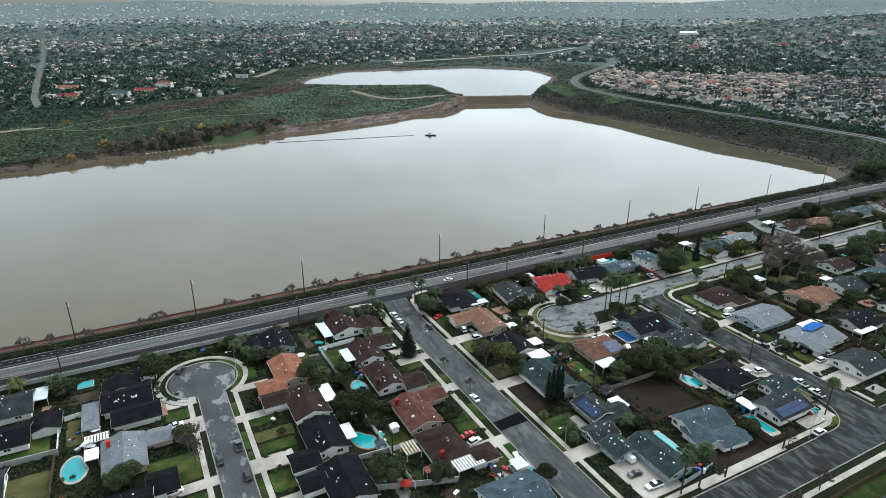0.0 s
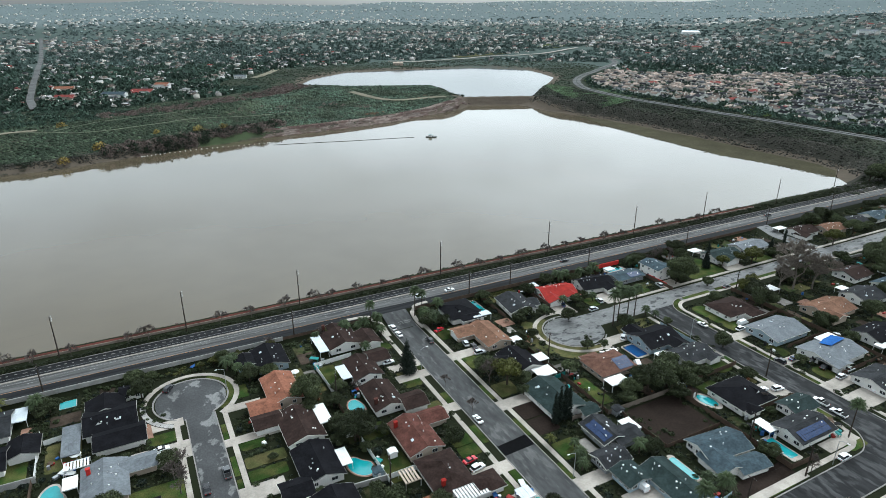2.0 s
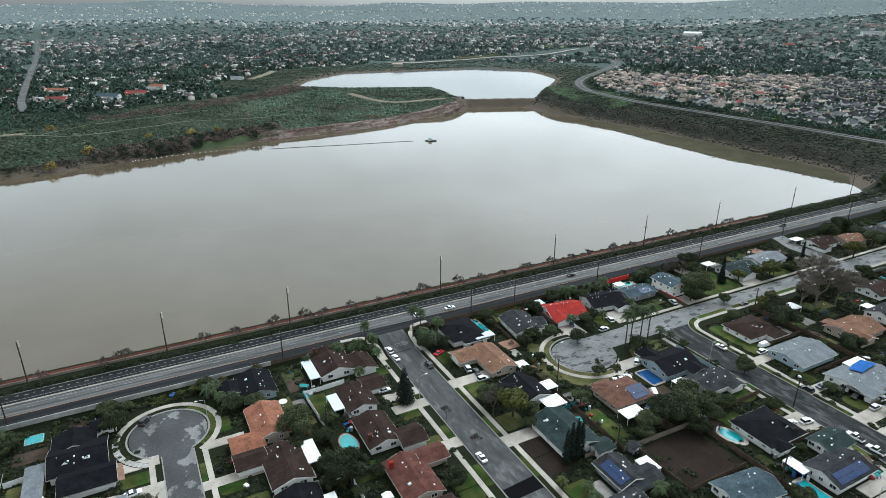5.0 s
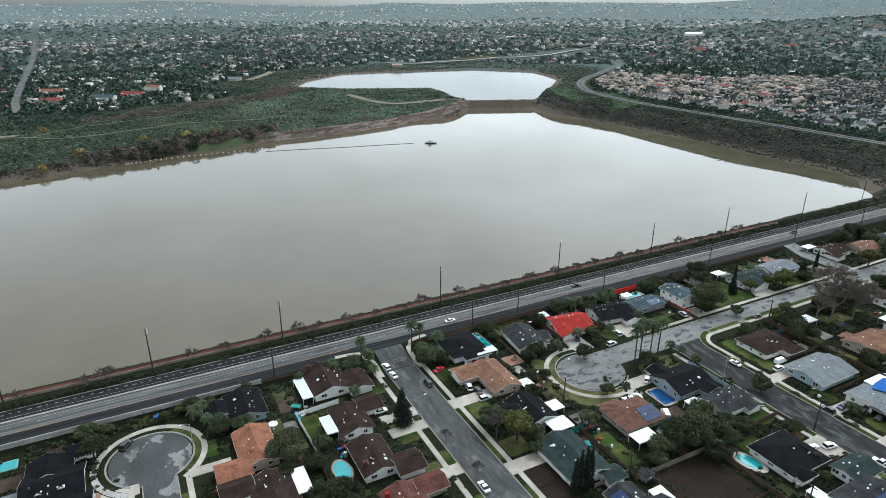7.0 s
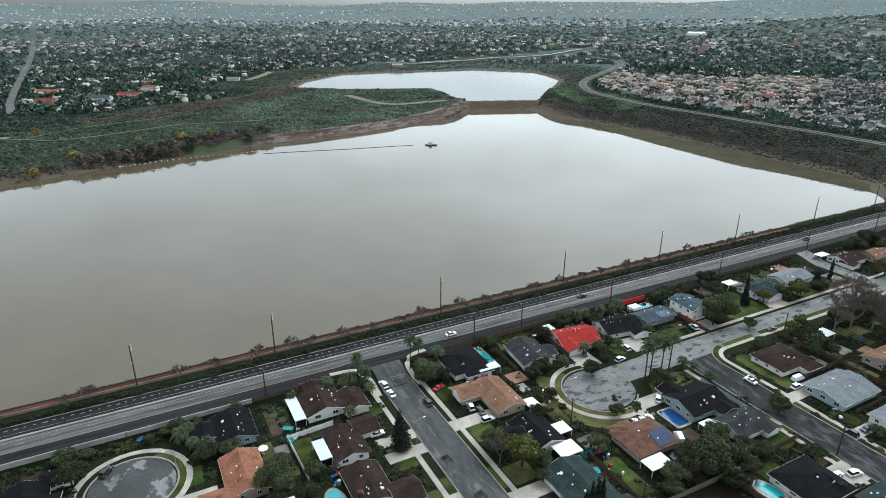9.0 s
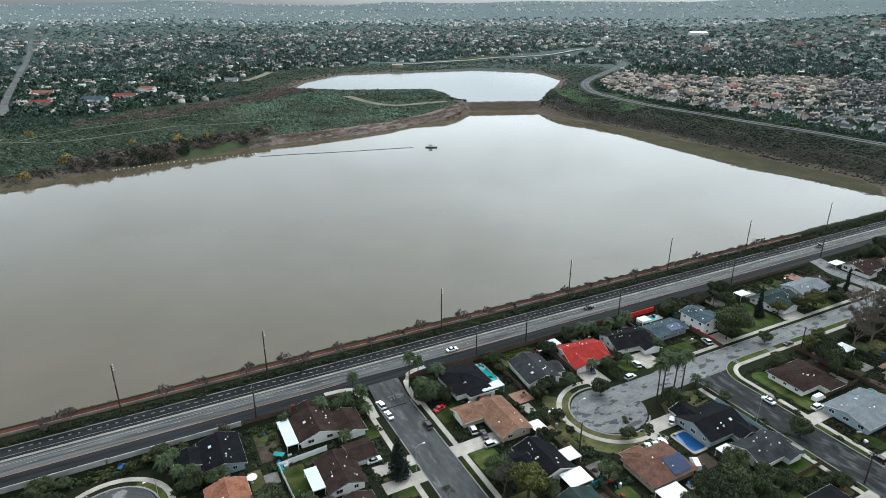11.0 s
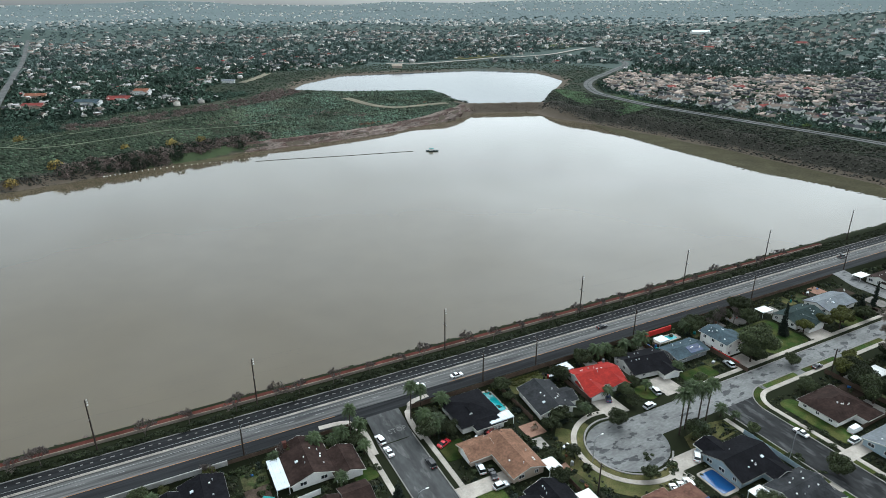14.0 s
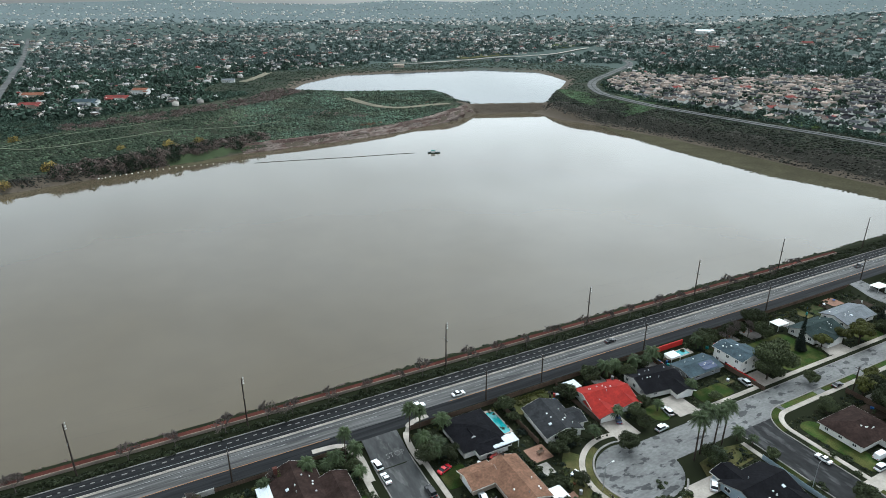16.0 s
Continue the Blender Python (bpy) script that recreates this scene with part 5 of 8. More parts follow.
for x, y in ((5, -156.5), (29, -156.4), (-2, -111), (4, -76), (110, -70), (62.5, -120), (-71.5, -66), (-71.6, -110), (28, -140)):
    utility_pole(x, y, 10.0, PLAIN, ((9.4, 2.2),), "brown wooden pole between the gardens", "estate poles")


def wire(a, b, sag, r=0.006):
    """One sagging cable, a single closed skin."""
    bm = bmesh.new()
    a, b = Vector(a), Vector(b)
    side = Vector((a.y - b.y, b.x - a.x, 0)).normalized() * r
    up = Vector((0, 0, r))
    rings = []
    for k in range(13):
        t = k / 12
        p = a.lerp(b, t) - Vector((0, 0, sag * 4 * t * (1 - t)))
        rings.append([bm.verts.new(p + side), bm.verts.new(p - side), bm.verts.new(p + up * 1.5)])
    for r0, r1 in zip(rings, rings[1:]):
        for j in range(3):
            bm.faces.new((r0[j], r0[(j + 1) % 3], r1[(j + 1) % 3], r1[j]))
    bm.faces.new(rings[0])
    bm.faces.new(rings[-1])
    thing("overhead_wire", bm, WIRE, "thin dark sagging overhead wire", "wire", "overhead wires")


for xa, xb in zip(LAKE_POLES, LAKE_POLES[1:]):
    ya, yb = (-1.5 if xa < -60 else 0.2), (-1.5 if xb < -60 else 0.2)
    for k in range(3):
        wire((xa + 0.5, ya, 14.7 + 0.8 * k), (xb + 0.5, yb, 14.7 + 0.8 * k), 0.9)
    wire((xa, ya + 1, 10.5), (xb, yb + 1, 10.5), 1.0)
for xa, xb in ((-154, -73.3), (2.5, 23.4), (23.4, 67.6), (67.6, 132.8), (132.8, 196)):
    for o in (-1.1, 1.1):
        wire((xa, -21.6 + o, 9.6), (xb, -21.6 + o, 9.6), 0.9)
for a, b in (((2.5, -21.6, 9.4), (4, -76, 6.6)), ((4, -76, 6.6), (-2, -111, 6.6)), ((-2, -111, 6.6), (5, -156.5, 6.6)), ((5, -156.5, 6.6), (29, -156.4, 6.6)), ((28, -140, 6.6), (29, -156.4, 6.6)), ((-71.5, -66, 6.6), (-71.6, -110, 6.6)), ((-73.3, -21.6, 9.4), (-71.5, -66, 6.6))):
    for o in (-0.8, 0.0, 0.8):
        wire((a[0] + o, a[1], a[2]), (b[0] + o, b[1], b[2]), 1.2)


def street_lamp(x, y, z, turn):
    s = empty("street_lamp", pose(x, y, z, 0, 0, turn), "grey metal street lamp with a curved arm", "street lamp", "street lamps")
    bm = bmesh.new()
    tube(bm, (0, 0, -0.3), (0, 0, 8), 0.11, 0.07, 8)
    part("shaft", bm, METAL_GREY, s)
    bm = bmesh.new()
    tube(bm, (0, 0, 7.9), (1.0, 0, 8.4), 0.05, 0.05, 6)
    tube(bm, (1.0, 0, 8.4), (2.1, 0, 8.5), 0.05, 0.05, 6)
    part("arm", bm, METAL_GREY, s)
    bm = bmesh.new()
    box(bm, 2.0, 2.75, -0.15, 0.15, 8.4, 8.56)
    part("lamp_head", bm, WHITE_PAINT, s)


for x, y, turn in ((-26.5, -128, 180), (-39.8, -62, 0), (-101.6, -44, 180), (59.8, -90, 0), (40, -157, 270), (10.8, -66, 0)):
    street_lamp(x, y, PLAIN, turn)


# ---- vehicles ----
def car_template(kind, colour, label):
    """A car about its centre on the ground, its nose towards +x."""
    top = empty("car", pose(0, 0, -900), label, "car", "parked vehicles")
    L, W = {"sedan": (4.7, 1.82), "suv": (4.8, 1.95), "van": (5.4, 2.0), "pickup": (5.5, 2.0)}[kind]
    H = {"sedan": 1.45, "suv": 1.75, "van": 2.1, "pickup": 1.8}[kind]
    low = 0.92 if kind != "van" else 1.15
    f, r = L / 2, -L / 2
    bm = bmesh.new()
    prism(bm, [(r, 0.32), (r + 0.12, 0.24), (f - 0.12, 0.24), (f, 0.34), (f - 0.02, 0.7), (f - 0.25, low - 0.08), (f - 1.2, low), (r + 0.3, low), (r + 0.04, low - 0.12)], -W / 2, W / 2)
    bmesh.ops.bevel(bm, geom=list(bm.edges), offset=0.06, segments=1, affect="EDGES")
    part("body", bm, CAR_PAINT[colour], top)
    a0, a1, b0, b1 = {"sedan": (r + 0.75, r + 1.5, f - 2.2, f - 1.25), "suv": (r + 0.25, r + 0.6, f - 2.1, f - 1.3), "van": (r + 0.1, r + 0.2, f - 1.5, f - 0.7), "pickup": (r + 2.1, r + 2.3, f - 2.2, f - 1.4)}[kind]
    bm = bmesh.new()
    w0, w1 = W / 2 - 0.06, W / 2 - 0.2
    lo = [bm.verts.new(p) for p in ((a0, -w0, low - 0.02), (b1, -w0, low - 0.02), (b1, w0, low - 0.02), (a0, w0, low - 0.02))]
    hi = [bm.verts.new(p) for p in ((a1, -w1, H - 0.08), (b0, -w1, H - 0.08), (b0, w1, H - 0.08), (a1, w1, H - 0.08))]
    for k in range(4):
        bm.faces.new((lo[k], lo[(k + 1) % 4], hi[(k + 1) % 4], hi[k]))
    bm.faces.new(hi)
    part("glazing", bm, CAR_GLASS if kind != "van" else CAR_PAINT[colour], top, "dark tinted glass" if kind != "van" else "")
    bm = bmesh.new()
    box(bm, a1 - 0.05, b0 + 0.05, -w1 - 0.02, w1 + 0.02, H - 0.09, H)
    bmesh.ops.bevel(bm, geom=list(bm.edges), offset=0.05, segments=1, affect="EDGES")
    part("roof_panel", bm, CAR_PAINT[colour], top)
    if kind == "pickup":
        bm = bmesh.new()
        box(bm, r + 0.15, r + 1.9, -W / 2 + 0.12, W / 2 - 0.12, low - 0.02, low + 0.03)
        part("cargo_bed", bm, TYRE, top, "dark open load bed")
    for sx in (r + 0.85, f - 0.9):
        for sy in (-1, 1):
            bm = bmesh.new()
            tube(bm, (sx, sy * (W / 2 - 0.22), 0.34), (sx, sy * (W / 2 + 0.01), 0.34), 0.34, 0.34, 14)
            wheel = part("wheel", bm, TYRE, top)
            bm = bmesh.new()
            tube(bm, (sx, sy * (W / 2), 0.34), (sx, sy * (W / 2 + 0.03), 0.34), 0.2, 0.18, 10)
            part("rim", bm, RIM, wheel, "alloy rim")
    for x, name, m in ((f - 0.04, "headlight", RIM), (r - 0.02, "tail_light", RED_PAINT)):
        for sy in (-1, 1):
            bm = bmesh.new()
            box(bm, x, x + 0.06, sy * (W / 2 - 0.3) - 0.18, sy * (W / 2 - 0.3) + 0.18, 0.58, 0.74)
            part(name, bm, m, top)
    return top


def cars(kind, colour, label, places):
    base = car_template(kind, colour, label)
    for k, (x, y, turn) in enumerate(places):
        z = ROADZ + 0.08 if y > -20 else PLAIN + 0.13 if y > -175 else PLAIN
        m = pose(x, y, z, 0, 0, turn) @ Matrix.Scale(0.92, 4)
        if k == 0:
            base.matrix_basis = m
        else:
            copy_thing(base, m).matrix_basis = m


cars("sedan", "white", "white saloon car parked in the estate", [(-36.9, -95.5, 90), (-48.5, -53.4, 0), (72.0, -85, 90), (-37.2, -37.0, 92), (-123, -66, 5), (53.5, -125.2, 0), (40.5, -76.8, 40), (-3.8, -15.4, 0), (91, -131, 0), (22.2, -84.4, 70), (24.6, -84.8, 70)])
cars("suv", "white", "white sport utility vehicle parked in the estate", [(-126.3, -94.8, 5), (-123, -69.3, 5), (45, -157.0, 0), (58.5, -127, -10), (82.5, -94.2, 0), (-17.7, -15.4, 0), (37.2, -78.2, 40), (87, -142.4, 0), (-37.4, -31.2, 95), (27, -84.6, 70), (-47.6, -113.4, 10)])
cars("van", "white", "white delivery van parked in a drive", [(-13.2, -139, 90), (90, -146, 0), (87, -91.5, 0), (194, -21.5, 20), (28.2, -95, 60)])
cars("pickup", "white", "white pickup truck parked beside a kerb", [(-14.6, -150.3, 175), (63.5, -144.2, 90), (64.2, -138, 90)])
cars("sedan", "black", "black saloon car parked in the estate", [(-16, -144.8, 175), (-16.2, -58, 80), (-113.9, -88, 88), (85, -121.5, 0), (60.6, -12.2, 0), (110, -65.2, 0)])
cars("suv", "black", "black sport utility vehicle parked in the estate", [(-28.8, -46.5, 90), (-118.5, -35, 55), (-108.3, -97.5, 90), (74.6, -116.5, 90), (85, -126.4, 0)])
cars("sedan", "red", "red saloon car parked in a drive", [(-48, -110, 10), (-22, -41, 20)])
cars("sedan", "blue", "dark blue saloon car parked in the estate", [(34, -46, 60), (-94, -27.5, 10), (80.5, -117.6, 0)])
cars("suv", "silver", "silver sport utility vehicle parked in the estate", [(42.6, -55, 5), (-16.5, -62.5, 0), (-18, -54.6, 80), (84.2, -132.5, 0), (50, -50, 80), (84.5, -50.2, 80)])
cars("pickup", "grey", "grey pickup truck parked in a drive", [(-108.2, -84, 90), (210, -12.4, 0), (84, -35.5, 80)])


# ---- trees ----
def leaf_cloud(centres, count, size, flat_z=0.8, seed=1):
    """Loose leaf sprays round the centres (x, y, z, r)."""
    rng = np.random.default_rng(seed)
    bm = bmesh.new()
    total = sum(c[3] ** 2 for c in centres)
    for cx, cy, cz, r in centres:
        for _ in range(int(count * r * r / total)):
            d = rng.normal(size=3)
            d /= np.linalg.norm(d)
            p = d * r * rng.uniform(0.55, 1.05)
            p[2] *= flat_z
            n = Vector(d + rng.normal(size=3) * 0.6).normalized()
            q = n.to_track_quat("Z", "Y").to_matrix()
            s = size * rng.uniform(0.6, 1.4)
            a = rng.uniform(0, 6.28)
            c, t = math.cos(a) * s, math.sin(a) * s
            o = Vector((cx + p[0], cy + p[1], cz + p[2]))
            vs = [bm.verts.new(o + q @ Vector(v)) for v in ((c, t, 0), (-t * 0.7, c * 0.7, 0.12 * s), (-c, -t, 0), (t * 0.7, -c * 0.7, 0.12 * s))]
            bm.faces.new(vs)
    return bm


def limb_set(bm, h, r, spread_r, n, seed, sides=7):
    rng = random.Random(seed)
    tube(bm, (0, 0, -0.3), (0, 0, h * 0.4), r, r * 0.75, sides)
    tips = []
    for k in range(n):
        a = math.tau * k / n + rng.uniform(-0.4, 0.4)
        e = (math.cos(a) * spread_r * rng.uniform(0.5, 0.9), math.sin(a) * spread_r * rng.uniform(0.5, 0.9), h * rng.uniform(0.6, 0.85))
        tube(bm, (0, 0, h * 0.36), e, r * 0.6, r * 0.15, 5)
        tips.append(e)
    return tips


def broadleaf(name, h, rad, leaf, seed, label, count=1300, size=0.42):
    t = empty(name, pose(0, 0, -900), label, "tree", "garden trees")
    bm = bmesh.new()
    tips = limb_set(bm, h, 0.045 * h, rad, 7, seed)
    part("trunk", bm, BARK, t)
    rng = random.Random(seed)
    cs = [(x, y, z, rad * rng.uniform(0.38, 0.55)) for x, y, z in tips] + [(rng.uniform(-0.2, 0.2) * rad, rng.uniform(-0.2, 0.2) * rad, h * 0.82, rad * 0.5)]
    part("crown", leaf_cloud(cs, count, size, 0.8, seed), leaf, t)
    return t


def cone_tree(h, rad, leaf, label, seed, layers=12, power=1.0, count=1500, size=0.35):
    t = empty("conifer", pose(0, 0, -900), label, "tree", "garden trees")
    bm = bmesh.new()
    tube(bm, (0, 0, -0.3), (0, 0, h * 0.95), 0.025 * h, 0.02, 7)
    part("trunk", bm, BARK, t)
    rng = random.Random(seed)
    cs = []
    for k in range(layers):
        f = (k + 0.5) / layers
        r = rad * (1 - f) ** power + 0.15
        for j in range(3):
            a = rng.uniform(0, 6.28)
            cs.append((math.cos(a) * r * 0.4, math.sin(a) * r * 0.4, h * (0.08 + 0.9 * f), r * rng.uniform(0.6, 0.9)))
    part("crown", leaf_cloud(cs, count, size, 0.7, seed), leaf, t)
    return t


def palm(h, fronds, length, label, seed, leaf=None):
    t = empty("palm_tree", pose(0, 0, -900), label, "palm tree", "palm trees")
    rng = random.Random(seed)
    bm = bmesh.new()
    lean = rng.uniform(-0.03, 0.03) * h
    pts = [(lean * (k / 6) ** 2, 0, h * k / 6 - (0.4 if k == 0 else 0)) for k in range(7)]
    for a, b, k in zip(pts, pts[1:], range(6)):
        tube(bm, a, b, 0.26 - 0.02 * k, 0.25 - 0.02 * k, 8)
    part("trunk", bm, BARK, t)
    bm = bmesh.new()
    cx, cz = pts[-1][0], h
    for k in range(fronds):
        az = math.tau * k / fronds * 2.4 + rng.uniform(-0.2, 0.2)
        up = rng.uniform(-0.5, 1.1)
        L = length * rng.uniform(0.8, 1.1)
        p = Vector((cx, 0, cz))
        d = Vector((math.cos(az) * math.cos(up), math.sin(az) * math.cos(up), math.sin(up)))
        side = Vector((-math.sin(az), math.cos(az), 0))
        n = 6
        last = None
        for j in range(n + 1):
            f = j / n
            w = L * 0.24 * math.sin(math.pi * min(0.15 + 0.85 * f, 1.0)) + 0.03
            q = p + d * L * f - Vector((0, 0, L * 0.55 * f * f))
            cur = (q - side * w - Vector((0, 0, w * 0.6)), q, q + side * w - Vector((0, 0, w * 0.6)))
            if last is not None:
                for s0, s1 in ((0, 1), (1, 2)):
                    # leaflets with gaps between them
                    e0, e1 = (0, 1) if s0 == 0 else (2, 1)
                    for g in range(4):
                        u0, u1 = g / 4, g / 4 + 0.24
                        a0, a1 = last[1].lerp(cur[1], u0), last[1].lerp(cur[1], u1)
                        b0 = last[e0].lerp(cur[e0], min(u0 + 0.35, 1.2))
                        bm.faces.new([bm.verts.new(v) for v in (a0, a1, b0)])
            last = cur
    part("crown", bm, leaf or PALM_LEAF, t)
    return t


def bare_tree(h, rad, depth, label, seed, r=None, name="bare_tree", twig=0.05, bark=None):
    t = empty(name, pose(0, 0, -900), label, "tree", "bare trees")
    rng = random.Random(seed)
    bm = bmesh.new()

    def grow(p, d, length, rr, level):
        e = p + d * length
        tube(bm, p, e, max(rr, twig), max(rr * 0.65, twig * 0.7), 5 if level < 2 else 3)
        if level >= depth:
            return
        for k in range(3):
            nd = (d + Vector((rng.uniform(-1, 1), rng.uniform(-1, 1), rng.uniform(-0.35, 0.6))) * rad).normalized()
            grow(p + d * length * rng.uniform(0.7, 1), nd, length * rng.uniform(0.6, 0.85), rr * 0.6, level + 1)

    grow(Vector((0, 0, -0.2)), Vector((0, 0, 1)), h * 0.28, r or h * 0.022, 0)
    part("crown", bm, bark or BARE_TWIG, t)
    return t


def plant(base, places, z=None):
    """Copies of a tree at (x, y, scale)."""
    for k, (x, y, s) in enumerate(places):
        zz = land1(x, y) if z is None else z
        m = pose(x, y, zz, 0, 0, (x * 37 + y * 91) % 360) @ Matrix.Scale(s, 4)
        if k == 0:
            base.matrix_basis = m
        else:
            c = copy_thing(base, m)
            c.matrix_basis = m


oak = broadleaf("tree", 7.5, 4.2, TREE_LEAF, 11, "broad dark green garden tree", 7500, 0.2)
plant(oak, [(-79.7, -62, 1.1), (-73, -87, 1.15), (-75, -117, 1.0), (20, -108, 1.2), (27.5, -109, 1.25), (23, -104.5, 0.9), (98, -50, 1.5), (93, -52, 1.0), (106, -86, 1.2), (110, -80, 1.1), (115, -74, 0.9), (190, -84, 1.4), (200, -78, 1.3), (212, -80, 1.4), (218, -33, 1.2), (230, -50, 1.1), (240, -72, 1.3), (150, -78, 1.0), (165, -110, 1.1), (138, -112, 1.0), (112, -108, 0.9), (-128, -27, 0.7), (180, -115, 1.2), (236, -28, 1.1), (255, -62, 1.0), (120, -26, 1.0), (205, -100, 1.4), (230, -100, 1.3), (32, -103, 0.8), (338, 3, 1.2), (350, 6, 1.5), (360, 2, 1.4), (345, -2, 1.0), (372, 6, 1.3)])
oak2 = broadleaf("tree", 6.0, 3.4, TREE_LEAF, 23, "rounded green garden tree", 5500, 0.19)
plant(oak2, [(-126.5, -35.5, 1.0), (-81, -68, 0.7), (-77.5, -56, 0.9), (-72, -81.5, 0.9), (-68.5, -84, 0.8), (-47.7, -101, 0.75), (-38.9, -135, 0.75), (65.5, -100, 0.9), (-17, -91, 0.6), (-72, -93, 0.5), (60.5, -78, 0.5), (104, -60, 0.7), (97, -70, 0.5), (28, -57, 0.8), (9, -50, 0.7), (52, -30, 0.8), (68, -52, 0.5), (160, -58 + 6, 0.9), (-20, -30, 0.7), (-44, -30, 0.6), (-152, -31, 0.8), (45, -134, 0.4), (55, -118, 0.7), (110, -120, 0.8), (110, -136, 0.9), (-75, -105.5 - 4, 0.6), (-64.5, -88, 0.5), (185, -64.5 - 6, 0.9), (275, -64, 1.0), (300, -30, 1.1), (285, -28, 1.0), (20.0, -78.2, 0.6), (38, -60 + 8, 0.5), (-88, -104, 0.5), (-96, -84, 0.35), (14, -48, 0.8), (7, -62, 0.6), (40, -26, 0.9), (90, -28, 1.0), (95, -26, 0.9), (104, -27, 0.9), (110, -26, 0.8), (-24, -36, 0.9), (-22, -31, 0.8), (46, -44, 0.6), (6, -26.5, 0.8), (116, -33, 1.0), (-2, -68, 0.7), (4, -88, 0.8), (33, -113, 0.9), (26, -116, 0.8)])
gold = broadleaf("tree", 7.0, 3.6, LEAF_YELLOW, 31, "yellow green garden tree", 4400, 0.25)
plant(gold, [(-18.5, -83.5, 1.3), (144, -52, 1.1), (139, -49, 0.8), (204, -55, 1.2), (112, -72, 0.9), (120, -70, 0.8), (150, -50, 0.9), (-107.5, -27, 0.4), (-103, -26.5, 0.45), (-99, -26, 0.45), (-94, -25.5, 0.4), (262, -52, 0.9), (-62, -25, 0.5), (128, -48, 0.8), (-83, -24.5, 0.5)])
spruce = cone_tree(13.5, 3.0, LEAF_DARK, "tall dark conifer beside a drive", 5, count=5200, size=0.24)
plant(spruce, [(-44.6, -61, 1.0), (120, -45, 0.7), (162, -49, 0.75)])
cypress = cone_tree(12.5, 0.95, LEAF_DARK, "slim dark cypress in a row", 9, 18, 0.6, 3000, 0.2)
plant(cypress, [(-17.6, -108, 1.0), (-15.6, -107.6, 1.08), (-13.6, -107.4, 1.12), (-11.6, -107, 1.0), (121.5, -44, 1.1), (173, -48, 1.0)])
tall_palm = palm(14.5, 84, 3.4, "tall slim palm tree with a ragged crown", 3)
plant(tall_palm, [(40.5, -68.8, 1.0), (44, -67.6, 1.05), (47.6, -68.8, 0.98), (52.5, -67.8, 0.95), (-10.2, -155.3, 0.85), (-4.2, -155.8, 0.9), (55.2, -152.2, 0.85), (-44.5, -26.5, 0.75), (-26, -27.5, 0.85), (-22.5, -27, 0.75)])
low_palm = palm(4.2, 60, 2.8, "low bushy palm tree in a garden", 8)
plant(low_palm, [(-96.5, -36.5, 0.9), (-93.2, -38, 0.9), (-99.5, -32, 1.1), (-97, -29, 0.9), (-47.5, -26.5, 1.1), (-50, -27.5, 0.9), (-41.6, -25.5, 1.1), (-155.5, -29, 1.2), (-21, -123.6, 0.9), (-22.8, -127, 0.8), (-4, -129, 1.0), (-19, -119, 0.7), (44.5, -72.5, 1.1), (58, -64.5 - 4, 0.9), (60, -72, 0.7), (-28.5 + 5, -31, 1.2), (-20.5, -34, 1.1), (3, -146, 0.8), (-53, -43, 0.9), (-43.2, -34, 0.9), (34, -45.5, 0.9), (22, -49, 0.9), (65, -45, 0.9), (-66.5, -26.5, 0.8), (28, -30, 1.0), (58, -27, 1.1), (63, -27.5, 1.0), (46, -25.5, 1.2), (50, -26, 1.1), (67, -26, 1.2), (88, -27, 1.1), (-15, -26, 1.2), (-30.5 + 8, -36, 1.1), (-55, -26, 1.1), (48, -48, 0.8)])
yellow_palm = palm(4.5, 36, 3.0, "palm with yellowing fronds", 12, LEAF_YELLOW)
plant(yellow_palm, [(-166, -26, 1.2), (-24.1, -114.6, 0.7)])
big_bare = bare_tree(15.5, 0.8, 8, "large leafless grey brown tree", 4, twig=0.055, bark=mat("pale_bare_branches", (0.155, 0.132, 0.112), 0.95, 0.2, 0.2, 0.5, 4.0))
plant(big_bare, [(135, -80, 1.55), (142, -84, 1.2), (128, -78, 1.1)])
small_bare = bare_tree(7.0, 0.75, 6, "leafless grey brown garden tree in winter", 17, twig=0.035)
plant(small_bare, [(-23, -79.5, 1.6), (-36, -91, 0.9), (-37, -75, 0.8), (-120, -86, 1.3), (-118.6, -76, 1.1), (-121, -80, 1.1), (-64, -64, 0.7), (48, -130, 0.7), (32, -156, 0.9), (100, -30, 1.3), (106, -28, 1.2), (112, -30, 1.1), (-8, -46, 0.8), (23, -171, 1.2), (10, -172, 1.0), (-83, -25, 0.9), (-64.4, -25.5, 0.8)])
street_bare = bare_tree(6.6, 0.8, 6, "small leafless street tree beside the lake", 21, 0.10, twig=0.042)
plant(street_bare, [(x, -1.9 + 0.3 * math.sin(x), 1.15 + 0.2 * math.sin(x * 7)) for x in (-176, -166, -158, -146.6, -128.6, -121.8, -96.5, -84.8, -71.6, -59.8, -52.5, -41.3, -28.9, -17.3, -9.6, 7.3, 18.8, 31.1, 43.2, 56.6, 69.6, 79.4, 93.6, 106.7, 121, 134, 148, 162, 178)])


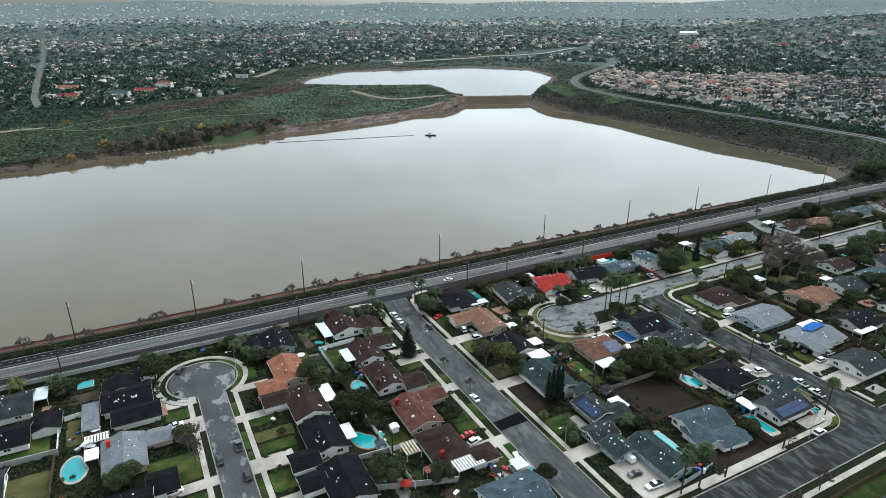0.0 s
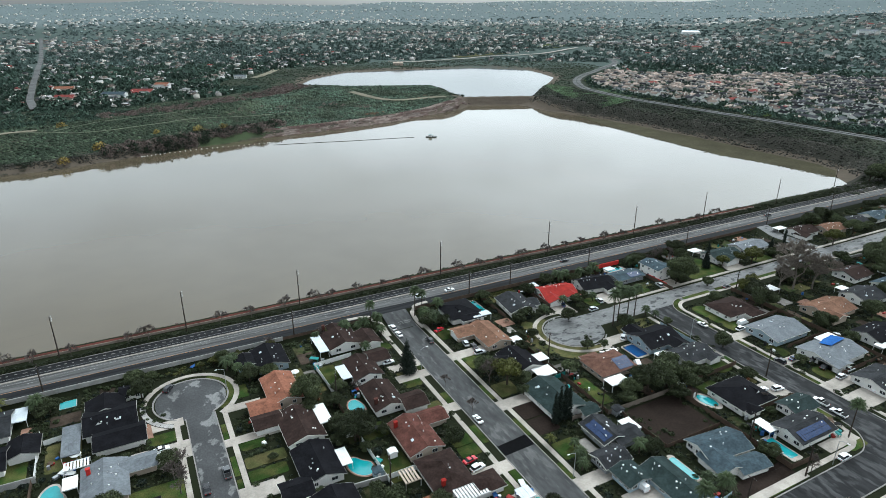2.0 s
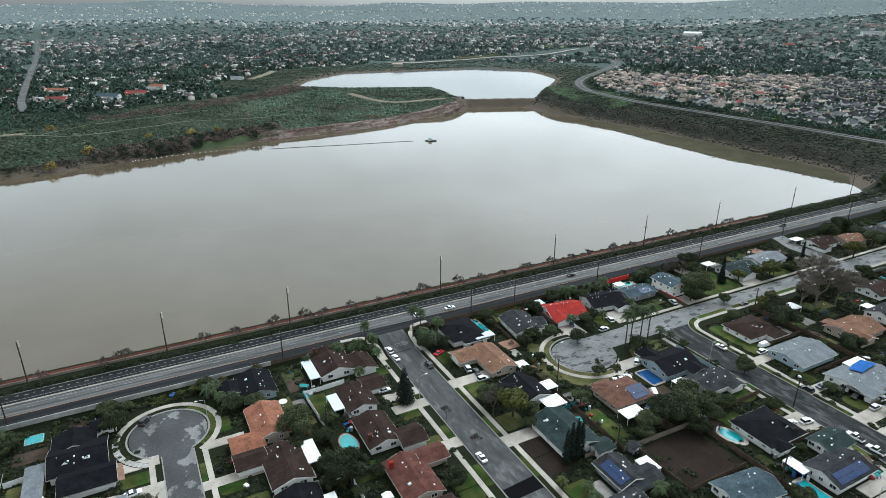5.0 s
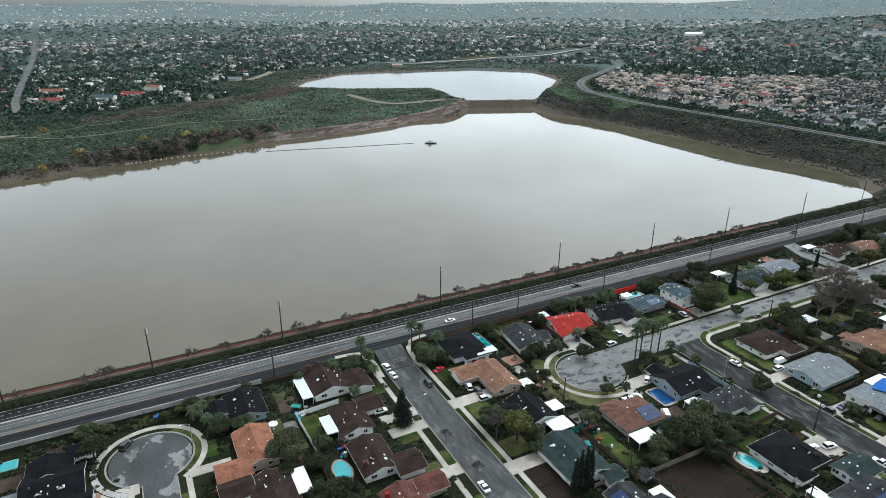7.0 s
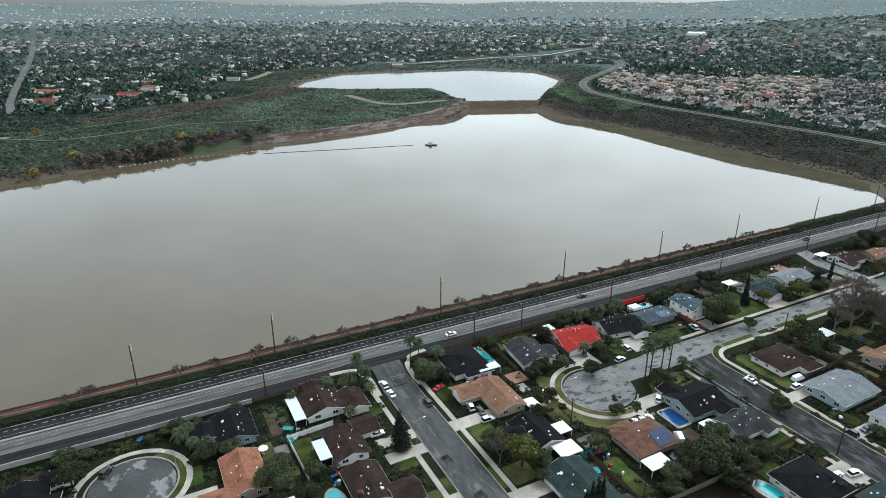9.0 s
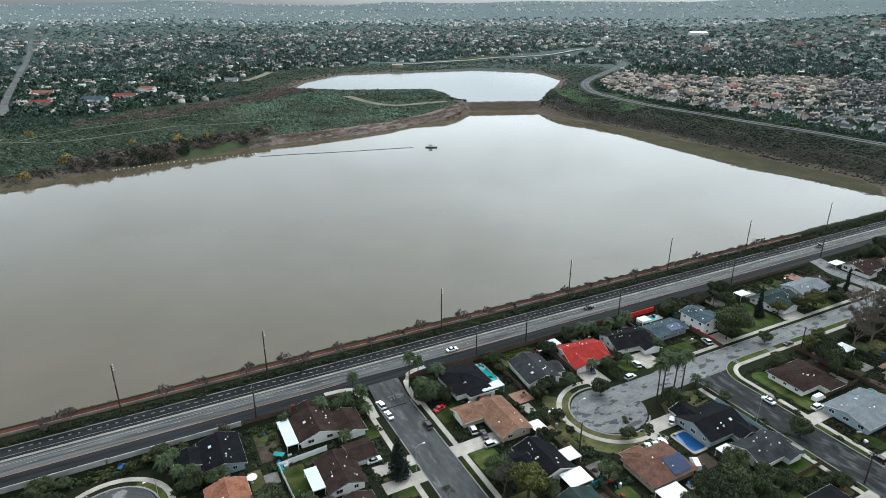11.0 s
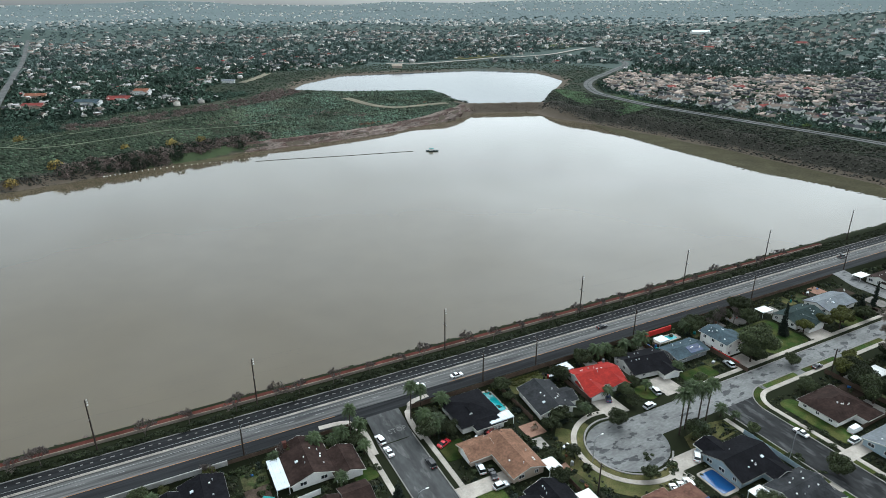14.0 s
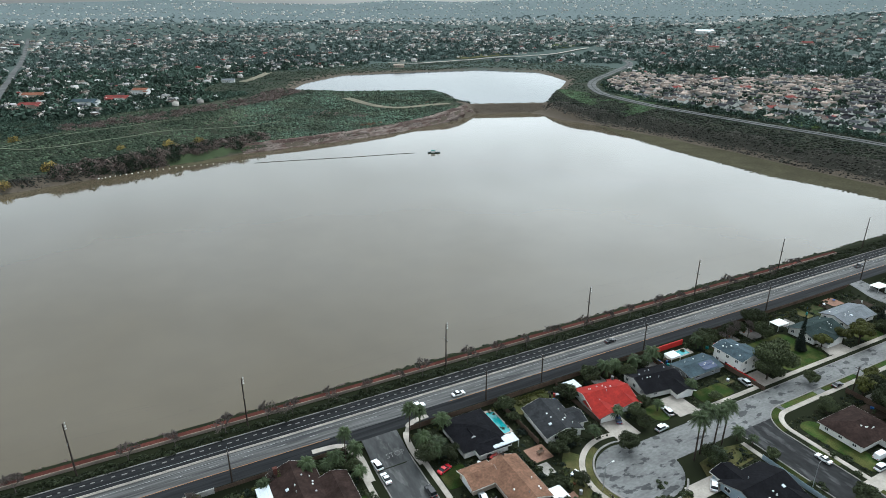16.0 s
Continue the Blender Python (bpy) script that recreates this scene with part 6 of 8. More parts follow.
# ---- shrubs and planting ----
def puff(n, size, seed, squash=0.7):
    """A leafy tuft about one metre across, as quads."""
    rng = np.random.default_rng(seed)
    vs, fs = [], []
    for k in range(n):
        d = rng.normal(size=3)
        d /= np.linalg.norm(d)
        d[2] = abs(d[2]) if rng.random() < 0.8 else d[2] * 0.3
        p = d * 0.5 * rng.uniform(0.6, 1.05)
        p[2] = p[2] * squash + 0.1
        nrm = d + rng.normal(size=3) * 0.5
        u = np.cross(nrm, rng.normal(size=3))
        u /= np.linalg.norm(u)
        v = np.cross(nrm, u)
        v /= np.linalg.norm(v)
        s = size * rng.uniform(0.6, 1.3)
        vs += [p + u * s, p + v * s * 0.7, p - u * s, p - v * s * 0.7]
        fs.append([4 * k, 4 * k + 1, 4 * k + 2, 4 * k + 3])
    return np.array(vs), np.array(fs)


rs = np.random.default_rng(5)
PUFFS = [puff(110, 0.12, 40 + k) for k in range(4)]
TUFTS = [puff(18, 0.28, 140 + k) for k in range(6)]
CROWNS = [puff(36, 0.19, 160 + k, 0.95) for k in range(6)]
places = []
for x in np.arange(-330, 345, 0.95):
    if rs.random() < 0.9:
        places.append((rs.integers(4), x, rs.uniform(-3.4, -1.0), -0.3, *(rs.uniform(1.6, 2.8, 2)), rs.uniform(1.2, 2.4), rs.uniform(0, 6)))
    if rs.random() < 0.55 and x > 150:
        places.append((rs.integers(4), x, rs.uniform(-0.6, 2.6), 0.2, *(rs.uniform(1.3, 2.2, 2)), rs.uniform(1.0, 1.8), rs.uniform(0, 6)))
merged("hedge_planting", PUFFS, places, LEAF, "dark low shrubs planted between highway and wall", "shrubs")
places = []
for x in np.arange(-330, 350, 0.8):
    east = 0.5 + 0.5 * math.tanh((x + 20) / 60)
    if rs.random() < 0.45 + 0.5 * east:
        s = rs.uniform(0.8, 1.6) * (0.8 + 0.7 * east)
        places.append((rs.integers(4), x, rs.uniform(2.9, 5.6), 0.0, s, s, s * rs.uniform(0.6, 0.95), rs.uniform(0, 6)))
merged("embankment_scrub", PUFFS, places, LEAF, "scrubby bushes along the top of the embankment", "shrubs")
places = []
for x in np.arange(-330, 350, 0.8):
    if rs.random() < 0.8:
        s = rs.uniform(0.8, 1.5)
        places.append((rs.integers(4), x, rs.uniform(3.9, 5.8), 0.0, s, s, s * 0.7, rs.uniform(0, 6)))
merged("dry_scrub", PUFFS, places, SCRUB_RUST, "dry brown brush along the embankment", "shrubs")
# garden shrubs: along fences and house fronts
places = []
for cx, y0, y1 in ((-72, -125, -25), (-98, -125, -60), (-47, -130, -30), (-17, -115, -28), (0.8, -110, -25), (28, -150, -70), (58, -155, -75), (78, -150, -75), (109, -150, -72), (-154, -100, -25), (-127, -100, -25), (150, -130, -75), (180, -120, -75), (5, -155, -110)):
    for _ in range(70):
        s = rs.uniform(0.8, 2.3)
        places.append((rs.integers(4), cx + rs.normal() * 2.2, rs.uniform(y0, y1), PLAIN, s, s, s * rs.uniform(0.6, 1.0), rs.uniform(0, 6)))
for _ in range(330):
    s = rs.uniform(1.0, 2.6)
    places.append((rs.integers(4), rs.uniform(-200, 330), rs.uniform(-27, -23.4), -2.6, s, s, s * rs.uniform(0.7, 1.2), rs.uniform(0, 6)))
places = [p for p in places if not (-40 < p[1] < -26) and not any(x0 < p[1] < x1 and y0 < p[2] < y1 for x0, x1, y0, y1 in FREE)]
merged("garden_shrubs", PUFFS, places, LEAF, "assorted green garden shrubs and hedges", "shrubs")
places = []
for _ in range(260):
    s = rs.uniform(0.7, 1.8)
    places.append((rs.integers(4), rs.choice((-113, -60, -20, 12, 60, 100, 140)) + rs.normal() * 7, -25.0 + rs.normal() * 1.0, -2.6, s, s, s * 0.8, rs.uniform(0, 6)))
places = [p for p in places if not (-40 < p[1] < -26)]
merged("garden_shrubs", PUFFS, places, LEAF_YELLOW, "yellow green garden hedges", "shrubs")

# thick growth in the back yards, wherever nothing else stands
FREE += [(-43, -24.3, -260, -20), (-119, -103, -260, -30), (57, 77, -260, -53), (-30, 200, -172, -154), (10, 330, -70, -52.5), (4, 27, -131, -112), (6, 28, -155, -149), (-125, -99, -60, -28), (9, 42, -81, -50), (186, 197, -57, -20), (-20, -7, -154, -139)]


def yard(x, y, m=0.0):
    if any(abs(x - a) < c + m and abs(y - b) < d + m for a, b, c, d in FOOT):
        return False
    return not any(x0 - m < x < x1 + m and y0 - m < y < y1 + m for x0, x1, y0, y1 in FREE)


PAVING = mat("grey_patio_concrete", (0.20, 0.185, 0.168), 0.85, 0.3, 0.15, 0.3, 2.0, objects=0.4)
EARTH = mat("damp_yard_earth", (0.045, 0.034, 0.026), 0.95, 0.35, 0.25, 0.3, 2.0, objects=0.4)
DARK_LAWN = mat("rough_yard_grass", (0.025, 0.036, 0.013), 0.95, 0.4, 0.3, 0.25, 2.0, tint=(0.050, 0.046, 0.024), objects=0.4)
YARD_KINDS = ((PAVING, "patio", "grey concrete patio in a back yard", "patio"), (EARTH, "bare_soil", "damp bare earth in a back yard", "bare soil"), (DARK_LAWN, "lawn", "rough damp grass in a back yard", "lawn"), (DECK_PINK, "patio", "brick paved patio in a back yard", "patio"), (DRY_LAWN, "lawn", "patchy yellowing grass in a back yard", "lawn"))
patches = []
for _ in range(9000):
    x, y = rs.uniform(-178, 300), rs.uniform(-152, -25)
    w, d = rs.uniform(1.6, 4.2), rs.uniform(1.6, 4.6)
    if all(yard(x + a * w, y + b * d) for a in (-1, 0, 1) for b in (-1, 0, 1)) and len(patches) < 270:
        FREE.append((x - w, x + w, y - d, y + d))
        patches.append((x, y))
        m, name, label, cat = YARD_KINDS[int(rs.choice(5, p=(0.3, 0.2, 0.32, 0.08, 0.1)))]
        flat(name, rounded(x - w, x + w, y - d, y + d, 0.3, 2), 0.07, m, label, cat)
places = []
for _ in range(17000):
    x, y = rs.uniform(-180, 310), rs.uniform(-153, -24)
    s = rs.uniform(0.6, 1.7) if rs.random() < 0.8 else rs.uniform(1.7, 3.2)
    if yard(x, y, 0.3 * s):
        places.append((rs.integers(4), x, y, PLAIN - 0.1, s, s, s * rs.uniform(0.6, 1.1), rs.uniform(0, 6)))
SPRIGS = [puff(20, 0.24, 180 + k, 0.85) for k in range(5)]
small = []
for _ in range(42000):
    x, y = rs.uniform(-180, 310), rs.uniform(-153, -24)
    k = rs.uniform(0.35, 1.1)
    if yard(x, y, 0.1):
        small.append((rs.integers(5), x, y, PLAIN - 0.05, k, k, k * rs.uniform(0.7, 1.4), rs.uniform(0, 6)))
merged("yard_plants", SPRIGS, small[::3], LEAF_DARK, "small dark plants in the yards", "plants")
merged("yard_plants", SPRIGS, small[1::3], LEAF_OLIVE, "small olive plants in the yards", "plants")
merged("yard_plants", SPRIGS, small[2::3], LEAF, "small green plants in the yards", "plants")
merged("yard_shrubs", PUFFS, places[::2], LEAF, "dense dark green shrubs in the back yards", "shrubs")
merged("yard_shrubs", PUFFS, places[1::4], LEAF_DARK, "dark evergreen shrubs in the back yards", "shrubs")
merged("yard_shrubs", PUFFS, places[3::4], LEAF_OLIVE, "olive green shrubs in the back yards", "shrubs")
extra = {"a": [], "b": []}
while len(extra["a"]) < 55 or len(extra["b"]) < 75:
    x, y = rs.uniform(-175, 300), rs.uniform(-150, -26)
    if yard(x, y, 1.6):
        k = "a" if len(extra["a"]) < 55 else "b"
        extra[k].append((x, y, rs.uniform(0.45, 0.9)))
for k, src in (("a", oak), ("b", oak2)):
    for x, y, s in extra[k]:
        m = pose(x, y, PLAIN, 0, 0, x * 50 % 360) @ Matrix.Scale(s, 4)
        copy_thing(src, m).matrix_basis = m

# ---- scrub on the far shores ----


def scatter(n, x0, x1, y0, y1, keep, seed):
    g = np.random.default_rng(seed)
    x, y = g.uniform(x0, x1, n), g.uniform(y0, y1, n)
    ok = keep(x, y)
    x, y = x[ok], y[ok]
    return x, y, land(x, y)


def off_water(x, y, a=6, b=12):
    return (edge_distance(x, y, LAKE_EDGE) > a) & (edge_distance(x, y, UPPER_EDGE) > b)


def left_shore(x, y):
    return off_water(x, y, 12) & (edge_distance(x, y, LAKE_EDGE) < 230) & (y > 250) & (x < 330) & (edge_distance(x, y, DAM, False) > 22) & (y < 760)


def put_lumps(xyz, size, stretch, seed, base):
    g = np.random.default_rng(seed)
    out = []
    for x, y, z in zip(*xyz):
        s = size * g.uniform(0.5, 1.5)
        out.append((g.integers(len(base)), x, y, z - 0.2 * s * stretch, s * g.uniform(0.8, 1.3), s * g.uniform(0.8, 1.3), s * stretch * g.uniform(0.7, 1.3), g.uniform(0, 6)))
    return out


def dome(seed, n=6, tall=0.5):
    """A low rounded bush about one metre across, uneven, as triangles."""
    rng = np.random.default_rng(seed)
    vs = []
    for z, r in ((-0.1, 0.5), (tall * 0.62, 0.42)):
        for k in range(n):
            a = math.tau * (k + 0.5 * (z > 0)) / n
            q = r * rng.uniform(0.72, 1.2)
            vs.append((q * math.cos(a), q * math.sin(a), z * rng.uniform(0.8, 1.2)))
    vs.append((rng.uniform(-0.1, 0.1), rng.uniform(-0.1, 0.1), tall))
    fs = []
    for k in range(n):
        j = (k + 1) % n
        fs += [(k, j, n + k), (j, n + j, n + k), (n + k, n + j, 2 * n)]
    return np.array(vs), np.array(fs)


DOMES = [dome(200 + k) for k in range(6)]
SPRAYS = [puff(120, 0.075, 220 + k, 1.0) for k in range(5)]
TRACKS = [[(-240, 478), (-215, 468), (-177, 453), (-158, 438), (-139, 443), (-110, 451), (-77, 465), (-43, 477), (5, 472), (60, 480)], [(-175, 455), (-155, 474), (-123, 497), (-91, 509), (-56, 525), (-19, 531)]]
TAN_TRACK = [(168, 590), (173, 566), (181, 544), (189, 520), (200, 502), (222, 494), (262, 492)]


def clear_of_tracks(x, y):
    return (edge_distance(x, y, TRACKS[0], False) > 2.6) & (edge_distance(x, y, TRACKS[1], False) > 2.0) & (edge_distance(x, y, TAN_TRACK, False) > 6.5)


def field(x, y):
    return left_shore(x, y) & clear_of_tracks(x, y) & ~((x < -80) & (edge_distance(x, y, LAKE_EDGE) < 13))


SCRUB_DARK = mat("dark_low_scrub", (0.024, 0.033, 0.021), 0.95, 0.35, 0.2, 0.02, 0.3, islands=0.5, spec=0.1)
SCRUB_GREEN = mat("mid_green_scrub", (0.038, 0.055, 0.035), 0.95, 0.45, 0.2, 0.015, 0.3, islands=0.6, tint=(0.050, 0.062, 0.038), spec=0.1)
merged("far_scrub", DOMES, put_lumps(scatter(26000, 20, 330, 380, 760, field, 2), 2.2, 1.1, 3, DOMES), SCRUB, "grey green scrub on the far shore", "scrub")
merged("far_scrub", DOMES, put_lumps(scatter(36000, -420, 60, 260, 700, field, 102), 2.1, 1.1, 103, DOMES), SCRUB_GREEN, "mid green scrub on the far shore", "scrub")


def dark_patches(x, y):
    return field(x, y) & (waves(x + 40, y, 26) + 0.5 * waves(x, y, 11) + 0.5 * step(20, -160, x) > 0.2)


merged("far_scrub", DOMES, put_lumps(scatter(34000, -420, 330, 260, 760, dark_patches, 22), 2.8, 1.2, 23, DOMES), SCRUB_DARK, "dark clumps of scrub on the far shore", "scrub")
FIELD = mat("bare_tan_field", (0.16, 0.145, 0.108), 0.95, 0.25, 0.2, 0.03, 0.4)
TRACK = mat("grassy_track", (0.105, 0.118, 0.082), 0.95, 0.25, 0.2, 0.03, 0.4)
GRASS = mat("lakeside_grass", (0.050, 0.078, 0.040), 0.95, 0.4, 0.25, 0.05, 0.8, tint=(0.038, 0.050, 0.028), islands=0.4)
for line, wide in zip(TRACKS, (2.8, 1.8)):
    ribbon("path", eased(line), wide, 0.55, TRACK, "pale grassy track through the scrub", "path", every=6)
ribbon("path", eased(TAN_TRACK), 11, 0.5, FIELD, "bare tan ground on the peninsula", "path", every=6)
ribbon("path", [(84, 816), (110, 860), (151, 942)], 12, 0.8, FIELD, "bare tan slope beside the town", "path", every=6)
ribbon("road", [(-262, 452), (-226, 464), (-207, 468), (-188, 464)], 9, 0.9, FIELD, "pale paved parking strip among trees", "path", every=6)


def rust_belt(x, y):
    return edge_distance(x, y, [(-128, 366), (-95, 371), (-67, 384), (-45, 392), (-8, 406), (18, 414)], False) < 12 + 5 * waves(x, y, 7)


merged("far_thicket", SPRAYS, put_lumps(scatter(2600, -150, 40, 340, 440, rust_belt, 4), 6.4, 1.05, 5, SPRAYS), SCRUB_RUST, "rusty leafless thickets along the far shore", "scrub")
merged("far_thicket", SPRAYS, put_lumps(scatter(1300, -150, 40, 340, 440, rust_belt, 6), 7.2, 1.1, 7, SPRAYS), SCRUB_DARK, "dark green thickets along the far shore", "scrub")
for x, y, k in ((-136, 368, 1.15), (-51, 414, 1.0), (-26, 422, 0.9), (-169, 478, 0.9), (-88, 416, 0.7), (-163, 341, 0.9), (-45, 404, 0.7)):
    merged("golden_bush", [puff(260, 0.055, int(x * 7 + y) % 97, 0.95)], [(0, x, y, land1(x, y) - 0.6, 12 * k, 11 * k, 11.5 * k, 1.0)], SCRUB_GOLD, "golden autumn tree among grey scrub", "tree", "thing")
BRONZE = mat("bronze_dry_leaves", (0.15, 0.085, 0.055), 0.95, 0.3, 0.2, 0.02, 0.3, islands=0.5, spec=0.1)
for x, y, k in ((137, 431, 1.0), (144, 434, 0.8), (131, 433, 0.7), (152, 437, 0.7), (228, 500, 0.6), (240, 508, 0.7)):
    merged("bronze_bush", [puff(200, 0.06, int(x * 3 + y) % 89, 0.9)], [(0, x, y, land1(x, y) - 0.5, 8 * k, 7 * k, 5.5 * k, 0.4)], BRONZE, "bronze brown bush above the cut bank", "bush", "thing")


def water_edge(x, y):
    d = edge_distance(x, y, LAKE_EDGE)
    return (y > 250) & (((x < -150) & (d > 3) & (d < 16)) | ((x < 10) & (x > -80) & (d > 12) & (d < 15)))


merged("far_thicket", SPRAYS, put_lumps(scatter(1900, -420, 30, 260, 400, water_edge, 36), 4.2, 0.7, 37, SPRAYS), SCRUB_DARK, "dark reeds and scrub at the water's edge", "scrub")


def dry_clumps(x, y):
    return field(x, y) & (edge_distance(x, y, [(-20, 500), (60, 505), (120, 500), (150, 480)], False) < 16) & (waves(x, y, 9) > 0.15)


merged("far_thicket", SPRAYS, put_lumps(scatter(700, -40, 190, 470, 540, dry_clumps, 38), 4.0, 0.8, 39, SPRAYS), SCRUB_RUST, "brown leafless clumps in the green scrub", "scrub")


def peninsula(x, y):
    return (edge_distance(x, y, [(205, 545), (235, 526), (292, 512)], False) < 10) & off_water(x, y, 6, 3)


merged("far_thicket", SPRAYS, put_lumps(scatter(700, 180, 310, 480, 570, peninsula, 48), 4.2, 0.8, 49, SPRAYS), SCRUB_DARK, "dark hedge of bushes along the peninsula", "scrub")

# the cut bank: worn ledges that step up from the water
LEDGE = mat("pale_and_reddish_bank_rock", (0.165, 0.135, 0.118), 0.95, 0.35, 0.35, 0.12, 1.0, tint=(0.085, 0.058, 0.050), crisp=0.06, stretch=(0.25, 0.25, 2.2), bump=0.4)
shore = eased(SHORE_LEFT[8:], 3)
fine = []
for (ax, ay), (bx, by) in zip(shore, shore[1:]):
    n = max(1, int(math.hypot(bx - ax, by - ay) / 2.0))
    fine += [(ax + (bx - ax) * k / n, ay + (by - ay) * k / n) for k in range(n)]
rows, OUT = [], np.arange(-1.0, 15.1, 0.7)
for i, (x, y) in enumerate(fine):
    (ax, ay), (bx, by) = fine[max(i - 6, 0)], fine[min(i + 6, len(fine) - 1)]
    length = math.hypot(bx - ax, by - ay)
    nx0, ny0 = -(by - ay) / length, (bx - ax) / length
    px, py = x + nx0 * OUT, y + ny0 * OUT
    wob = 1.1 * math.sin(x * 0.23) + 0.7 * math.sin(x * 0.61 + 1.0)
    level = np.clip((OUT + wob) / 13.5, 0, 1) * 5
    level = level * min(1.0, 0.25 + i / 14)
    stair = np.floor(level) + step(0.0, 0.35, level - np.floor(level))
    top = -7.5 + 1.32 * stair + 0.25 * np.sin(px * 1.9 + OUT) * np.sin(py * 1.3)
    rows.append(np.stack((px, py, np.where(OUT > 13.5, land(px, py) - 0.4, np.maximum(top, land(px, py) + 0.12)))).T)
rows = np.array(rows)
cnt, wide = rows.shape[:2]
idx = np.arange(cnt * wide).reshape(cnt, wide)
quads = np.stack((idx[:-1, :-1], idx[1:, :-1], idx[1:, 1:], idx[:-1, 1:]), -1).reshape(-1, 4)
me = bpy.data.meshes.new("cut_bank")
me.from_pydata(rows.reshape(-1, 3).tolist(), [], quads[:, ::-1].tolist())
me.materials.append(LEDGE)
CUT = eased(SHORE_LEFT[8:], 2)


def on_ledges(x, y):
    d = edge_distance(x, y, CUT, False)
    return (edge_distance(x, y, LAKE_EDGE) > 0.5) & (d < 13.0) & (np.sin(d * 2.33) > -0.2)


lx, ly, lz = scatter(15000, 4, 292, 380, 500, on_ledges, 63)
lz = np.maximum(lz, -7.5 + 6.4 * np.clip(edge_distance(lx, ly, CUT, False) / 13.5, 0, 1))
merged("ledge_stones", DOMES, put_lumps((lx, ly, lz), 1.3, 0.9, 64, DOMES), mat("broken_bank_stones", (0.15, 0.122, 0.105), 0.95, 0.3, 0.2, 0.05, 0.6, islands=0.55, tint=(0.072, 0.050, 0.044), spec=0.05), "broken stones on the ledges of the cut bank", "rocks")
tagged(new("cut_bank", me), "pale and reddish rock ledges of the cut bank above the lake", "bank", "", "structure")


def right_bank(x, y):
    d = edge_distance(x, y, LAKE_EDGE)
    return (x > 300) & (d > 3) & (edge_distance(x, y, CLIFF_ROAD, False) > 9) & (x < 470) & (y < 600) & off_water(x, y, 3, 6) & (edge_distance(x, y, DAM, False) > 8) & ~((edge_distance(x, y, DAM, False) < 24) & (x < 366))


def high_bank(x, y):
    return right_bank(x, y) & ~grassy_top(x, y) & (edge_distance(x, y, LAKE_EDGE) + 9 * waves(x, y, 14) > 24)


def low_bank(x, y):
    return right_bank(x, y) & (edge_distance(x, y, LAKE_EDGE) + 9 * waves(x, y, 14) < 27)


def grassy_top(x, y):
    return right_bank(x, y) & (y > 330) & (edge_distance(x, y, CLIFF_ROAD, False) < 48) & (waves(x, y, 21) > -0.25)


BANK_DARK = mat("dark_bank_scrub", (0.019, 0.023, 0.016), 0.95, 0.4, 0.2, 0.03, 0.3, islands=0.6, tint=(0.030, 0.034, 0.023), spec=0.1)
BANK_GREY = mat("grey_brown_bank_brush", (0.046, 0.043, 0.036), 0.95, 0.35, 0.2, 0.05, 0.4, islands=0.6, tint=(0.026, 0.027, 0.021), spec=0.1)
merged("bank_scrub", DOMES, put_lumps(scatter(30000, 300, 480, -10, 600, high_bank, 8), 2.6, 1.1, 9, DOMES), BANK_DARK, "dark scrub on the steep bank below the road", "scrub")
merged("bank_scrub", SPRAYS, put_lumps(scatter(1700, 300, 480, -10, 600, high_bank, 58), 3.4, 0.8, 59, SPRAYS), BANK_DARK, "dark bushes on the steep bank below the road", "scrub")
merged("bank_brush", DOMES, put_lumps(scatter(36000, 300, 480, -10, 600, low_bank, 18), 1.7, 0.9, 19, DOMES), BANK_GREY, "grey brown brush and stones low on the bank", "scrub")
merged("bank_grass", DOMES, put_lumps(scatter(24000, 340, 560, 320, 620, grassy_top, 28), 2.9, 0.7, 29, DOMES), GRASS, "green grass tussocks at the top of the bank", "grass")


def shingle(x, y):
    d = edge_distance(x, y, LAKE_EDGE)
    return (d > 0.5) & (d < 9) & (y > 40) & ((x < -75) | (x > 330))


merged("shore_rocks", DOMES, put_lumps(scatter(26000, -300, 420, 40, 480, shingle, 10), 1.2, 0.8, 11, DOMES), ROCK, "pale rocks and mud clods along the waterline", "rocks")


# olive sheet and tufts added on the water to widen the bank's reflection
EAST_REFLECTION = [(362, 345), (353, 300), (344, 240), (343, 180), (341, 130), (350, 98), (355, 60), (356, 30), (392, 30), (392, 345)]


def shallows(x, y):
    d = edge_distance(x, y, LAKE_EDGE)
    return (d < 1.5) & (np.abs(edge_distance(x, y, EAST_REFLECTION) + 1.2 * waves(x, y, 5)) < 3.0) & (y > 40) & (x < 372)


BANK_REFLECTION = mat("olive_reflection_colour", (0.040, 0.036, 0.019), 0.9, 0.25, 0.25, 0.05, 0.6, islands=0.25, spec=0.06)
bm = bmesh.new()
slab(bm, eased([*EAST_REFLECTION, EAST_REFLECTION[0]], 2)[:-1], WATERZ - 0.2, WATERZ + 0.03)
thing("shallows", bm, BANK_REFLECTION, "olive brown sheet that widens the steep bank's reflection", "shallows", "", "structure")
fx, fy, fz = scatter(15000, 335, 395, 40, 350, shallows, 65)
merged("flooded_grass", DOMES, put_lumps((fx, fy, np.full(fx.shape, WATERZ - 0.06)), 1.8, 0.2, 66, DOMES), BANK_REFLECTION, "olive brown tufts along the edge of the painted reflection", "grass")


def mud_flat(x, y):
    d = edge_distance(x, y, LAKE_EDGE)
    return (d > 1) & (d < 16) & (y > 280)


merged("beach_debris", DOMES, put_lumps(scatter(15000, -260, -78, 300, 385, mud_flat, 67), 1.3, 0.7, 68, DOMES), BANK_GREY, "grey brown stones and drift on the mud flat", "rocks")


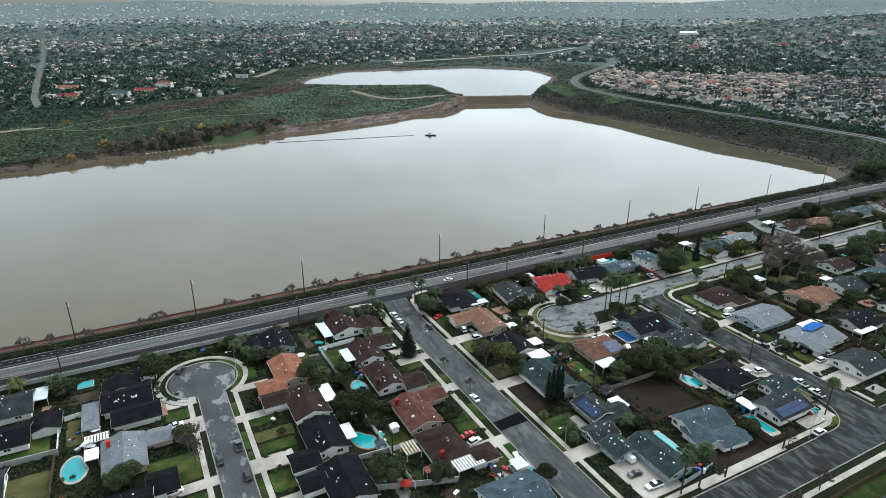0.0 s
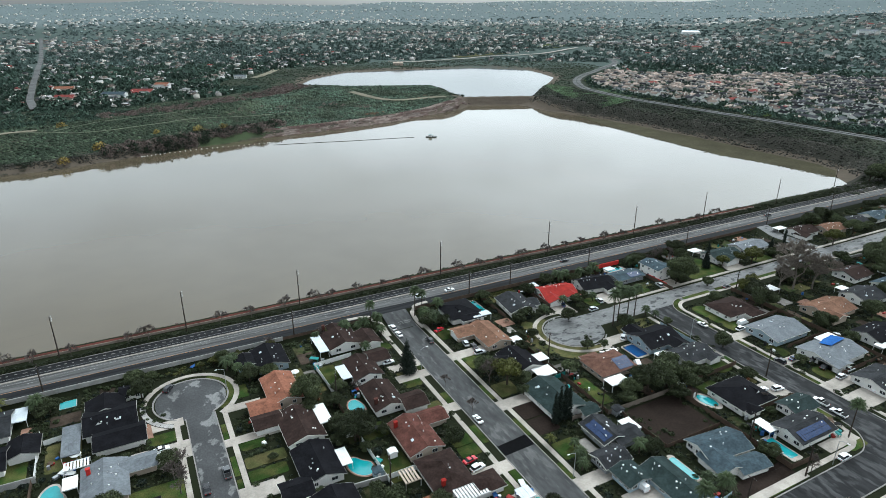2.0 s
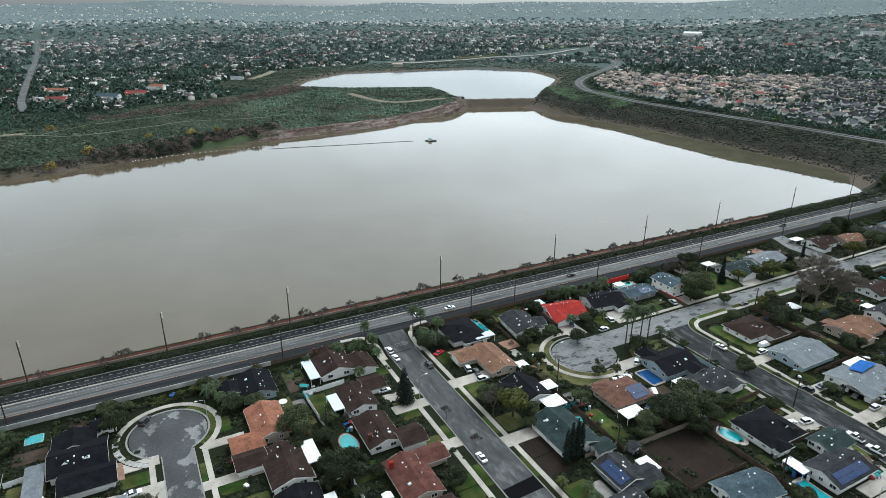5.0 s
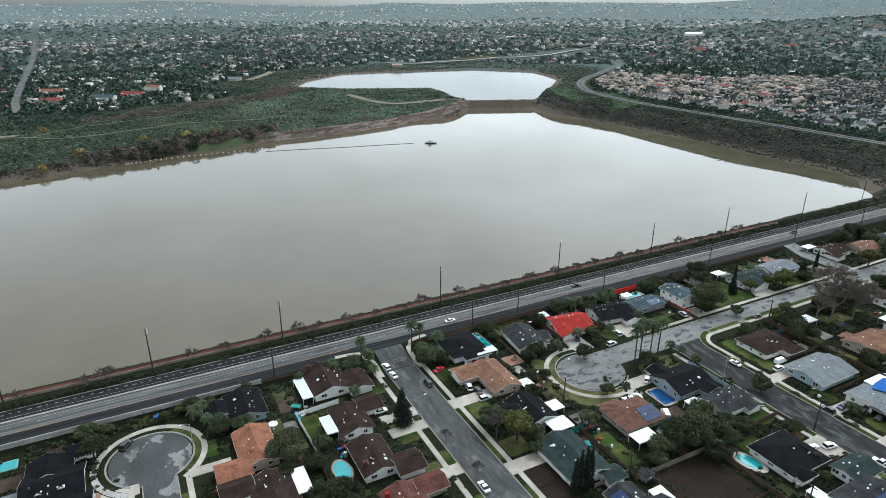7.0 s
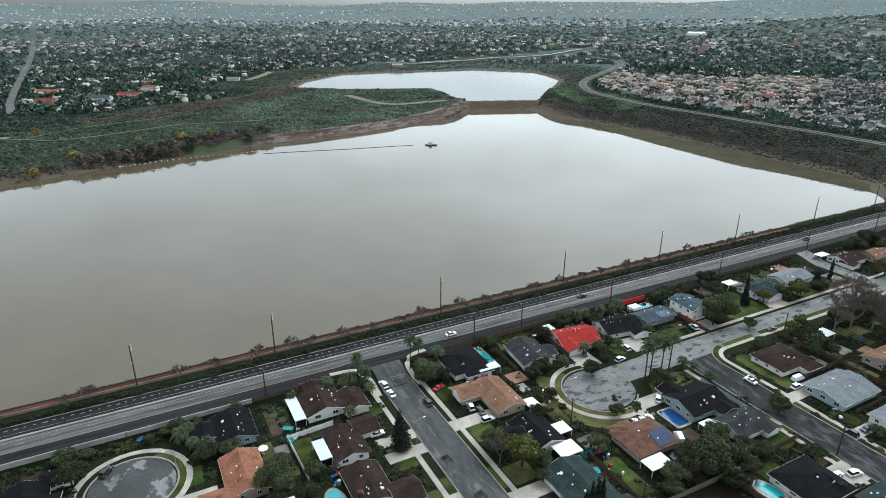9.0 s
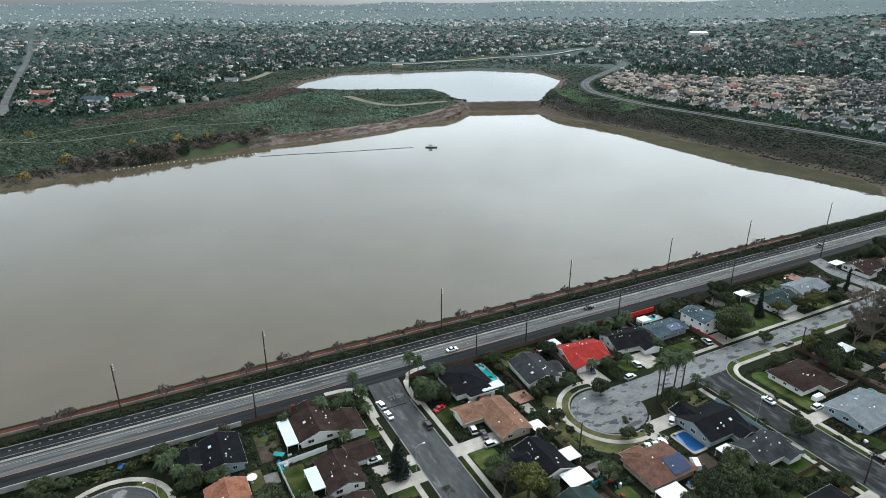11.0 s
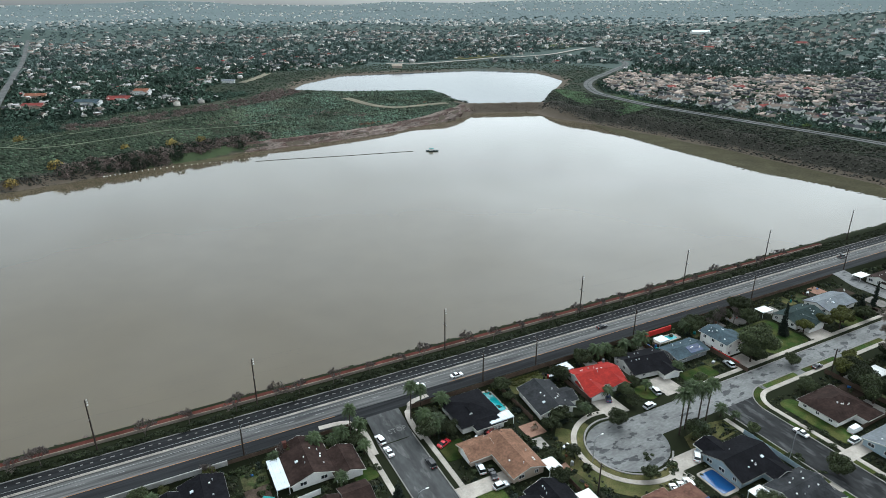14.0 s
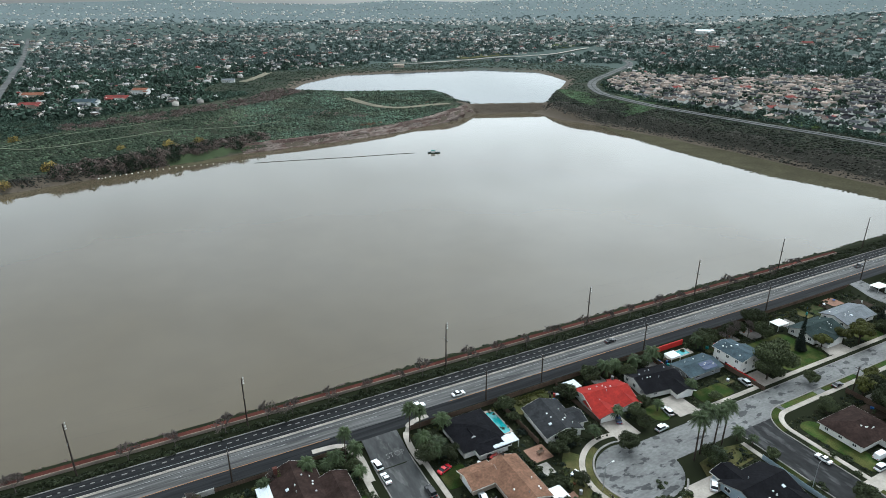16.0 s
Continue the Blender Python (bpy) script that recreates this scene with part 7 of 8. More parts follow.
def dam_face(x, y):
    along, across = ((x - 292) * 81 - (y - 493) * 30) / 7461, -((x - 292) * 30 + (y - 493) * 81) / 86.4
    return (along > 0.0) & (along < 1.0) & (across > 4) & (across < 19)


merged("dam_stones", DOMES, put_lumps(scatter(9000, 260, 380, 420, 500, dam_face, 61), 0.9, 0.8, 62, DOMES), ROCK, "brown stones on the slope of the earth dam", "rocks")


def upper_rim(x, y):
    d = edge_distance(x, y, UPPER_EDGE)
    return (d > 14) & (d < 150) & off_water(x, y, 20) & (edge_distance(x, y, CLIFF_ROAD, False) > 10) & (edge_distance(x, y, DAM, False) > 36) & ~right_bank(x, y) & clear_of_tracks(x, y)


merged("far_scrub", DOMES, put_lumps(scatter(24000, 0, 860, 440, 1020, upper_rim, 12), 3.0, 0.8, 13, DOMES), SCRUB_DARK, "scrub round the upper lake", "scrub")


def town_edge(x, y):
    return (np.hypot(x + 117, y - 674) > 22) & (np.hypot(x + 83, y - 702) > 22) & (np.minimum(edge_distance(x, y, [(-260, 560), (-204, 556), (-150, 575), (-124, 602), (-60, 640), (40, 690)], False), edge_distance(x, y, [(-260, 505), (-200, 510), (-160, 522), (-130, 545)], False)) < 25) & (edge_distance(x, y, [(-200, 600), (-212, 700)], False) > 10)


def brown_edge(x, y):
    return edge_distance(x, y, [(-122, 528), (-90, 540), (-40, 560), (20, 592), (70, 630), (120, 690)], False) < 19


merged("far_trees", SPRAYS, put_lumps(scatter(2200, -290, 80, 470, 730, town_edge, 71), 8.0, 0.9, 72, SPRAYS), FAR_LEAF, "dark trees between the shore and the town", "trees")
merged("far_thicket", SPRAYS, put_lumps(scatter(2600, -150, 150, 500, 720, brown_edge, 73), 6.0, 0.9, 74, SPRAYS), SCRUB_RUST, "grey brown leafless thicket below the town", "scrub")

# a line of small white floats off the shore
bm = bmesh.new()
bmesh.ops.create_icosphere(bm, subdivisions=2, radius=0.45)
float_me = mesh_of("buoy", bm, WHITE_PAINT)
FLOATS = eased([(-106, 352), (-92, 355), (-74, 359), (-54, 360.5), (-34, 361), (-14, 359), (6, 361)], 2)
for k in range(30):
    f = k / 29 * (len(FLOATS) - 1)
    i = min(int(f), len(FLOATS) - 2)
    (ax, ay), (bx, by) = FLOATS[i], FLOATS[i + 1]
    ob = tagged(new("buoy", float_me), "small white float in a line on the lake", "buoy", "line of floats")
    ob.location = (ax + (bx - ax) * (f - i), ay + (by - ay) * (f - i), WATERZ + 0.1)

# ---- the town beyond ----
EYE = (-123.0, -237.0)


def far_points(n, r0, r1, seed, a0=-14, a1=68):
    """Points thinning out with distance, over the wedge that lies ahead."""
    g = np.random.default_rng(seed)
    r = 1 / g.uniform(1 / r1, 1 / r0, n)
    a = np.radians(g.uniform(a0, a1, n))
    return EYE[0] + r * np.sin(a), EYE[1] + r * np.cos(a)


def east_of_road(x, y):
    """Signed side of the cliff road: True on the town's side."""
    line = CLIFF_ROAD
    poly = [*line, (1000, 1000), (1000, -20)]
    return edge_distance(x, y, poly) < -14


def town_left(x, y):
    return (y > 590 + 0.10 * np.maximum(x + 120, 0) * 4) & (edge_distance(x, y, UPPER_EDGE) > 130) & off_water(x, y, 30) & ~(edge_distance(x, y, CLIFF_ROAD, False) < 20)


VILLAS = [(-83, 702), (-55, 743), (-117, 674), (-176, 776), (-172, 681), (68, 834)]


def in_town(x, y):
    villa = np.min([np.hypot((x - p) * 0.8 + (y - q) * 0.2, np.where(y < q, 0.6, 1.0) * (y - q)) for p, q in VILLAS], axis=0)
    r = np.hypot(x - EYE[0], y - EYE[1])
    avenue = edge_distance(x, y, [(-200, 600), (-212, 700), (-221, 875), (-248, 1486), (-334, 2818)], False)
    return (town_left(x, y) | east_of_road(x, y) | (r > 1350)) & (edge_distance(x, y, UPPER_EDGE) > 90) & (avenue > 9) & (villa > 15) & (edge_distance(x, y, [(390, 985), (430, 962), (474, 966), (620, 986), (781, 994), (930, 1050)], False) > 48) & off_water(x, y, 30) & (edge_distance(x, y, CLIFF_ROAD, False) > 16)


def in_suburb(x, y):
    return east_of_road(x, y) & (np.hypot(x - EYE[0], y - EYE[1]) < 1180)


tx, ty = far_points(52000, 620, 4700, 14)
ok = in_town(tx, ty) & ~(in_suburb(tx, ty) & (np.random.default_rng(3).random(len(tx)) < 0.7))
tx, ty = tx[ok], ty[ok]
tz = land(tx, ty)
g = np.random.default_rng(15)
places = []
for x, y, z in zip(tx, ty, tz):
    r = math.hypot(x - EYE[0], y - EYE[1])
    s = g.uniform(5, 13) if r < 2100 else g.uniform(5, 10)
    if r < 1180 and x > 440:
        s = g.uniform(4.5, 9.5)
    k = g.uniform(0.8, 1.3) if g.random() < 0.8 else g.uniform(1.6, 2.4)
    if k > 1.5:
        s *= 0.6
    if r >= 2900:
        s, k = s * 1.5, 0.7
        z -= 0.1 * s
    elif r >= 2100:
        s, k = s * 1.35, 0.8
    places.append((g.integers(6), x, y, z - 0.8, s, s, s * k, g.uniform(0, 6)))
sx, sy = far_points(15000, 600, 1250, 44, 30, 68)
ok = in_suburb(sx, sy)
for x, y, z in zip(sx[ok], sy[ok], land(sx[ok], sy[ok])):
    s = g.uniform(2.4, 6)
    places.append((g.integers(6), x, y, z - 0.5, s, s, s * g.uniform(0.9, 1.6), g.uniform(0, 6)))


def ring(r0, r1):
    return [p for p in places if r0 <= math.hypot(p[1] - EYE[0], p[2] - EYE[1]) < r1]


# leaf colours turn paler and bluer with distance: haze painted in
HAZE_TOWN_LEAF = mat("haze_tinted_town_leaves", (0.054, 0.080, 0.062), 0.95, 0.35, 0.2, 0.01, 0.3, islands=0.5, spec=0.1)
HAZE_MID_LEAF = mat("haze_tinted_mid_leaves", (0.082, 0.110, 0.098), 0.95, 0.3, 0.15, 0.006, 0.2, islands=0.4, spec=0.05)
HAZE_SLOPE_LEAF = mat("haze_tinted_slope_leaves", (0.112, 0.142, 0.136), 0.95, 0.3, 0.15, 0.005, 0.2, islands=0.35, spec=0.05)
HAZE_HILL_LEAF = mat("haze_tinted_hill_leaves", (0.145, 0.176, 0.172), 0.95, 0.3, 0.15, 0.004, 0.2, islands=0.25, spec=0.05)
merged("far_trees", CROWNS, ring(0, 1050), FAR_LEAF, "dense dark green trees of the town", "trees")
merged("far_trees", TUFTS, ring(1050, 1350), HAZE_TOWN_LEAF, "dense green trees farther back in the town, slightly haze tinted", "trees")
merged("far_trees", TUFTS, ring(1350, 1950), HAZE_MID_LEAF, "trees of the distant town, haze painted into the leaves", "trees")
merged("far_trees", TUFTS, ring(1950, 2900), HAZE_SLOPE_LEAF, "trees on the slopes beyond the town, paled for haze", "trees")
merged("far_trees", DOMES, ring(2900, 9000), HAZE_HILL_LEAF, "woods on the distant hills, painted palest for haze", "trees")


def cottage(w, d, h, pitch, hip):
    """Walls and roof of a far house, as two triangle meshes about its base."""
    bm = bmesh.new()
    if hip:
        box(bm, -w / 2, w / 2, -d / 2, d / 2, -1, h)
    else:
        prism(bm, [(-w / 2, -1), (w / 2, -1), (w / 2, h), (0, h + w / 2 * pitch * 0.97), (-w / 2, h)], -d / 2, d / 2)
    box(bm, w * 0.28, w * 0.28 + 0.9, d * 0.2, d * 0.2 + 1.3, h - 0.5, h + w / 2 * pitch + 1.2)
    bmesh.ops.triangulate(bm, faces=bm.faces)
    rf = roof_mesh(w, d, h, pitch, "y", hip, 0.6)
    bmesh.ops.triangulate(rf, faces=rf.faces)
    got = []
    for b in (bm, rf):
        b.verts.index_update()
        got.append((np.array([tuple(v.co) for v in b.verts]), np.array([[v.index for v in f.verts] for f in b.faces])))
        b.free()
    return got


COTTAGES = [cottage(8.5, 12, 5.0, 0.5, False), cottage(9, 11, 5.6, 0.42, False), cottage(7.5, 11, 3.6, 0.5, False), cottage(9.5, 15, 3.2, 0.4, True)]


def far_houses(n, r0, r1, keep, seed, size):
    x, y = far_points(n, r0, r1, seed)
    ok = keep(x, y)
    x, y = x[ok], y[ok]
    g = np.random.default_rng(seed)
    return [(int(g.integers(4)), a, b, c, *([size * g.uniform(0.8, 1.25)] * 3), g.choice((0.2, 1.77, 0.6, 2.2)) + g.normal() * 0.1) for a, b, c in zip(x, y, land(x, y))]


town = far_houses(5600, 660, 4600, lambda x, y: in_town(x, y) & ~in_suburb(x, y), 16, 0.68)
town += far_houses(3200, 1700, 4600, lambda x, y: in_town(x, y) & (np.sin(np.hypot(x, y) / 120 + 2 * waves(x, y, 500)) > 0.35), 26, 0.85)
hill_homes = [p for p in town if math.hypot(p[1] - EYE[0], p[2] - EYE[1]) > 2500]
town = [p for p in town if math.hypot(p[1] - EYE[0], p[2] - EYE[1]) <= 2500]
walls_b, roofs_b = [c[0] for c in COTTAGES], [c[1] for c in COTTAGES]
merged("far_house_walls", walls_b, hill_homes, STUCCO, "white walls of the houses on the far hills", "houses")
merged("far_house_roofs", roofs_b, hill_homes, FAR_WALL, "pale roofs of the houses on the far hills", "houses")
merged("far_house_walls", walls_b, town, FAR_WALL, "pale walls of the houses of the distant town", "houses")
merged("far_house_roofs", roofs_b, town[::3], FAR_TILE, "clay roofs of the houses of the distant town", "houses")
merged("far_house_roofs", roofs_b, town[1::3], FAR_GREY, "grey roofs of the houses of the distant town", "houses")
FAR_PALE = mat("weathered_pale_roofs", (0.34, 0.33, 0.32), 0.9, 0.2, 0.2, 0.03, 1.0, islands=0.5)
FADED_RED = mat("faded_red_tile", (0.16, 0.043, 0.037), 0.85, 0.25, 0.22, 0.3, 1.6)
merged("far_house_roofs", roofs_b, town[2::3][::9], FADED_RED, "red roofs of the houses of the distant town", "houses")
merged("far_house_roofs", roofs_b, [p for k, p in enumerate(town[2::3]) if k % 9], FAR_PALE, "pale roofs of the houses of the distant town", "houses")

# the estate on the cliff: nearest houses one by one, the rest as one
g = np.random.default_rng(17)
spots = []
for i in range(70):
    for j in range(80):
        x, y = 470 + 13.0 * i + (j % 2) * 3 + g.normal() * 1.2, -40 + 16.5 * j + g.normal() * 1.6
        if j % 2 == 1:
            y -= 2.5
        if bool(in_suburb(np.array([x]), np.array([y]))[0]):
            spots.append((x, y, math.hypot(x - EYE[0], y - EYE[1])))
spots = [p for p in spots if float(edge_distance(np.array([p[0]]), np.array([p[1]]), CLIFF_ROAD, False)[0]) > 24]
spots.sort(key=lambda p: p[2])
templates = []
for k, c in enumerate(COTTAGES):
    for roof_m, name in ((FAR_TILE, "tan clay tile"), (FAR_GREY, "grey shingle"), (FAR_DARK, "dark shingle")):
        t = empty("estate_house", pose(0, 0, -900), f"pale stucco house with a {name} roof on the cliff", "house", "houses of the cliff estate")
        for nm, (v, f), m in (("wall", c[0], STUCCO), ("roof", c[1], roof_m)):
            me = bpy.data.meshes.new(nm)
            me.from_pydata(v.tolist(), [], f.tolist())
            me.materials.append(m)
            ob = new(nm, me)
            ob.parent = t
        templates.append([t, False])
rest = []
for n, (x, y, r) in enumerate(spots):
    clay = g.random() < (0.68 if y > 0.55 * x - 90 else 0.25)
    tone = 0 if clay else int(g.integers(1, 3))
    if g.random() < 0.1:
        continue
    k = int(g.integers(4)) * 3 + tone
    turn = (0.0 if g.random() < 0.55 else 90.0) + g.normal() * 9
    s = g.uniform(0.62, 0.95)
    if n < 290:
        m = pose(x, y, land1(x, y), 0, 0, turn) @ Matrix.Scale(s, 4)
        if not templates[k][1]:
            templates[k][1] = True
            templates[k][0].matrix_basis = m
        else:
            c = copy_thing(templates[k][0], m)
            c.matrix_basis = m
    else:
        rest.append((k // 3, x, y, land1(x, y), s, s, s, math.radians(turn), tone))
merged("far_house_walls", walls_b, [p[:8] for p in rest], FAR_WALL, "pale walls of the houses far back on the cliff", "houses")
merged("far_house_roofs", roofs_b, [p[:8] for p in rest if p[8] == 0], FAR_TILE, "clay roofs of the houses far back on the cliff", "houses")
merged("far_house_roofs", roofs_b, [p[:8] for p in rest if p[8] == 1], FAR_GREY, "grey roofs of the houses far back on the cliff", "houses")
merged("far_house_roofs", roofs_b, [p[:8] for p in rest if p[8] == 2], FAR_DARK, "dark roofs of the houses far back on the cliff", "houses")


def beside_road(x, y):
    d = edge_distance(x, y, CLIFF_ROAD, False)
    return east_of_road(x, y) & (d > 13) & (d < 24)


hx, hy, hz = scatter(9000, 425, 620, -30, 620, beside_road, 91)
merged("roadside_trees", CROWNS, put_lumps((hx[::3], hy[::3], hz[::3]), 5.0, 1.0, 92, CROWNS), FAR_LEAF, "dark trees and hedges beside the cliff road", "trees")
GARDEN_LEAF = mat("fresh_green_garden_leaves", (0.06, 0.085, 0.028), 0.95, 0.3, 0.2, 0.02, 0.3, islands=0.5, spec=0.1)
hx, hy = far_points(2600, 620, 1180, 93, 30, 68)
ok = in_suburb(hx, hy)
hx, hy = hx[ok], hy[ok]
merged("suburb_trees", CROWNS, put_lumps((hx, hy, land(hx, hy)), 5.0, 1.0, 94, CROWNS), GARDEN_LEAF, "fresh green garden trees of the cliff estate", "trees")


# ---- a few far buildings that stand out ----
def far_villa(x, y, w, d, h, roof, wall, label, turn):
    v = empty("villa", pose(x, y, land1(x, y) - 0.3, 0, 0, turn), label, "house")
    wing(v, 0, 0, w, d, h, 0.35, "x", False, wall, roof)
    wing(v, w * 0.35, -d * 0.6, w * 0.35, d * 0.6, h * 0.8, 0.35, "y", False, wall, roof)
    for k in range(4):
        window(v, -w * 0.4 + k * w * 0.18, -d / 2, h * 0.5, 1.8, 1.2, "s")


far_villa(-83, 702, 27, 12, 5, FADED_RED, WHITE_PAINT, "white house with a red roof above the shore", -25)
far_villa(-55, 743, 18, 12, 8, R_TERRA, WHITE_PAINT, "tall white house with a terracotta roof", -30)
far_villa(-117, 674, 27, 13, 6, R_BLUE, WHITE_PAINT, "white house with a blue grey roof above the shore", -25)
far_villa(-176, 776, 24, 12, 5, R_TERRA, STUCCO_TAN, "cream house with a terracotta roof among trees", -20)
far_villa(-172, 681, 22, 11, 5, FADED_RED, STUCCO_TAN, "cream house with a faded red roof among trees", -20)
far_villa(68, 834, 18, 10, 3.5, R_LIGHT, WHITE_PAINT, "white house with a grey roof beside a slope", -20)
far_villa(1639, 757, 46, 20, 9, R_LIGHT, WHITE_PAINT, "large white building on the green hill", -40)
far_villa(1499, 1207, 50, 24, 7, WHITE_METAL, WHITE_PAINT, "long hall with a white roof among trees", -35)
far_villa(384, 921, 18, 8, 5, STUCCO_TAN, STUCCO_TAN, "pale outlet building beside the upper lake", -25)
far_villa(1180, 900, 22, 14, 6, FADED_RED, STUCCO_TAN, "cream house with a red roof in the far town", -30)
far_villa(1420, 830, 26, 14, 6, FADED_RED, STUCCO_TAN, "cream block with a red roof in the far town", -30)
for x, y, turn in ((520, 262, -8), (512, 196, 10), (640, 390, -15), (560, 430, 5), (720, 500, -12), (690, 330, 8), (600, 300, 0)):
    far_villa(x, y, 15, 9, 4.5, FADED_RED, WHITE_PAINT, "white house with a red tiled roof on the cliff", turn)
ribbon("lawn", [(880, 1110), (990, 1180)], 60, 1.2, LAWN, "bright green sports field in the far town", "lawn", every=20)
ribbon("lawn", [(560, 1030), (700, 1060)], 50, 1.2, DRY_LAWN, "pale green meadow behind the upper lake", "lawn", every=20)

# ---- the dredge on the lake ----
boat = empty("dredge_boat", pose(152, 313.5, WATERZ, 0, 0, -28) @ Matrix.Scale(0.78, 4), "small white and teal work boat on the lake", "boat")
bm = bmesh.new()
prism(bm, [(-6.5, -0.3), (6.0, -0.3), (7.2, 0.9), (-6.8, 0.9)], -1.9, 1.9)
part("hull", bm, R_GREEN, boat, "dark green hull")
bm = bmesh.new()
box(bm, -3, 1.2, -1.4, 1.4, 0.9, 3.0)
part("cabin", bm, WHITE_PAINT, boat, "white cabin")
bm = bmesh.new()
box(bm, -3.4, 1.8, -1.7, 1.7, 3.0, 3.2)
part("canopy", bm, TEAL_PAINT, boat, "teal canopy")
bm = bmesh.new()
tube(bm, (-1, 0, 3.2), (-1, 0, 6.0), 0.1, 0.06, 6)
tube(bm, (-1, -0.9, 5.0), (-1, 0.9, 5.0), 0.06, 0.06, 6)
part("mast", bm, METAL_GREY, boat)
bm = bmesh.new()
tube(bm, (3, 0, 0.9), (6.2, 0, 3.6), 0.16, 0.12, 6)
part("boom_arm", bm, METAL_GREY, boat)
bm = bmesh.new()
rings = []
for k in range(41):
    p = Vector((6 + 131 * k / 40, 348 - 27 * k / 40 + 0.5 * math.sin(k * 0.22), WATERZ + 0.1))
    rings.append([bm.verts.new(p + Vector((0.04 * math.cos(j * 1.047), 0.18 * math.cos(j * 1.047), 0.18 * math.sin(j * 1.047)))) for j in range(6)])
for r0, r1 in zip(rings, rings[1:]):
    for j in range(6):
        bm.faces.new((r0[j], r0[(j + 1) % 6], r1[(j + 1) % 6], r1[j]))
thing("floating_pipe", bm, TYRE, "long dark floating pipe on the lake", "pipe")


# ---- writing on the road ----
curve = bpy.data.curves.new("stop_letters", "FONT")
curve.body, curve.size, curve.align_x = "STOP", 2.3, "CENTER"
text_ob = bpy.data.objects.new("stop_letters", curve)
me = bpy.data.meshes.new_from_object(text_ob)
bpy.data.objects.remove(text_ob)
me.materials.append(mat("worn_letter_paint", (0.17, 0.17, 0.165), 0.7, 0.4, 0.3, 0.8, 4.0))
marking = tagged(new("stop_marking", me), "white painted stop letters on the street", "road marking", "", "structure")
marking.matrix_basis = pose(-31.4, -30.5, land1(-31.4, -29.5) + 0.16, 13, 0, 0)

flat("lawn", [(38.4, -75.4), (41, -70.2), (52, -68.8), (58, -70), (57, -75.8), (49, -76.4)], 0.1, DRY_LAWN, "dry olive lawn under the palms", "lawn")
strip("red_wall", 87.0, 87.3, -52.0, -40.5, PLAIN - 0.3, PLAIN + 1.6, RED_PAINT, "dark red painted wall beside a driveway", "wall", "structure")
flat("driveway", [(134, -45.5), (138.6, -46.5), (135, -50.5), (130.5, -52.6), (126.6, -52.4), (127.8, -49.4)], 0.13, CONCRETE, "pale curved concrete driveway before a green roofed house", "driveway")
flat("driveway", [(26.3, -78.4), (30.1, -79.6), (31, -83), (27.5, -86.4), (22, -85.6), (21.6, -83), (25, -81)], 0.13, CONCRETE, "pale curved concrete driveway", "driveway")
# ---- loose things in the yards ----
tarp = empty("tarpaulin", pose(98, -119.4, PLAIN + 4.15, -12.4, 0, 8), "bright blue tarpaulin spread over a grey roof", "tarpaulin")
bm = bmesh.new()
slab(bm, [(-5, -2.2), (4.6, -2.6), (5.2, 2.2), (-0.5, 2.6), (-4.6, 1.9)], 0.0, 0.05)
part("sheet", bm, mat("blue_tarpaulin", (0.010, 0.08, 0.28), 0.75, 0.15, 0.15, 0.5, 2.0), tarp)
CLUTTER = [mat("faded_red_plastic", (0.25, 0.03, 0.025), 0.6), mat("faded_teal_plastic", (0.03, 0.20, 0.19), 0.6), WHITE_PAINT, WOOD_FENCE, METAL_GREY, mat("blue_plastic", (0.03, 0.09, 0.24), 0.6), TYRE]


def clutter(kind, x, y, s, turn, material):
    bm = bmesh.new()
    if kind == 0:
        box(bm, -0.5, 0.5, -0.35, 0.35, 0, 0.55)
        bmesh.ops.bevel(bm, geom=list(bm.edges), offset=0.05, segments=1, affect="EDGES")
        name, label, cat = "storage_crate", "weathered storage crate standing in a yard", "crate"
    elif kind == 1:
        tube(bm, (0, 0, 0), (0, 0, 0.9), 0.32, 0.3, 12)
        name, label, cat = "garden_barrel", "upright plastic barrel in a yard", "barrel"
    else:
        box(bm, -0.9, 0.9, -0.5, 0.5, 0.68, 0.75)
        for px in (-0.8, 0.8):
            for py in (-0.4, 0.4):
                box(bm, px - 0.05, px + 0.05, py - 0.05, py + 0.05, 0, 0.68)
        name, label, cat = "garden_table", "outdoor garden table in a yard", "table"
    ob = thing(name, bm, material, label, cat, "yard clutter")
    ob.matrix_basis = pose(x, y, PLAIN + 0.06, 0, 0, turn) @ Matrix.Scale(s, 4)


cr = random.Random(12)
for cx, cy, w, d, n in ((-45.5, -128, 6, 4, 34), (36, -137, 3, 6, 16), (-1.5, -151.5, 4, 2, 10), (22, -27, 4, 2, 6), (-146, -63, 3, 3, 8), (-64, -66, 3, 3, 8), (84, -118.5, 2, 2, 6), (54, -147.5, 4, 2.5, 14), (-10, -45, 4, 2, 8), (-69, -100, 2, 4, 4), (-70, -45, 2, 6, 7), (4, -95, 1.5, 8, 8), (30, -145, 2, 3, 6), (80, -108, 2, 3, 5), (108, -128, 2, 5, 6), (68, -30, 4, 2, 8), (46, -30, 3, 1.5, 6), (-98, -70, 1.5, 8, 6), (-150, -60, 3, 6, 8), (8, -60, 1, 3, 4), (-66, -84, 1.5, 3, 5)):
    for _ in range(n):
        clutter(cr.randint(0, 2), cx + cr.uniform(-w, w), cy + cr.uniform(-d, d), cr.uniform(0.7, 1.7), cr.uniform(0, 180), cr.choice(CLUTTER))


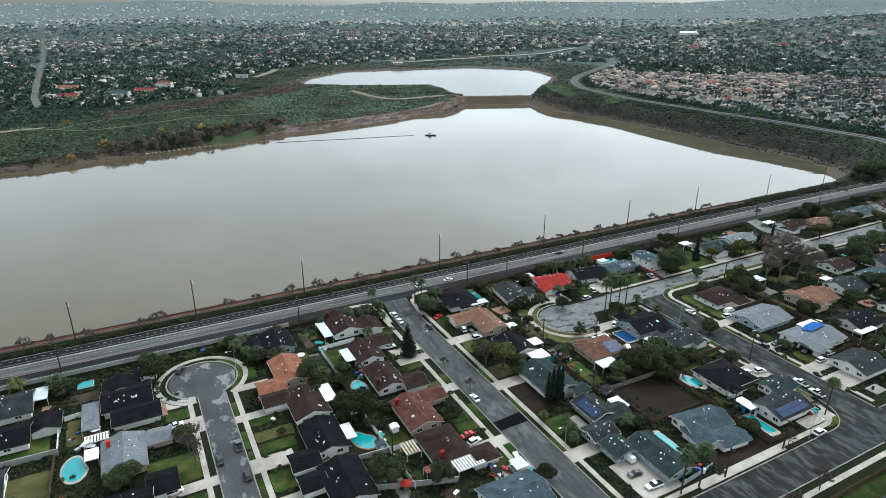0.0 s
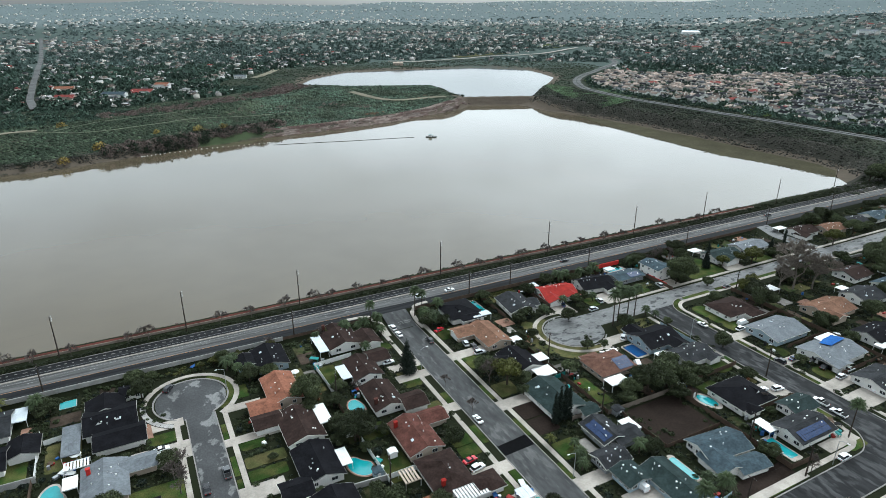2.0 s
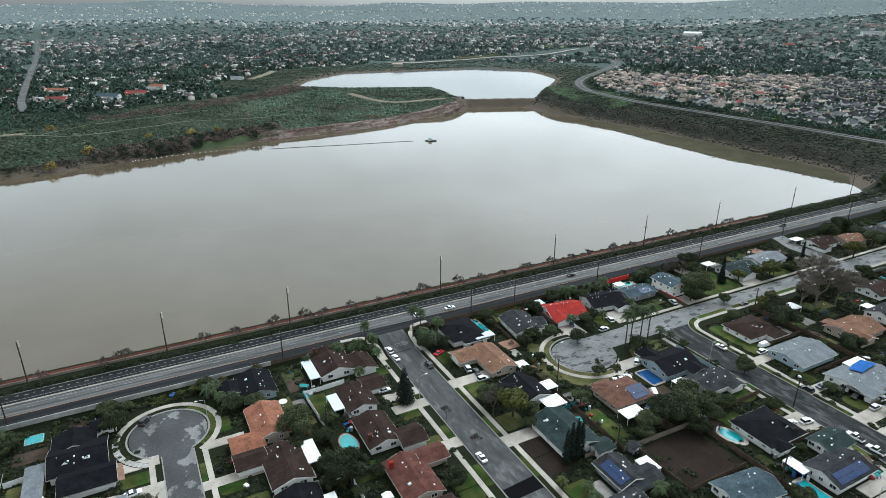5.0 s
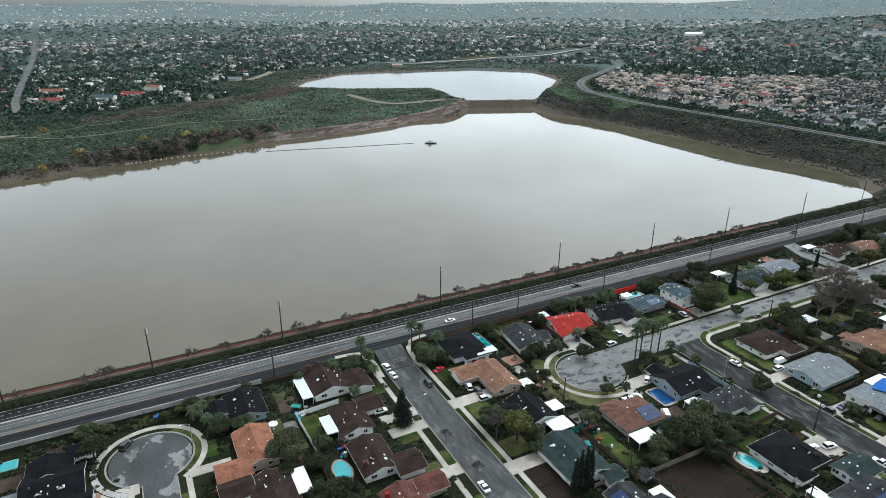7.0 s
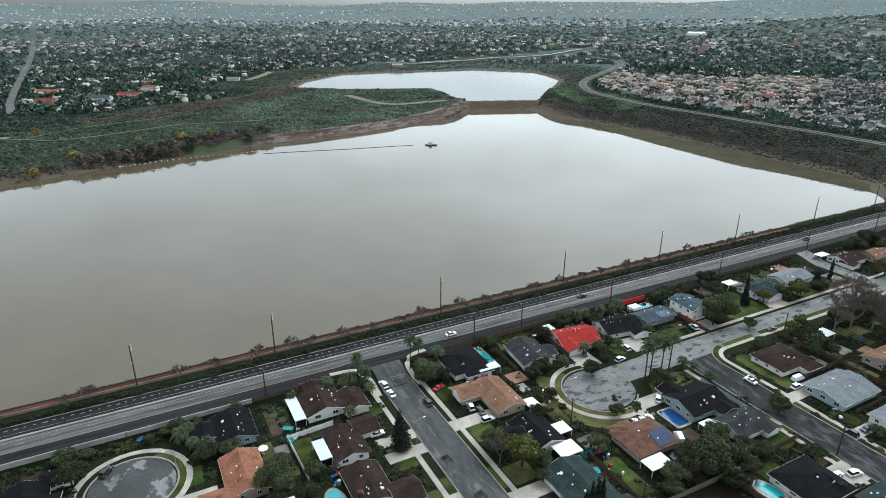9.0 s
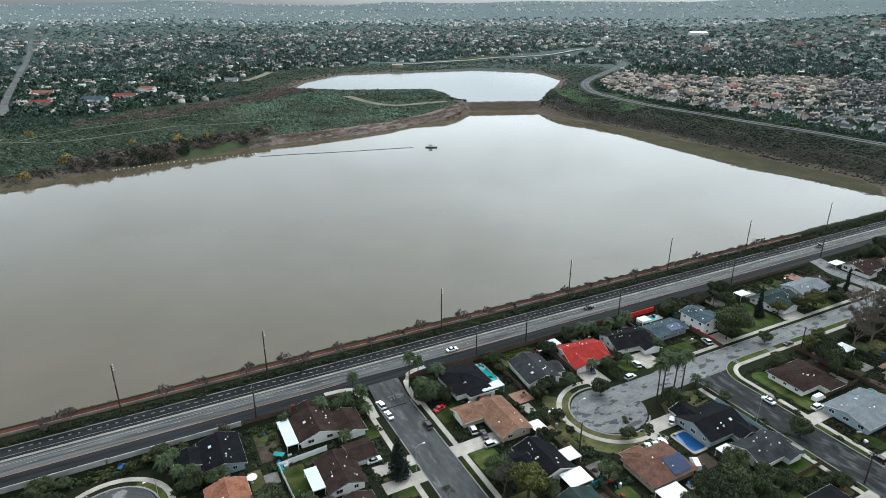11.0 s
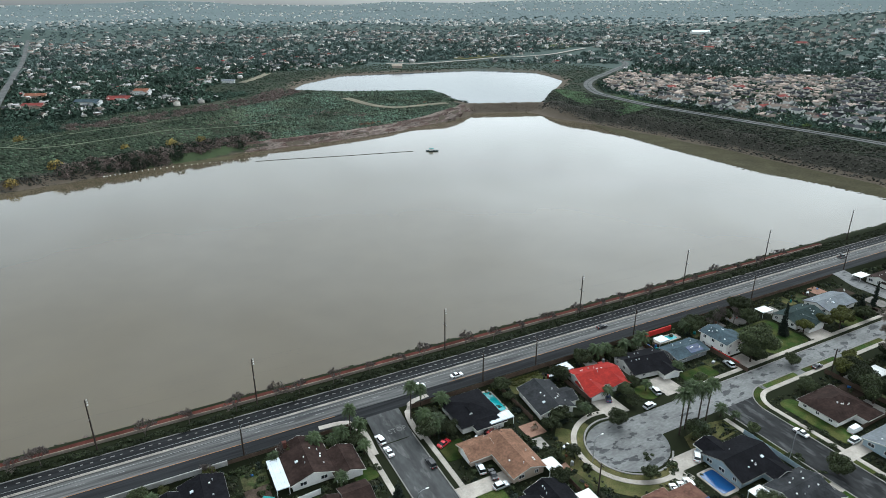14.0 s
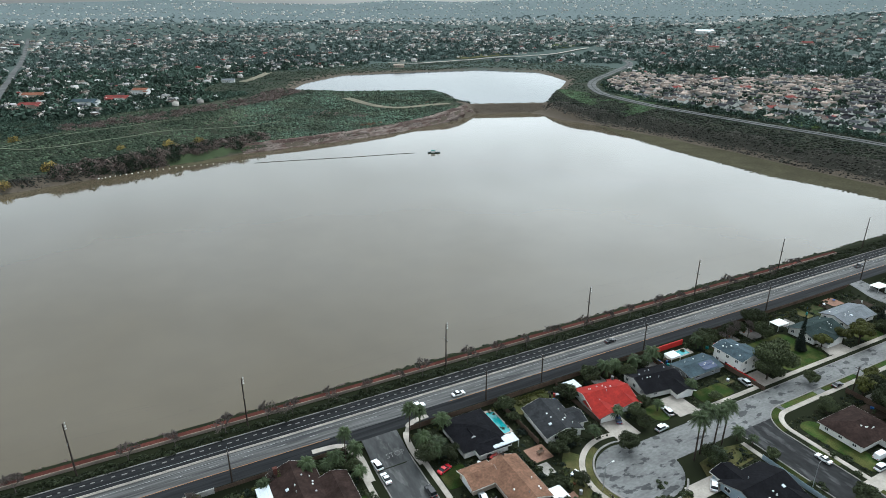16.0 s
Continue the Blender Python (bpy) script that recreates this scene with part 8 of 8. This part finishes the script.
def parasol(x, y, r, turn, material):
    top = empty("garden_parasol", pose(x, y, PLAIN + 0.07, 0, 0, turn), "open garden parasol on a pole in a yard", "parasol", "garden parasols")
    bm = bmesh.new()
    tube(bm, (0, 0, 0), (0, 0, 2.3), 0.04, 0.04, 6)
    tube(bm, (0, 0, 0), (0, 0, 0.12), 0.35, 0.3, 8)
    part("pole", bm, METAL_GREY, top)
    bm = bmesh.new()
    hub = bm.verts.new((0, 0, 2.5))
    rim = [bm.verts.new((r * math.cos(k * math.tau / 8), r * math.sin(k * math.tau / 8), 1.95)) for k in range(8)]
    low = [bm.verts.new((v.co.x, v.co.y, 1.8)) for v in rim]
    for k in range(8):
        j = (k + 1) % 8
        bm.faces.new((hub, rim[k], rim[j]))
        bm.faces.new((rim[k], low[k], low[j], rim[j]))
    part("canopy", bm, material, top)


POT = mat("terracotta_pot_clay", (0.20, 0.085, 0.05), 0.85)


def planter(x, y, s, turn):
    top = empty("planter", pose(x, y, PLAIN + 0.06, 0, 0, turn) @ Matrix.Scale(s, 4), "terracotta pot with a small green shrub", "planter", "garden pots")
    bm = bmesh.new()
    tube(bm, (0, 0, 0), (0, 0, 0.5), 0.25, 0.36, 10)
    tube(bm, (0, 0, 0.5), (0, 0, 0.58), 0.4, 0.4, 10)
    part("pot", bm, POT, top)
    part("shrub", leaf_cloud([(0, 0, 0.85, 0.42)], 50, 0.11, 0.9, int(abs(x * 7 + y)) % 50), LEAF, top)


def garden_chair(x, y, turn, material):
    top = empty("garden_chair", pose(x, y, PLAIN + 0.07, 0, 0, turn), "plastic garden chair in a yard", "chair", "garden chairs")
    bm = bmesh.new()
    box(bm, -0.28, 0.28, -0.28, 0.28, 0.4, 0.46)
    part("seat", bm, material, top)
    bm = bmesh.new()
    box(bm, -0.28, 0.28, 0.24, 0.3, 0.46, 0.95)
    part("backrest", bm, material, top)
    for px in (-0.24, 0.24):
        for py in (-0.24, 0.26):
            bm = bmesh.new()
            box(bm, px - 0.03, px + 0.03, py - 0.03, py + 0.03, 0, 0.4)
            part("leg", bm, material, top)


CANVAS = [WHITE_PAINT, STUCCO_TAN, mat("red_canvas", (0.28, 0.03, 0.025), 0.85), mat("blue_canvas", (0.03, 0.08, 0.2), 0.85), WHITE_PAINT]
for k, (x, y) in enumerate(patches):
    for _ in range(cr.randint(0, 2)):
        px, py = x + cr.uniform(-1.5, 1.5), y + cr.uniform(-1.5, 1.5)
        pick = cr.random()
        if pick < 0.5:
            clutter(cr.randint(0, 2), px, py, cr.uniform(0.7, 1.5), cr.uniform(0, 180), cr.choice(CLUTTER))
        elif pick < 0.58:
            garden_chair(px, py, cr.uniform(0, 360), cr.choice(CANVAS))
        elif pick < 0.92:
            planter(px, py, cr.uniform(0.8, 1.5), cr.uniform(0, 360))
        elif k % 3 == 0:
            parasol(px, py, cr.uniform(1.1, 1.6), cr.uniform(0, 90), cr.choice(CANVAS))

# seats on the paved terrace of the black roofed house, and a hedge behind the yellowing lawn
for x, y, turn in ((-146.8, -56.5, 20), (-145.2, -59.6, 110), (-143.4, -57.6, 200), (-141.8, -60.4, 300), (-146.2, -61.2, 60)):
    garden_chair(x, y, turn, cr.choice(CANVAS))
parasol(-144.2, -59, 1.5, 10, WHITE_PAINT)
places = [(int(cr.randint(0, 3)), 6 + 0.42 * k, -23.3 + cr.uniform(-0.15, 0.15), PLAIN, 1.3, 1.2, 1.9 + cr.uniform(0, 0.3), cr.uniform(0, 6)) for k in range(42)]
merged("hedge", PUFFS, places, LEAF_YELLOW, "clipped yellow green hedge along a wooden fence", "hedge")
